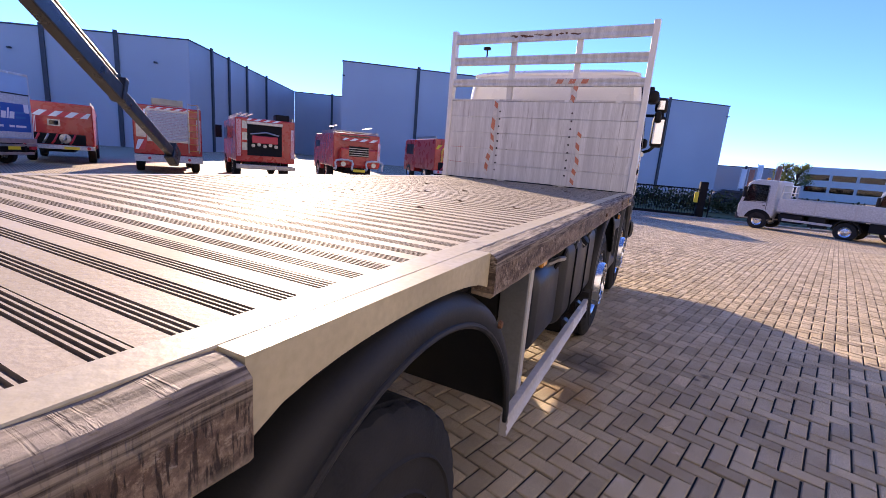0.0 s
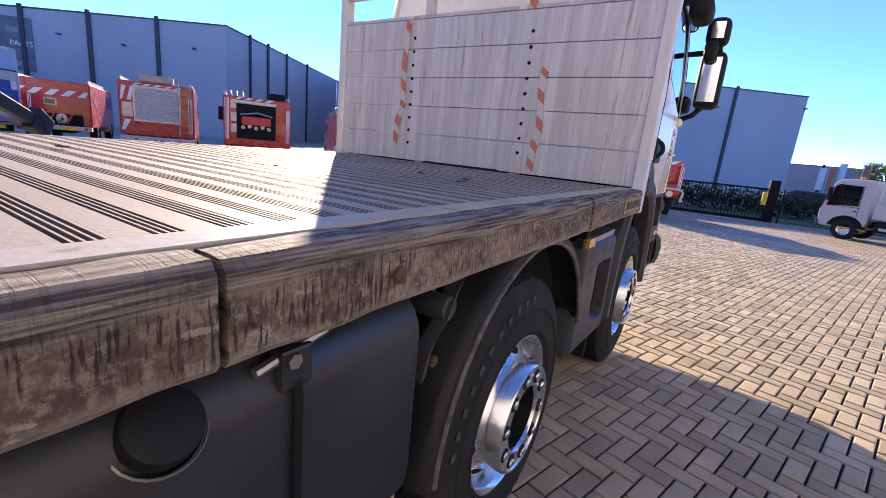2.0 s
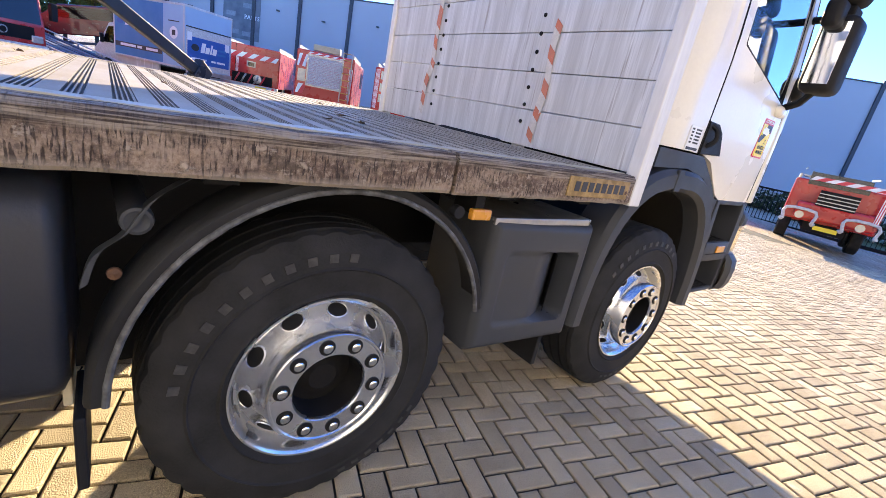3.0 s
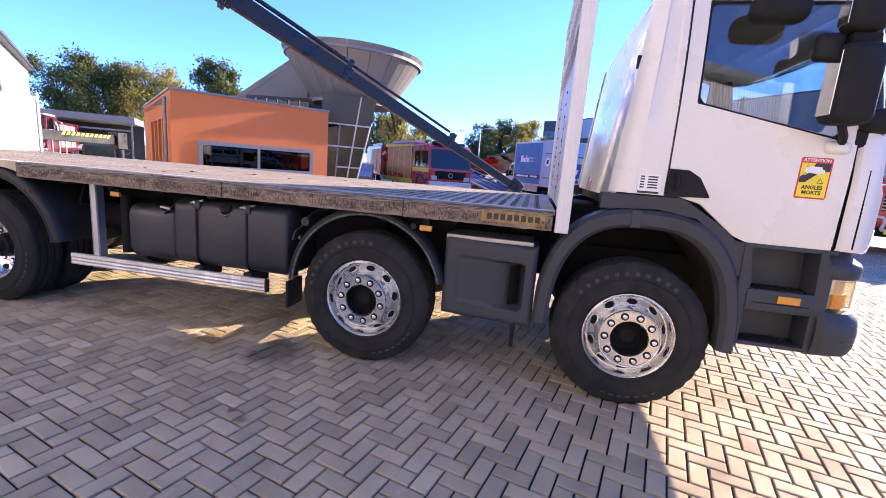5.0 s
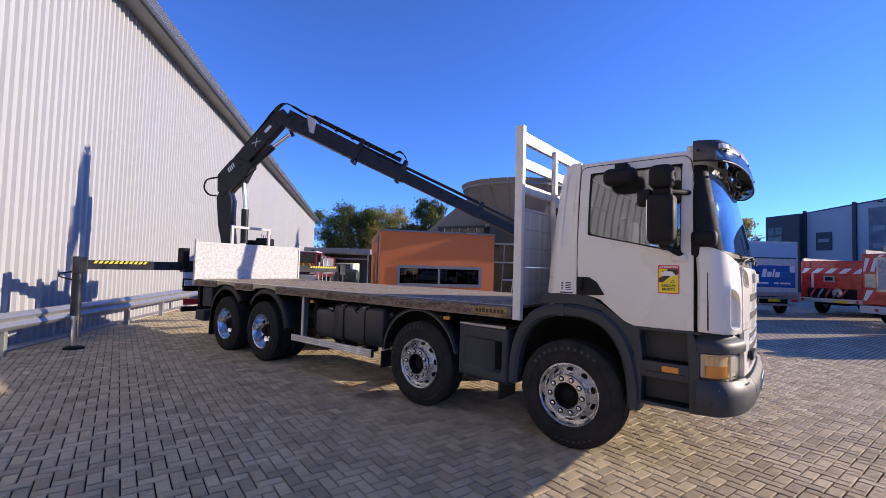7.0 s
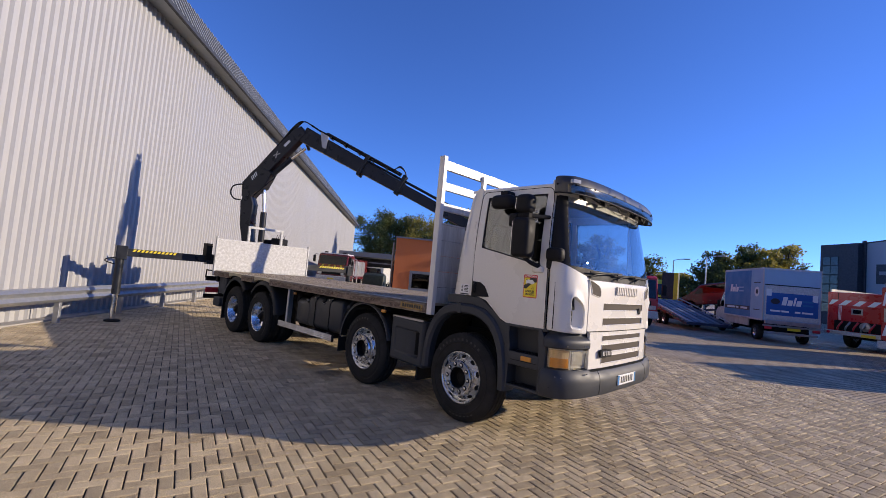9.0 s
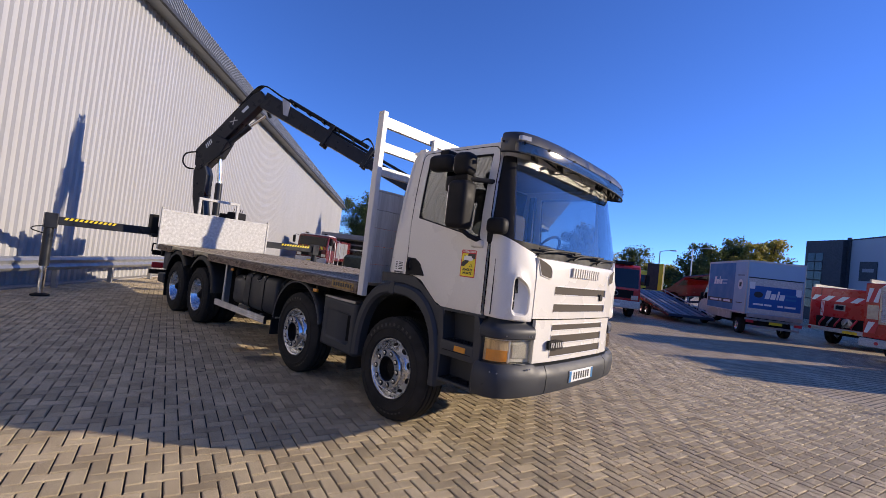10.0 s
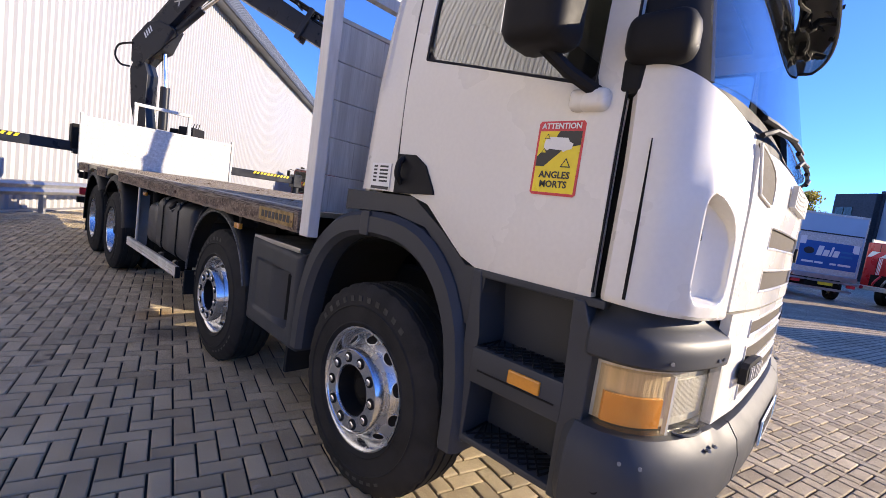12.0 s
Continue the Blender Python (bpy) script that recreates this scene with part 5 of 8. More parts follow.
for text, size, z, m_ in (("ATTENTION", 0.0255, 1.772, PLATE_WHITE), ("ANGLES", 0.031, 1.612, PLATE_BLACK), ("MORTS", 0.031, 1.581, PLATE_BLACK)):
    lettering("sticker_text", text, size, Matrix.Translation((1.2066, 0.883, z)) @ pose(0, 0, 0, 90, 0, 90), m_, sticker, 0.0003, bold=size * 0.028)
tare = part("weight_sticker", box(1.196, 1.2035, -0.095, 0.045, 1.495, 1.62), PLATE_WHITE, truck, "white weight sticker with rows of dark print")
for k in range(5):
    for j in range(2):
        part("print_row", box(1.2036, 1.2040, (-0.08, -0.035)[j], (-0.055, 0.025)[j], 1.600 - k * 0.017, 1.609 - k * 0.017), PLATE_BLACK, tare)
part("print_row", box(1.2036, 1.2040, -0.09, 0.04, 1.498, 1.512), PLATE_BLACK, tare)

# ---- chassis side: box, tanks, guard, fenders ----
def bump_panel(y, w):
    """The locker's outer face: rounded rim, and a panel that sinks towards its slot."""
    z = 0.50 + 0.59 * w - 0.04 * (y + 1.3)
    edge = min(y + 1.325, -0.66 - y, 0.59 * w, 0.59 * (1 - w))
    x = 1.205 - 0.035 * max(0.0, 1 - edge / 0.035) ** 2
    cy, cz, hy, hz_, r = -0.985, 0.785, 0.235, 0.165, 0.03
    qy, qz = abs(y - cy) - (hy - r), abs(z + 0.04 * (y + 1.3) - cz) - (hz_ - r)
    d = math.hypot(max(qy, 0), max(qz, 0)) + min(max(qy, qz), 0) - r
    k = min(1.0, max(0.0, 0.5 - d / 0.022))
    u = min(1.0, max(0.0, (y - (cy - hy)) / (2 * hy)))
    return (x - k * k * (3 - 2 * k) * (0.010 + 0.12 * max(0.0, (u - 0.45) / 0.55) ** 1.5), y, z)


locker = part("side_locker", sheet(bump_panel, span(-1.325, -0.66, 60), span(0, 1, 50), (-0.35, 0, 0)), GREY_PLASTIC, truck, "grey moulded side locker", smooth=True)
part("locker_slot", sheet(lambda y, z: (1.092 + 0.9 * (-0.762 - y) * (y < -0.78), y, z - 0.04 * (y + 1.3)), [-0.845, -0.80, -0.772], span(0.64, 0.93, 4), (-0.004, 0, 0)), BLACK, locker, "dark slot of the locker")
part("locker_top", box(0.86, 1.19, -1.32, -0.70, 1.065, 1.095, 0.004), STEEL, truck, "ribbed metal step plate")
part("mud_flap", box(0.82, 1.16, -0.80, -0.77, 0.30, 0.60, 0.004), BLACK_PLASTIC, truck)


def tank(y0, y1, x0, x1, z0, z1, r=0.10):
    pts = []
    for cx, cz, a0 in ((x1 - r, z1 - r, 0), (x0 + r, z1 - r, 90), (x0 + r, z0 + r, 180), (x1 - r, z0 + r, 270)):
        pts += [(cx + r * math.cos(radians(a0 + a)), cz + r * math.sin(radians(a0 + a))) for a in (0, 18, 36, 54, 72, 90)]
    c = Vector(((x0 + x1) / 2, 0, (z0 + z1) / 2))
    loops = []
    for y, k in ((y0, 0.90), (y0 + 0.015, 0.97), (y0 + 0.03, 1.0), (y1 - 0.03, 1.0), (y1 - 0.015, 0.97), (y1, 0.90)):
        loops.append([(c.x + (x - c.x) * k, y, c.z + (z - c.z) * k) for x, z in pts])
    return rings(loops)


TANK = mat("dark satin tank paint", (0.014, 0.017, 0.024), 0.42, 0.0, (0.032, 0.033, 0.036), 0.4, 3, 0.08, 80, third=(0.09, 0.087, 0.083), third_at=0.72)
fuel = part("fuel_tank", tank(-3.63, -2.585, 0.62, 1.20, 0.60, 1.155), TANK, truck, "dark grey fuel tank", smooth=True)
for y in (-3.40, -2.94):
    part("tank_strap", tank(y - 0.022, y + 0.022, 0.61, 1.209, 0.59, 1.164), BLACK, fuel, smooth=True)
    part("strap_bracket", box(0.95, 1.18, y - 0.035, y + 0.035, 0.50, 0.60, 0.01), BLACK, fuel)
    part("strap_buckle", box(1.172, 1.205, y - 0.030, y + 0.030, 1.075, 1.145, 0.006), TANK, fuel)
    part("strap_bolt", rod((1.19, y - 0.065, 1.120), (1.19, y + 0.065, 1.150), 0.009, n=8), STEEL, fuel)
    part("strap_nut", rod((1.192, y - 0.012, 1.128), (1.215, y - 0.012, 1.128), 0.013, n=6), STEEL, fuel)
    part("strap_foot", prism([(1.19, 0.60), (1.215, 0.585), (1.12, 0.50), (1.06, 0.50), (1.06, 0.53)], "y", y - 0.03, y + 0.03), TANK, fuel)
tip = Matrix.Translation((1.158, -3.13, 1.072)) @ Matrix.Rotation(radians(-42), 4, "Y")
part("filler_neck", lathe([(-0.02, 0.058), (0.030, 0.054)], tip, n=22), GREY_PLASTIC, fuel, smooth=True)
part("filler_ring", lathe([(0.031, 0.0565), (0.0335, 0.0590), (0.036, 0.0565)], tip, n=24, closed=True), STEEL, fuel, smooth=True)
part("filler_cap", lathe([(0.036, 0.050), (0.060, 0.046), (0.066, 0.030), (0.066, 0.0)], tip, n=20), BLACK_PLASTIC, fuel, smooth=True)
# unseen far-side tank, added so its shadow covers the ground beneath the truck
part("fuel_tank", tank(-4.0, -2.5, -1.20, -0.62, 0.47, 1.155), TANK, truck, "dark grey fuel tank", smooth=True)
# added black sheet: stands in for the deep shade under the bed
part("inner_plate", box(0.70, 0.73, -2.66, -1.95, 0.42, 1.17), BLACK, truck, "black plate added behind the mudguard for the dark underside")
urea = part("rear_tank", tank(-4.12, -3.645, 0.66, 1.165, 0.59, 1.06), TANK, truck, "small dark side tank", smooth=True)
part("filler_cap", rod((1.0, -3.72, 1.05), (1.04, -3.70, 1.12), 0.05, n=16), BLACK_PLASTIC, urea, smooth=True)
part("tank_cock", tube([(1.12, -3.80, 1.03), (1.17, -3.76, 1.06), (1.18, -3.66, 1.05)], 0.016, 6), STEEL, urea)
part("hose", tube(arc_points([(1.0, -3.55, 1.12), (1.17, -3.60, 1.10), (1.15, -3.75, 1.0)], 5), 0.012, 6), BLACK, urea)
guard = part("side_guard", prism([(1.205, 0.475), (1.235, 0.475), (1.24, 0.487), (1.233, 0.50), (1.24, 0.515), (1.233, 0.53), (1.24, 0.545), (1.235, 0.572), (1.205, 0.572)], "y", -4.66, -2.755), ALU, truck, "pale aluminium side guard rail")
part("guard_cap", box(1.202, 1.243, -2.757, -2.735, 0.470, 0.577, 0.004), BLACK_PLASTIC, guard)
for y in (-4.36,):
    part("guard_post", box(1.08, 1.200, y - 0.10, y - 0.085, 0.50, 1.21, 0.003), FRAME_GREY, guard, "grey bracket plate")
    part("guard_post", box(1.185, 1.204, y - 0.084, y - 0.035, 0.48, 1.20, 0.004), ALU, guard)
part("exhaust_pipe", rod((1.05, -4.24, 0.60), (1.05, -4.24, 1.17), 0.05, n=14), BLACK, truck, smooth=True)
for y, x in ((-4.20, 1.20), (-1.465, 1.262)):
    lampb = part("side_marker", box(x - 0.027, x, y - 0.045, y + 0.045, 1.105, 1.145, 0.006), AMBER, truck, "amber side marker")
    part("marker_bracket", box(1.12, x - 0.024, y - 0.02, y + 0.02, 1.12, 1.22), BLACK, lampb)
part("light_socket", rod((1.22, -1.56, 1.13), (1.25, -1.56, 1.13), 0.022, n=12), BLACK_PLASTIC, truck)


FENDER = mat("black rubbery mudguard", (0.012, 0.0125, 0.014), 0.5, 0, (0.024, 0.024, 0.024), 0.4, 6, 0.06, 120, third=(0.07, 0.062, 0.055), third_at=0.70)
FENDER.node_tree.nodes["Principled BSDF"].inputs["Specular IOR Level"].default_value = 0.25


WORN_EDGE = mat("scuffed grey mudguard edge", (0.16, 0.16, 0.16), 0.6, 0, (0.05, 0.05, 0.05), 0.5, 25, 0.2, 90)


def fender(yc, zc, r0, a0, a1, x0, x1, thick=False):
    """A bent mudguard shell over a wheel; its outer edge rolls over and down."""
    us = span(radians(a0), radians(a1), 28)
    k = 1 if x1 > 0 else -1
    roll = [(0.075, 0.0), (0.045, 0.006), (0.022, 0.016), (0.006, 0.034), (0.0, 0.060), (0.004, 0.085)] if thick else [(0.03, 0.0), (0.012, 0.004), (0.0, 0.016), (0.0, 0.045)]
    line = [(x0, 0.0)] + [(x1 - k * dx, dr) for dx, dr in roll]

    def at(a, i):
        x, dr = line[i]
        return (x, yc + (r0 - dr) * math.cos(a), zc + (r0 - dr) * math.sin(a))
    f = part("fender", sheet(at, us, range(len(line)), lambda a, i: (-k * 0.004, -0.008 * math.cos(a), -0.008 * math.sin(a))), FENDER, truck, "black plastic mudguard", smooth=True)
    part("rolled_edge", tube([Vector(at(a, len(line) - 1)) for a in us], 0.009, 8), FENDER if thick else WORN_EDGE, f, smooth=True)
    if thick:
        part("fender_bolt", lathe([(0.0, 0.014), (0.010, 0.012), (0.012, 0.0)], Matrix.Translation((x1 - k * 0.002, *at(us[9], 4)[1:])), n=10), RUST, f)
    return f


for side in (1, -1):
    xs = (0.86, 1.225) if side > 0 else (-1.225, -0.86)
    fx1 = xs[1] if side > 0 else xs[0]
    fender(-1.93, 0.585, 0.637, 13, 178, side * 1.09, fx1)
    fender(-5.44, 0.56, 0.715, 8, 141, side * 0.60, side * 1.272, True)
    fender(-6.86, 0.555, 0.715, 40, 190, side * 0.60, side * 1.272, True)
part("fender_stay", rod((0.5, -2.47, 1.075), (1.165, -2.45, 1.065), 0.034, n=18), GREY_PLASTIC, truck, "grey tube that holds the mudguard", smooth=True)
part("stay_end", lathe([(0.0, 0.0), (0.0, 0.018), (0.004, 0.026), (0.002, 0.033), (-0.012, 0.036), (-0.03, 0.036), (-0.03, 0.03)], Matrix.Translation((1.172, -2.45, 1.065)), n=20), GREY_PLASTIC, truck, smooth=True)
strap = arc_points([(1.165, -2.345, 1.170), (1.168, -2.425, 1.112), (1.17, -2.480, 1.030), (1.17, -2.535, 0.980), (1.17, -2.560, 0.905)], 6)
part("stay_clamp", rings([[p + Vector((0.012, 0, 0)), p + Vector((0.012, 0.016, 0.012)), p + Vector((-0.03, 0.016, 0.012)), p + Vector((-0.03, 0, 0))] for p in strap]), GREY_PLASTIC, truck, "bent grey strap of the mudguard", smooth=True)
part("stay_bolt", lathe([(0.0, 0.016), (0.008, 0.015), (0.011, 0.006), (0.011, 0.0)], Matrix.Translation((1.165, -2.495, 0.935)), n=12), RUST, truck, smooth=True)
part("fender_plate", box(1.02, 1.15, -2.605, -2.585, 0.575, 0.70, 0.004), EDGE_CREAM, truck, "small cream bracket plate")
part("fender_flap", box(1.00, 1.22, -2.585, -2.56, 0.36, 0.58, 0.006), BLACK_PLASTIC, truck)
part("fender_flap", box(0.62, 1.22, -7.66, -7.62, 0.22, 0.55, 0.006), BLACK_PLASTIC, truck)
part("valve_block", box(0.52, 0.85, -5.0, -4.75, 0.75, 1.05, 0.02), BLACK, truck)
part("air_tank", rod((0.75, -5.0, 0.85), (0.75, -4.3, 0.85), 0.13, n=18), BLACK, truck, smooth=True)
part("air_line", tube(arc_points([(1.0, -4.72, 1.20), (1.02, -4.76, 1.08), (1.0, -4.80, 0.98), (0.9, -4.7, 0.96)], 5), 0.012, 6), BLACK, truck)

# rear end below and behind the bed
part("rear_cross_beam", box(-1.15, 1.15, -9.25, -9.15, 1.02, 1.14, 0.01), BLACK, truck)
part("rear_cross_beam", box(-1.20, 1.20, -8.30, -8.20, 1.05, 1.30, 0.01), BLACK, truck)
part("under_run_bar", box(-1.15, 1.15, -9.30, -9.18, 0.55, 0.66, 0.01), BLACK, truck)
for x in (-0.75, 0.75):
    part("under_run_arm", box(x - 0.04, x + 0.04, -9.25, -9.15, 0.60, 1.10), BLACK, truck)
part("rear_locker", box(0.70, 1.16, -8.16, -7.72, 0.78, 1.18, 0.02), GREY_PLASTIC, truck)
part("rear_locker", box(0.86, 1.14, -8.52, -8.10, 0.44, 0.66, 0.02), GREY_PLASTIC, truck)
part("rear_lamp", box(0.80, 1.12, -9.26, -9.22, 0.70, 0.84, 0.01), SIGN_RED, truck)
part("grab_rail", tube([(1.12, -8.75, 1.30), (1.16, -9.18, 1.30), (1.16, -9.20, 1.10)], 0.018, 8), BLACK, truck)

# white board across the rear of the bed, with a small frame on top
board = part("rear_board", box(-1.23, 1.26, -8.346, -8.324, 1.30, 2.09), PANEL_WHITE, truck, "chalky white painted board across the rear of the bed")
for y0, y1 in ((-8.360, -8.347), (-8.323, -8.311)):
    part("board_sheet", box(-1.225, 1.255, y0, y1, 1.335, 2.09, 0.004), PANEL_WHITE, board)
part("board_rail", prism([(-8.375, 2.09), (-8.375, 2.130), (-8.355, 2.142), (-8.315, 2.142), (-8.305, 2.130), (-8.305, 2.09)], "x", -1.235, 1.262), PANEL_WHITE, board)
for x in (-1.255, 1.268):
    part("board_post", box(x - 0.020, x + 0.020, -8.378, -8.302, 1.20, 2.19, 0.005), PANEL_WHITE, board)
frame_pts = [(0.50, -8.345, 2.13), (0.50, -8.345, 2.53), (-0.40, -8.345, 2.53), (-0.40, -8.345, 2.13)]
for a, b in zip(frame_pts, frame_pts[1:]):
    part("board_frame", box(min(a[0], b[0]) - 0.03, max(a[0], b[0]) + 0.03, -8.375, -8.315, min(a[2], b[2]) - (0.03 if a[2] == b[2] else 0), max(a[2], b[2]) + 0.03 * (a[2] == b[2]) - 0.03 * (a[2] != b[2]), 0.006), PANEL_WHITE, board)


# ---- loader crane: it stands in one upright plane ----
CR = Matrix.Translation((-0.63, -8.3, 0)) @ Matrix.Rotation(math.atan2(0.764, -0.645), 4, "Z")
crane = thing("loader_crane", "dark grey folding loader crane reaching over the truck bed", "crane", CR)


def beam(p, q, h0, h1, w, name, material=CRANE, parent=crane, label=""):
    """A box beam in the crane's plane from (s, z) p to q with depths h0, h1 and width w."""
    d = (Vector(q) - Vector(p)).normalized()
    n = Vector((-d.y, d.x))
    pts = [Vector(p) + n * h0 / 2, Vector(q) + n * h1 / 2, Vector(q) - n * h1 / 2, Vector(p) - n * h0 / 2]
    return part(name, prism([(v.x, v.y) for v in pts], "y", -w / 2, w / 2, bevel=0.015), material, parent, label)


part("crane_base", box(-1.55, -0.65, -0.42, 0.42, 1.05, 1.75, 0.04), CRANE, crane)
part("slew_ring", lathe([(1.75, 0.0), (1.75, 0.30), (1.90, 0.30), (1.92, 0.22), (2.02, 0.22)], Matrix.Translation((-1.15, 0, 0)) @ Matrix.Rotation(-math.pi / 2, 4, "Y"), n=28), CRANE, crane, smooth=True)
col = [(-1.28, 1.95), (-1.42, 2.60), (-1.50, 3.30), (-1.42, 3.50), (-1.22, 3.50), (-1.12, 3.25), (-1.15, 2.65), (-1.04, 1.95)]
part("column", prism(col, "y", -0.16, 0.16, bevel=0.02), CRANE, crane, "curved crane column")
part("pivot_pin", rod((-1.33, -0.20, 3.42), (-1.33, 0.20, 3.42), 0.06, n=16), CRANE, crane)
knuckle = [(-1.48, 3.45), (-1.50, 3.86), (-1.20, 4.24), (-0.98, 4.30), (-0.66, 4.20), (-0.86, 3.74), (-1.12, 3.60), (-1.28, 3.34)]
part("boom_foot", prism(knuckle, "y", -0.17, 0.17, bevel=0.02), CRANE, crane)
part("first_boom", prism([(-1.36, 4.02), (-0.20, 5.46), (0.02, 5.60), (0.20, 5.40), (0.02, 5.20), (-0.70, 4.32), (-0.98, 4.00)], "y", -0.14, 0.14, bevel=0.02), CRANE, crane, "first crane boom")
for s, z, k in ((-0.99, 4.24, 0.10),):
    part("boom_plate", box(-k, k, -0.146, 0.146, -0.05, 0.05, m=Matrix.Translation((s + 0.09, 0, z - 0.08)) @ Matrix.Rotation(-0.87, 4, "Y")), PLATE_WHITE, crane, "pale plate with worn print")
along = Matrix.Rotation(-0.893, 4, "Y")
for k in range(4):
    part("boom_stroke", box(-0.014, 0.014, -0.003, 0.0, -0.055, 0.055, m=Matrix.Translation((-1.22 + 0.036 * k, -0.171, 3.98 + 0.045 * k)) @ Matrix.Rotation(-0.45, 4, "Y")), PLATE_WHITE, crane, "worn white stroke")
for a in (0.55, -0.55):
    part("boom_stroke", box(-0.012, 0.012, -0.003, 0.0, -0.11, 0.11, m=Matrix.Translation((-0.60, -0.141, 4.72)) @ along @ Matrix.Rotation(a + math.pi / 2, 4, "Y")), ALU, crane, "worn grey stroke")
part("boom_plate", box(-0.11, 0.11, -0.004, 0.0, -0.035, 0.035, m=Matrix.Translation((-0.33, -0.141, 5.06)) @ along), PLATE_WHITE, crane, "pale plate with worn print")
part("lift_ram", rod((-0.84, 0, 2.2), (-0.85, 0, 3.05), 0.085, n=14), CRANE, crane, smooth=True)
part("lift_rod", rod((-0.85, 0, 3.05), (-0.92, 0, 3.70), 0.045, n=12), CHROME, crane, smooth=True)
part("fold_ram", rod((-0.90, 0, 3.98), (-0.22, 0, 4.66), 0.075, n=14), CRANE, crane, smooth=True)
part("fold_rod", rod((-0.22, 0, 4.66), (0.16, 0, 4.98), 0.04, n=12), CHROME, crane, smooth=True)
part("link_arm", rod((0.05, 0.18, 5.30), (0.20, 0.18, 5.00), 0.045, n=10), CRANE, crane)
beam((0.10, 5.38), (1.95, 4.53), 0.44, 0.38, 0.26, "second_boom", label="second crane boom")
beam((1.80, 4.60), (3.10, 4.02), 0.36, 0.34, 0.22, "boom_stage")
beam((2.95, 4.08), (5.10, 3.11), 0.29, 0.27, 0.18, "boom_stage")
beam((4.90, 3.20), (7.40, 2.07), 0.24, 0.22, 0.145, "boom_stage")
beam((7.30, 2.12), (9.25, 1.24), 0.19, 0.17, 0.11, "boom_stage")
beam((9.15, 1.32), (9.40, 1.14), 0.34, 0.30, 0.16, "boom_head")
for s, z, h, w in ((1.92, 4.58, 0.66, 0.32), (3.02, 4.11, 0.60, 0.28), (5.02, 3.20, 0.42, 0.22), (7.38, 2.13, 0.34, 0.18)):
    part("boom_collar", box(-0.05, 0.05, -w / 2, w / 2, -h / 2, h / 2, 0.012, m=Matrix.Translation((s, 0, z + 0.02)) @ Matrix.Rotation(0.43, 4, "Y")), CRANE, crane)
for (s0, z0), (s1, z1), r in (((0.75, 5.46), (3.0, 4.43), 0.055), ((1.9, 4.80), (5.0, 3.42), 0.035), ((3.0, 4.30), (7.35, 2.34), 0.028)):
    part("extension_ram", rod((s0, 0.02, z0), (s1, 0.02, z1), r, n=12), CRANE, crane, smooth=True)
part("hose_guard", prism([(0.62, 5.46), (0.86, 5.34), (0.82, 4.98), (0.70, 5.02)], "y", -0.16, -0.145), ALU, crane, "pale plate on the boom")
for k in range(4):
    y = -0.10 + 0.06 * k
    part("hose", tube(arc_points([(-1.30, y, 4.1), (-0.6, y, 5.02), (-0.20, y, 5.58), (0.02, y, 5.74 + 0.02 * k), (0.30, y, 5.66), (0.60, y, 5.50), (1.2, y, 5.26), (2.9, y, 4.48)], 6), 0.016, 6), BLACK_PLASTIC, crane, smooth=True)
part("hose", tube(arc_points([(-1.45, -0.18, 3.80), (-1.72, -0.20, 3.72), (-1.78, -0.20, 3.52), (-1.66, -0.2, 3.36), (-1.48, -0.18, 3.34)], 6), 0.02, 6), BLACK_PLASTIC, crane, smooth=True)
part("hose", tube(arc_points([(-1.1, -0.19, 3.5), (-0.70, -0.22, 3.88), (-0.55, -0.2, 4.05), (-0.72, -0.18, 4.2)], 6), 0.014, 6), BLACK_PLASTIC, crane, smooth=True)
for s_, z_ in ((1.80, 4.42), (2.92, 3.95)):
    part("warning_triangle", prism([(s_ - 0.05, z_ - 0.04), (s_ + 0.05, z_ - 0.08), (s_ + 0.02, z_ + 0.03)], "y", -0.134, -0.131), FIRE_YELLOW, crane)
for k in range(5):
    s_ = 0.9 + 0.42 * k
    z_ = 5.40 - 0.455 * (s_ - 0.75) * 1.0
    part("hose_clip", box(s_ - 0.02, s_ + 0.02, -0.13, 0.13, z_ - 0.02, z_ + 0.03, 0.004), CRANE, crane)
for k in range(3):
    part("hose", tube(arc_points([(2.75, 0.05 * k - 0.05, 4.52), (2.95, 0.05 * k - 0.05, 4.62 + 0.03 * k), (3.12, 0.05 * k - 0.05, 4.50), (3.15, 0.05 * k - 0.05, 4.30)], 5), 0.013, 6), BLACK_PLASTIC, crane, smooth=True)
part("valve_bank", box(-0.62, -0.28, 0.15, 0.55, 1.95, 2.35, 0.03), BLACK_PLASTIC, crane)
part("valve_bank", box(-0.95, -0.60, 0.35, 0.70, 1.95, 2.30, 0.03), BLACK_PLASTIC, crane)
for k in range(5):
    part("lever", rod((-0.58 + 0.06 * k, 0.4, 2.35), (-0.58 + 0.06 * k, 0.44, 2.46), 0.008, n=6), BLACK, crane)

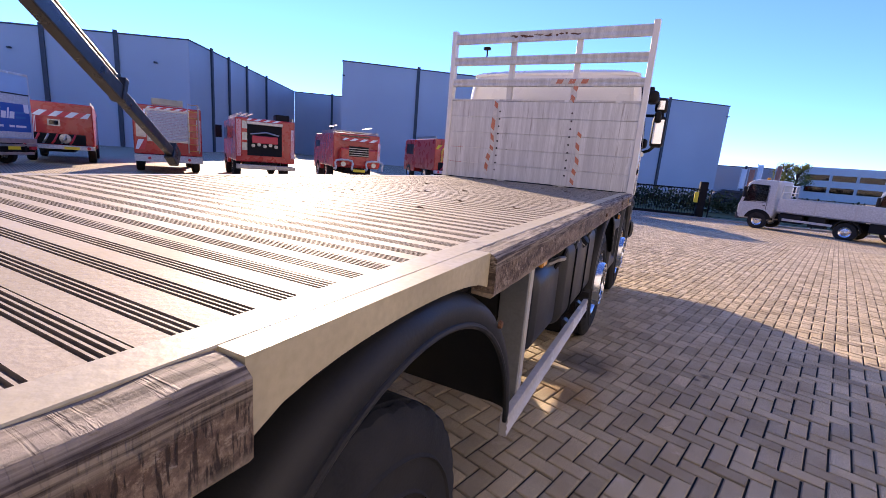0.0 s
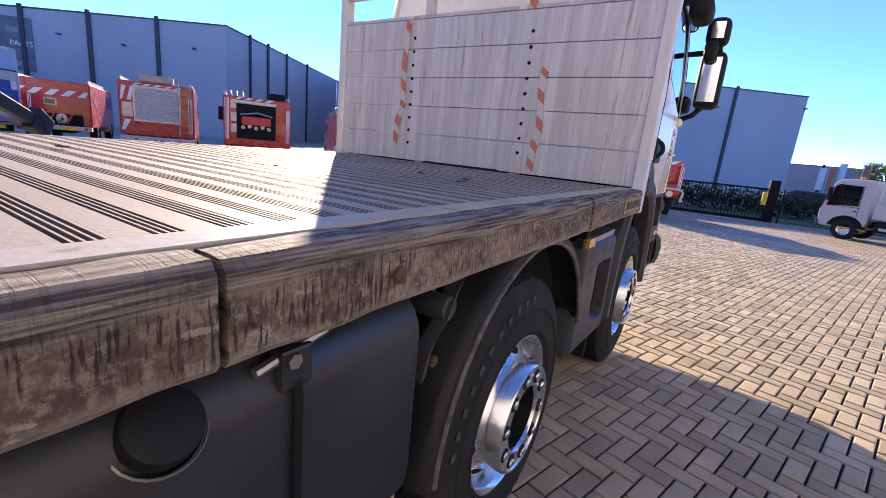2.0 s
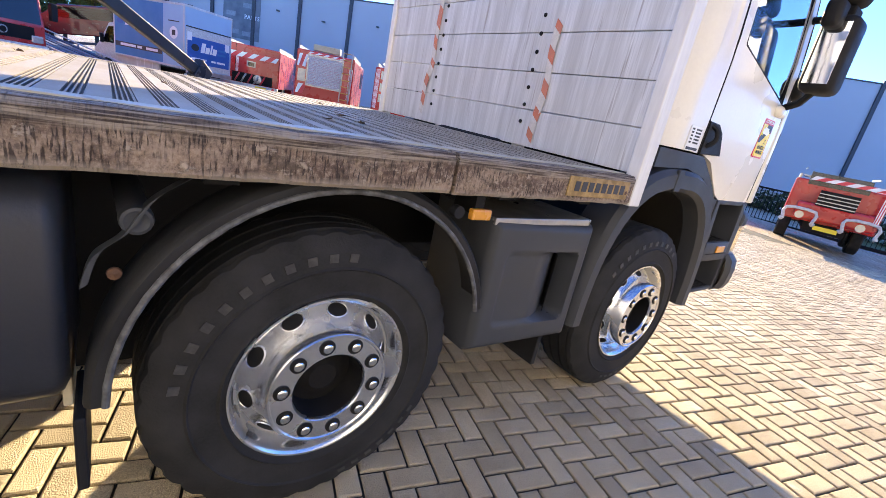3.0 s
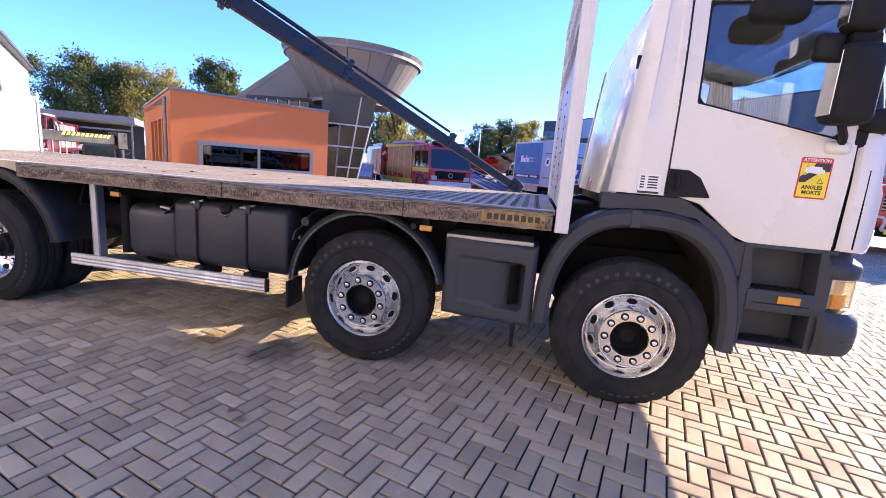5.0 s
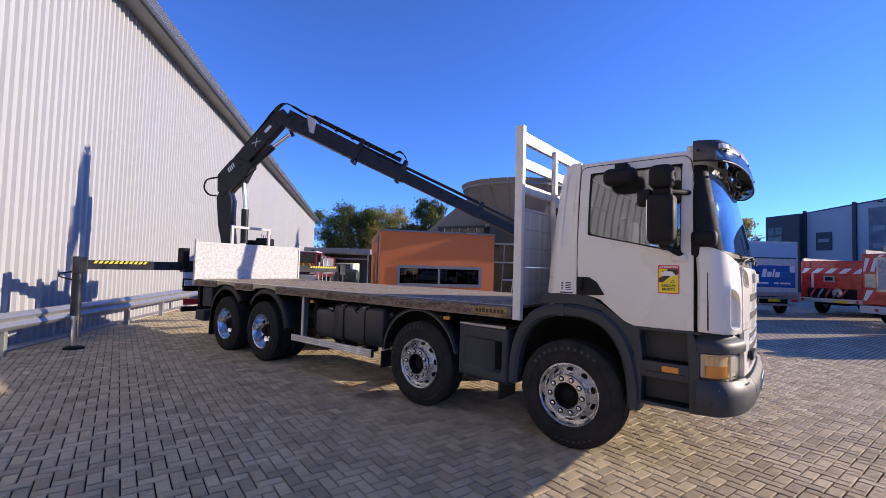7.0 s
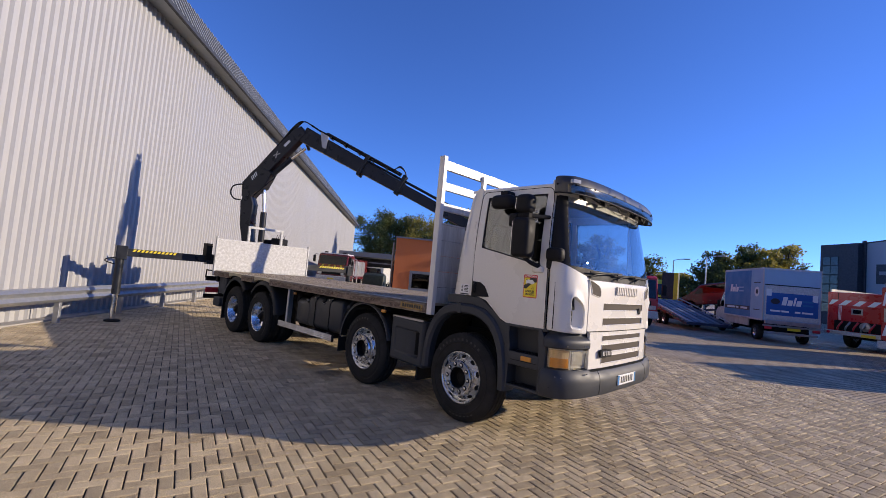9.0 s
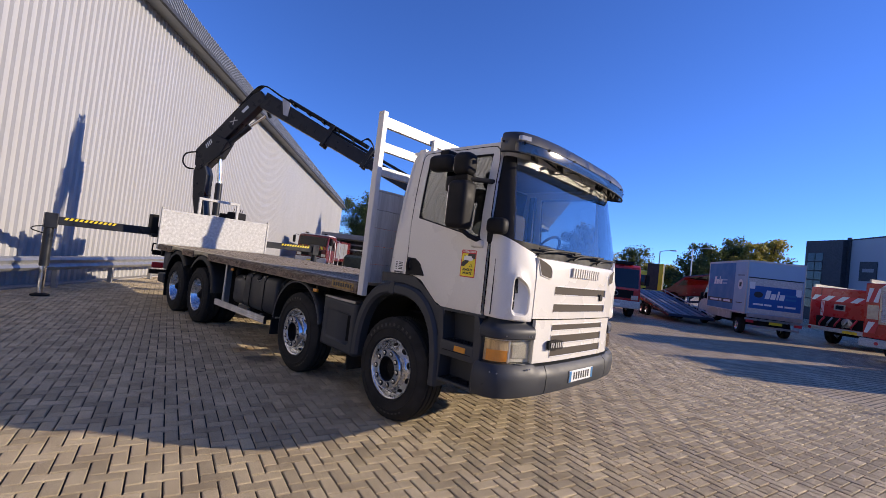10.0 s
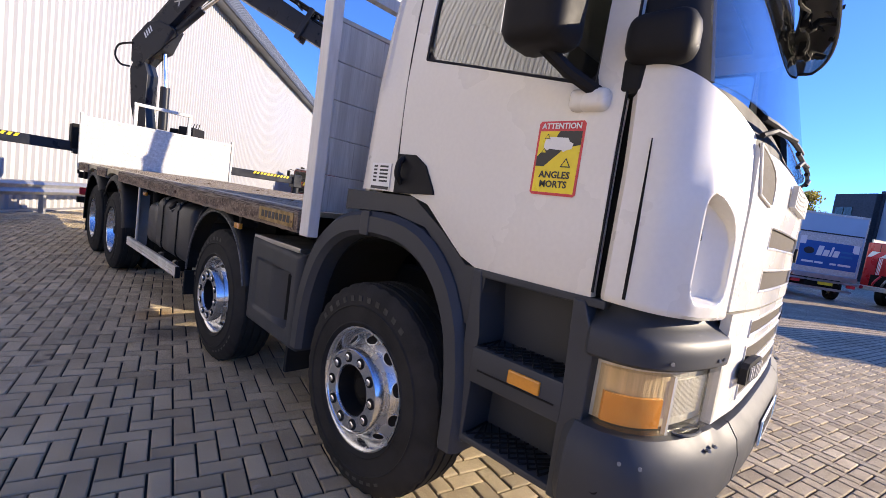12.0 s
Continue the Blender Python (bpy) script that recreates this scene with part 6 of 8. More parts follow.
# outriggers of the crane
for side in (1, -1):
    leg = thing("outrigger", "black extended outrigger with a hazard-striped beam and steel jack leg", "outrigger", group="outriggers of the crane")
    x0, x1 = side * 0.3, side * 3.08
    part("beam", box(min(x0, x1), max(x0, x1), -9.02, -8.86, 1.50, 1.68, 0.01), CRANE, leg)
    part("outer_beam", box(min(side * 0.3, side * 1.30), max(side * 0.3, side * 1.30), -9.06, -8.82, 1.46, 1.72, 0.01), CRANE, leg)
    part("control_box", box(min(side * 1.20, side * 1.34), max(side * 1.20, side * 1.34), -9.1, -8.8, 1.55, 2.0, 0.02), BLACK, leg)
    part("jack_head", box(min(side * 3.0, side * 3.22), max(side * 3.0, side * 3.22), -9.04, -8.82, 1.42, 1.74, 0.015), CRANE, leg)
    part("jack_tube", rod((side * 3.12, -8.93, 1.62), (side * 3.12, -8.90, 0.62), 0.085, n=16), CRANE, leg, smooth=True)
    part("jack_rod", rod((side * 3.12, -8.90, 0.62), (side * 3.12, -8.88, 0.05), 0.055, n=14), CHROME, leg, smooth=True)
    part("foot_plate", lathe([(0.0, 0.0), (0.0, 0.16), (0.03, 0.16), (0.06, 0.07), (0.06, 0.0)], Matrix.Translation((side * 3.12, -8.88, 0.0)) @ Matrix.Rotation(-math.pi / 2, 4, "Y"), n=20), BLACK, leg, smooth=True)
    part("hose", tube(arc_points([(side * 3.2, -8.94, 1.45), (side * 3.35, -8.95, 1.42), (side * 3.38, -8.95, 1.36), (side * 3.2, -8.93, 1.30)], 5), 0.012, 6), BLACK, leg)
    for k in range(11):
        x = side * (2.86 - 0.083 * k)
        part("hazard_stripe", prism([(x, 1.615), (x + 0.05, 1.615), (x + 0.015, 1.67), (x - 0.035, 1.67)], "y", -8.858, -8.855), FIRE_YELLOW, leg)

# dry leaves on the bed
rnd = random.Random(4)
for k in range(14):
    a, size = rnd.uniform(0, 6.28), rnd.uniform(0.018, 0.036)
    bm = bmesh.new()
    ring_ = [(size * r_ * math.cos(t), size * 0.62 * r_ * math.sin(t), 0.004 + size * 0.35 * abs(math.cos(t * 1.5 + k)) * r_) for t, r_ in zip(span(0, 2 * math.pi, 9)[:-1], (1.3, 0.9, 1.0, 0.7, 1.1, 0.8, 1.0, 0.85, 0.9))]
    centre_ = bm.verts.new((0, 0, 0.004))
    vs_ = [bm.verts.new(p) for p in ring_]
    for i in range(len(vs_)):
        bm.faces.new((centre_, vs_[i], vs_[(i + 1) % len(vs_)]))
    leaf = part("leaf", bm, mat("dry brown leaf", (0.12, 0.065, 0.03), 0.8) if k == 0 else bpy.data.materials["dry brown leaf"], m=Matrix.Translation((rnd.uniform(-0.75, 0.95), rnd.uniform(-4.6, -1.2), BED_Z - 0.001)) @ Matrix.Rotation(a, 4, "Z"))
    tagged(leaf, "small dry brown leaf lying on the bed", "leaf", "leaves on the bed")


# ---- the yard round the truck ----
def dip(x, y):
    """The yard falls away gently towards the gate."""
    k = min(1.0, max(0.0, (x + 8) / 8))
    return -0.036 * min(max(0.0, y - 4), 22) * k * k * (3 - 2 * k)


def yw(a, b, z=0.0):
    return tuple(YARD @ Vector((a, b, z)))


def hall(name, label, p, q, zp, zq, seams, ground=-1.0):
    """A hall's long wall from p to q with wide panels and dark downpipes; its top may slope."""
    p, q = Vector((*p[:2], 0)), Vector((*q[:2], 0))
    way = q - p
    b = thing(name, label, "industrial hall", Matrix.Translation(p) @ Matrix.Rotation(math.atan2(way.y, way.x), 4, "Z"))
    n, last = way.length, 0.0
    top_at = lambda s: zp + (zq - zp) * s
    for s in [*seams, 1.0]:
        part("panel", prism([(last * n + 0.02, ground), (s * n - 0.02, ground), (s * n - 0.02, top_at(s)), (last * n + 0.02, top_at(last))], "y", 0.0, 0.4), HALL, b)
        if s < 1.0:
            part("downpipe", box(s * n - 0.20, s * n + 0.20, -0.22, 0.0, ground, top_at(s) + 0.35, 0.03), HALL_DARK, b)
        last = s
    part("coping", prism([(-0.05, zp), (n + 0.05, zq), (n + 0.05, zq + 0.14), (-0.05, zp + 0.14)], "y", -0.06, 0.5), HALL_DARK, b)
    part("side_wall", box(-0.0, 0.4, 0.42, 30, ground, zp), HALL, b)
    part("side_wall", box(n - 0.4, n, 0.42, 30, ground, zq), HALL, b)
    return b


def wall_light(b, x, z):
    part("wall_light", box(x - 0.15, x + 0.15, -0.45, -0.02, z, z + 0.14, 0.03), HALL_DARK, b)


bs = lambda b: (b + 44) / 33.1
main_hall = hall("industrial_hall", "long grey panelled industrial hall with dark downpipes", yw(-52.5, -44), yw(-52.5, -10.9), 9.6, 11.8, [bs(-39.6), bs(-34.05), bs(-28.98), bs(-23.46), bs(-17.44)])
for b_, z in ((-31.5, 10.2), (-26, 8.6), (-20.5, 8.4), (-14, 9.0)):
    wall_light(main_hall, b_ + 44, z)
P1, Q1, R1 = yw(-52.5, -10.9), (-66.2, 59.1, 0), (-55.0, 68.0, 0)
hall("industrial_hall", "grey panelled hall wing receding into the sun haze", P1, Q1, 11.8, 11.8, [0.13, 0.25, 0.40, 0.60])
hall("industrial_hall", "far grey panelled hall wing", Q1, R1, 11.8, 11.8, [0.5])
near_hall = hall("industrial_hall", "tall grey panelled hall with a dark downpipe and wall lamps", (-38.0, 40.0, 0), (7.7, 75.2, 0), 12.6, 12.6, [0.17, 0.38, 0.60, 0.82], -1.5)
wall_light(near_hall, 0.2, 10.8)
wall_light(near_hall, 57.5, 11.0)
wall_light(near_hall, 45.0, 10.0)
# glazed corner of the main hall
corner_block = thing("hall_entrance", "dark glazed entrance block at the corner of the grey hall", "entrance", yard(-52.2, -39.6))
part("block", box(-0.25, 0.6, -4.6, -0.05, -0.5, 9.9), HALL_DARK, corner_block)
for k in range(6):
    part("pane", box(0.62, 0.66, -4.2, -3.3, 1.6 + k * 1.15, 2.6 + k * 1.15), PANE, corner_block)
    part("pane", box(0.62, 0.66, -3.2, -2.3, 1.6 + k * 1.15, 2.6 + k * 1.15), PANE, corner_block)
banner = thing("wall_banner", "dark printed banner on the grey hall wall", "banner", yard(-52.5, -32.9))
part("banner_sheet", box(0.02, 0.08, 0.2, 4.7, 4.8, 9.7), mat("dark banner print", (0.07, 0.08, 0.10), 0.6, 0, (0.16, 0.17, 0.18), 0.5, 0.8, 0.0, 4), banner)
lettering("banner_text", "PARTS", 0.66, Matrix.Translation((0.10, 3.75, 7.3)) @ pose(0, 0, 0, 90, 0, 90), PLATE_WHITE, banner, 0.01)
for k, (y0, y1, z0) in enumerate(((0.6, 1.7, 7.2), (2.6, 3.6, 8.3), (0.6, 2.2, 5.3), (2.6, 4.2, 5.2))):
    part("print_block", box(0.081, 0.09, y0, y1, z0, z0 + 0.5), FRAME_GREY, banner)
sign = thing("wall_sign", "small dark sign on the grey hall wall", "sign", yard(-52.5, -37.4))
part("sign_sheet", box(0.02, 0.10, -0.9, 0.9, 5.2, 7.4), HALL_DARK, sign)
part("print_block", box(0.101, 0.11, -0.6, 0.6, 6.2, 6.6), FRAME_GREY, sign)

# ---- orange pavilion ----
pav = thing("orange_pavilion", "orange rendered office pavilion with a ribbon window", "building", yard(-3.07, -13.7))
PW, PH = 5.0, 3.36
part("front_wall", sheet(lambda x, z: (x, 0, z), [0.0, 0.62, 4.22, PW], [-0.3, 1.10, 1.88, PH], (0, -0.3, 0), lambda i, j: i == 1 and j == 1), ORANGE, pav)
part("side_wall", sheet(lambda y, z: (PW, -0.302 - y, z), [0, 1.0, 2.0, 2.3, 3.3, 3.6, 4.6, 4.9, 5.9, 9.0], [-0.3, 0.5, 2.6, PH], (-0.3, 0, 0), lambda i, j: j == 1 and i in (1, 3, 5, 7)), ORANGE, pav)
part("roof", box(0, PW, -9.3, -0.31, PH - 0.3, PH - 0.1), ZINC, pav)
part("coping", box(-0.03, PW + 0.05, -0.34, 0.05, PH, PH + 0.07, 0.01), FRAME_GREY, pav)
part("coping", box(PW - 0.3, PW + 0.05, -9.3, -0.342, PH, PH + 0.07, 0.01), FRAME_GREY, pav)
part("downpipe", rod((PW + 0.1, -0.5, -0.2), (PW + 0.1, -0.5, PH - 0.2), 0.05), FRAME_GREY, pav)
win = part("window_frame", sheet(lambda x, z: (x, 0.03, z), [0.56, 0.68, 2.42, 2.50, 4.16, 4.28], [1.04, 1.17, 1.82, 1.94], (0, -0.12, 0), lambda i, j: i in (1, 3) and j == 1), FRAME_GREY, pav, "grey ribbon window frame")
part("pane", box(0.66, 2.44, -0.05, -0.045, 1.15, 1.84), PANE, win)
part("pane", box(2.48, 4.18, -0.05, -0.045, 1.15, 1.84), PANE, win)
for y in (1.0, 2.3, 3.6, 4.9):
    part("pane", box(PW - 0.16, PW - 0.15, -1.302 - y, -0.302 - y, 0.5, 2.6), PANE, win)
part("room_back", box(0.35, PW - 0.35, -3.2, -3.1, -0.2, 3.0), DARK_ROOM, pav)
for x in (0.9, 1.9, 3.1, 3.8):
    part("desk_clutter", box(x, x + 0.5, -1.6, -1.2, 0.9, 1.25 + 0.1 * (x % 1), 0.05), DARK_ROOM, pav)

# glazed hall and tilted funnel roof behind the pavilion
fun = thing("funnel_building", "grey zinc funnel-shaped roof over a leaning glass wall", "building")
NECK, RIM_C = Vector((-13.6, -8.6, 4.15)), Vector((-13.6, -8.6, 5.95))
n = 40
low = [NECK + Vector((1.65 * math.cos(t), 1.65 * math.sin(t), 0)) for t in span(0, 2 * math.pi, n)[:-1]]
tilt = Matrix.Rotation(radians(-1), 3, Vector((1.0, 0.0, 0)))
high = [RIM_C + tilt @ Vector((2.85 * math.cos(t), 2.85 * math.sin(t), 0)) for t in span(0, 2 * math.pi, n)[:-1]]
for k in range(0, n, 2):
    i, j, l = k, (k + 1) % n, (k + 2) % n
    a = 0.012
    bm = bmesh.new()
    lo3, hi3 = [low[i].lerp(low[l], a), low[j], low[l].lerp(low[i], a)], [high[i].lerp(high[l], a), high[j], high[l].lerp(high[i], a)]
    inward = lambda p, c: (Vector((c.x, c.y, p.z)) - p).normalized() * 0.10
    rings([lo3 + [p + inward(p, NECK) for p in lo3[::-1]], hi3 + [p + inward(p, RIM_C) for p in hi3[::-1]]], bm)
    part("roof_panel", bm, ZINC, fun)
part("roof_deck", prism([(p.x, p.y) for p in low], "z", 4.0, 4.14), ZINC, fun)
part("roof_top", rings([[p.lerp(RIM_C, 0.03) + Vector((0, 0, -0.25)) for p in high], [p.lerp(RIM_C, 0.03) + Vector((0, 0, -0.15)) for p in high]]), ZINC, fun)
# sloping wing of the roof towards the pavilion
wing = [Vector(v) for v in ((-13.6, -10.7, 6.3), (-12.9, -14.6, 3.55), (-19.5, -17.5, 3.55), (-20, -10, 6.9))]
part("roof_wing", rings([wing, [v + Vector((0, 0, -0.25)) for v in wing]]), ZINC, fun)
front_tri = [Vector(v) for v in ((-13.6, -10.7, 6.25), (-12.9, -14.6, 3.5), (-12.95, -14.5, 3.42), (-13.6, -10.7, 4.15))]
part("wing_wall", rings([front_tri, [v + Vector((-0.25, 0, 0)) for v in front_tri]]), ZINC, fun)
for k in range(5):
    part("clerestory_pane", box(-0.03, 0.03, 0.04, 0.44, 0.03, 0.62, m=Matrix.Translation((-13.0 - 0.053 * k, -12.75 + 0.48 * k, 3.42)) @ Matrix.Rotation(radians(6), 4, "Z")), PANE, fun)
    part("clerestory_frame", box(0.0, 0.05, 0.0, 0.04, 0.0, 0.66, m=Matrix.Translation((-13.0 - 0.053 * k, -12.75 + 0.48 * k, 3.42)) @ Matrix.Rotation(radians(6), 4, "Z")), ALU, fun)
part("upper_wall", prism([(-13.4, -9.6), (-13.0, -13.2), (-18, -14), (-18, -9.6)], "z", 3.2, 4.2), HALL_DARK, fun)
# leaning glass wall with its grid
gl0, gl1 = Vector(yw(-3.12, -14.2, -0.2)), Vector(yw(-5.35, -14.4, -0.2))
gt0, gt1 = Vector(yw(-2.9, -13.9, 4.15)), Vector(yw(-6.35, -12.9, 4.15))
gl1, gt1 = gl0.lerp(gl1, 0.55), gt0.lerp(gt1, 0.57)
place = lambda u, v: tuple(gl0.lerp(gl1, u).lerp(gt0.lerp(gt1, u), v))
glass = part("glass_wall", sheet(place, span(0, 1, 12), span(0, 0.76, 12), (-0.02, -0.02, 0)), GREEN_PANE, fun, "leaning glass wall")
part("spandrel_wall", sheet(place, span(0, 1, 6), [0.765, 0.9, 1.0], (-0.05, -0.05, 0)), mat("dark enamelled facade glass", (0.060, 0.068, 0.062), 0.14, 0, (0.050, 0.056, 0.052), 0.3, 1.5, 0.0), fun, "dark glass over the glass wall")
for u in (0.0, 0.36, 0.70, 1.0):
    part("mullion", rod(place(u, 0), place(u, 0.76), 0.032, n=6), FRAME_GREY if u == 0.36 else ALU, glass)
for v in (0.02, 0.20, 0.39, 0.57, 0.76):
    part("transom", rod(place(0.36 if v < 0.5 else 0, v), place(1, v), 0.03, n=6), ALU, glass)
part("mullion", rod(place(0.70, 0.76), place(0.70, 1.0), 0.03, n=6), ALU, glass)
part("door_frame", box(-0.05, 0.05, -0.5, 0.5, 0, 2.3, m=Matrix.Translation(place(0.12, 0.0)) @ Matrix.Rotation(radians(50), 4, "Z")), FRAME_GREY, glass)
gb0, gb1 = Vector(yw(-4.6, -19.5, -0.2)), Vector(yw(-5.0, -19.5, 4.15))
part("glass_wall", sheet(lambda u, v: tuple(gl1.lerp(gb0, u).lerp(gt1.lerp(gb1, u), v)), [0, 1], [0, 1], (-0.02, 0.0, 0)), PANE, fun)
part("room_back", rings([[yw(-3.0, -17.5, 0), yw(-4.3, -17.5, 0), yw(-4.6, -17.5, 4), yw(-3.0, -17.5, 4)], [yw(-3.0, -17.7, 0), yw(-4.3, -17.7, 0), yw(-4.6, -17.7, 4), yw(-3.0, -17.7, 4)]]), DARK_ROOM, fun)

fun.location.z -= 0.22
pav.location.z -= 0.13


# ---- vehicles ----
def plain_wheel(parent, x, y, r=0.5, w=0.28, axis="y", z=None):
    """A far wheel: tyre and rim."""
    m = Matrix.Translation((x, y, r if z is None else z)) @ (Matrix.Rotation(math.pi / 2, 4, "Z") if axis == "y" else Matrix())
    t = part("wheel", lathe([(-w / 2, r * 0.55), (-w / 2, r * 0.92), (-w / 2 + 0.03, r), (w / 2 - 0.03, r), (w / 2, r * 0.92), (w / 2, r * 0.55)], m, 24), RUBBER, parent, smooth=True)
    part("rim", lathe([(-w / 2 + 0.02, r * 0.56), (-w / 2 + 0.06, r * 0.4), (-w / 2 + 0.04, r * 0.0)], m, 20), RIM, t, smooth=True)
    part("rim", lathe([(w / 2 - 0.02, r * 0.56), (w / 2 - 0.06, r * 0.4), (w / 2 - 0.04, r * 0.0)], m, 20), RIM, t, smooth=True)


def chevrons(parent, x, y0, y1, z0, z1, n, a=SIGN_RED, b=PLATE_WHITE, lean=0.5):
    step = (y1 - y0) / n
    for k in range(n):
        y = y0 + k * step
        part("chevron", prism([(y, z0), (y + step, z0), (y + step, z1), (y, z1)] if lean == 0 else [(max(y0, y - lean * step), z0), (min(y1, y + step - lean * step), z0), (min(y1, y + step + lean * step), z1), (max(y0, y + lean * step), z1)], "x", x, x + 0.012), a if k % 2 else b, parent)


def fire_engine(label, m, w=2.5, length=7.4, h=3.0, style="shutter"):
    """A fire engine seen from its rear: the rear face at x = 0 looks along +x."""
    f = thing("fire_engine", label, "fire engine", m, group="row of parked fire engines")
    y0, y1 = -w / 2, w / 2
    part("chassis", box(-length + 0.3, -0.1, -0.5, 0.5, 0.5, 0.85), BLACK, f)
    part("body", box(-length * 0.62, 0, y0, y1, 0.78, h - 0.12, 0.04), FIRE_RED, f)
    part("cab", prism([(-length, 0.55), (-length, 1.5), (-length + 0.18, h - 0.25), (-length + 0.5, h - 0.12), (-length * 0.63, h - 0.12), (-length * 0.63, 0.55)], "y", y0 + 0.02, y1 - 0.02, bevel=0.03), FIRE_RED, f)
    for s in (y0 + 0.015, y1 - 0.025):
        part("cab_window", box(-length + 0.45, -length * 0.63 - 0.25, s, s + 0.01, 1.65, h - 0.45), PANE, f)
    part("roof_rail", box(-length * 0.6, -0.1, y0 + 0.05, y0 + 0.10, h - 0.12, h + 0.02), STEEL, f)
    part("roof_rail", box(-length * 0.6, -0.1, y1 - 0.10, y1 - 0.05, h - 0.12, h + 0.02), STEEL, f)
    for x in (-length + 1.1, -1.7):
        for y in (y0 + 0.16, y1 - 0.16):
            plain_wheel(f, x, y, 0.5, 0.3, "y")
    if style == "shutter":
        part("shutter_frame", sheet(lambda y, z: (0.03, y, z), [-0.76, -0.70, 0.70, 0.76], [1.30, 1.37, h - 0.33, h - 0.26], (-0.03, 0, 0), lambda i, j: i == 1 and j == 1), STEEL, f)
        slats = int((h - 1.70) / 0.0614)
        for k in range(slats):
            z = 1.37 + k * (h - 1.70) / slats
            part("shutter_slat", prism([(0.004, z), (0.018, z + 0.012), (0.018, z + 0.052), (0.004, z + 0.060)], "y", -0.70, 0.70), PANEL_WHITE, f)
        chevrons(f, 0.002, y0 + 0.05, y0 + 0.46, 2.05, h - 0.30, 3)
        chevrons(f, 0.002, y0 + 0.05, y0 + 0.46, 0.95, 1.35, 2)
        chevrons(f, 0.002, -0.74, 0.80, h - 0.25, h - 0.17, 9)
        chevrons(f, 0.002, y1 - 0.20, y1 - 0.03, 1.0, 2.3, 6)
        part("panel_plate", box(0.0, 0.015, y0 + 0.10, y0 + 0.42, 1.45, 1.95), STEEL, f)
        for y in (y1 - 0.50, y1 - 0.12):
            part("ladder_rail", rod((0.05, y, 0.9), (0.05, y, h + 0.1), 0.025, n=6), STEEL, f)
        for k in range(8):
            part("ladder_rung", rod((0.05, y1 - 0.50, 1.0 + 0.27 * k), (0.05, y1 - 0.12, 1.0 + 0.27 * k), 0.018, n=6), AMBER, f)
        bar = part("rear_bumper", box(-0.05, 0.18, y0, y1, 0.48, 0.76, 0.02), PANEL_WHITE, f)
        for y in (-0.7, -0.1, 0.1, 0.7):
            part("lamp", rod((0.18, y, 0.62), (0.20, y, 0.62), 0.06, n=10), SIGN_RED, bar)
        part("sign_board", box(-0.5, 0.05, -0.55, 0.55, h - 0.08, h + 0.16, 0.02), EDGE_CREAM, f)
    elif style == "pump":
        part("compartment", box(0.0, 0.02, -0.72, 0.62, 1.05, 2.28), BLACK, f)
        part("compartment_flap", box(0.02, 0.10, -0.74, 0.64, 2.28, 2.40, 0.01), STEEL, f)
        for k in range(5):
            part("pump_valve", rod((0.02, -0.5 + 0.22 * k, 1.45 + 0.05 * (k % 2)), (0.12, -0.5 + 0.22 * k, 1.45 + 0.05 * (k % 2)), 0.07, n=12), STEEL, f)
        part("pump_body", box(0.02, 0.10, -0.55, 0.45, 1.55, 1.85, 0.03), SIGN_RED, f)
        part("pump_pipe", tube([(0.08, -0.6, 1.9), (0.1, 0.0, 2.0), (0.08, 0.5, 1.9)], 0.03, 6), STEEL, f)
        chevrons(f, 0.002, -0.74, 0.66, h - 0.23, h - 0.14, 8)
        chevrons(f, 0.002, y0 + 0.04, y0 + 0.20, 1.0, h - 0.2, 8)
        chevrons(f, 0.002, y1 - 0.16, y1 - 0.03, 1.0, 2.2, 7)
        for z in (1.25, 1.65, 2.1):
            part("panel_plate", box(0.0, 0.015, y0 + 0.24, y0 + 0.50, z, z + 0.30), STEEL, f)
        part("rear_bumper", box(-0.05, 0.22, y0, y1, 0.50, 0.68, 0.02), STEEL, f)
        part("roof_hatch", box(-0.7, -0.1, y1 - 0.75, y1 - 0.2, h - 0.12, h + 0.12, 0.02), BLACK, f)
        part("mirror", box(-length + 0.7, -length + 0.8, y0 - 0.40, y0 - 0.12, 1.7, 2.3, 0.02), BLACK_PLASTIC, f)
        for k in range(3):
            part("roof_ladder", rod((-2.5, y0 + 0.25 + 0.2 * k, h + 0.05), (-0.05, y0 + 0.25 + 0.2 * k, h + 0.05), 0.03, n=6), STEEL, f)
    elif style == "grille":
        part("hood_plate", box(0.0, 0.35, y0 + 0.25, y1 - 0.05, 0.85, h - 0.75, 0.08), FIRE_RED, f)
        part("grille", box(0.35, 0.37, -0.45, 0.45, 1.30, 1.75), BLACK, f)
        for k in range(4):
            part("grille_bar", box(0.37, 0.38, -0.45, 0.45, 1.34 + 0.1 * k, 1.37 + 0.1 * k), STEEL, f)
        chevrons(f, 0.352, y0 + 0.30, y1 - 0.1, 1.98, 2.10, 8)
        chevrons(f, 0.352, y1 - 0.20, y1 - 0.07, 1.15, 1.95, 5)
        for y in (-0.70, 0.70):
            part("bull_bar", tube(arc_points([(0.42, y - 0.42, 0.75), (0.52, y - 0.35, 0.75), (0.52, y - 0.35, 1.1), (0.52, y + 0.35, 1.1), (0.52, y + 0.35, 0.75), (0.42, y + 0.42, 0.75)], 3), 0.045, 8), PANEL_WHITE, f)
            part("lamp", rod((0.36, y, 0.95), (0.40, y, 0.95), 0.11, n=14), CLEAR, f)
        part("number_plate", box(0.45, 0.47, -0.28, 0.28, 0.62, 0.74), FIRE_YELLOW, f)
        rack = part("roof_rack", box(-1.6, -0.05, y0 + 0.15, y1 - 0.4, h - 0.05, h), STEEL, f)
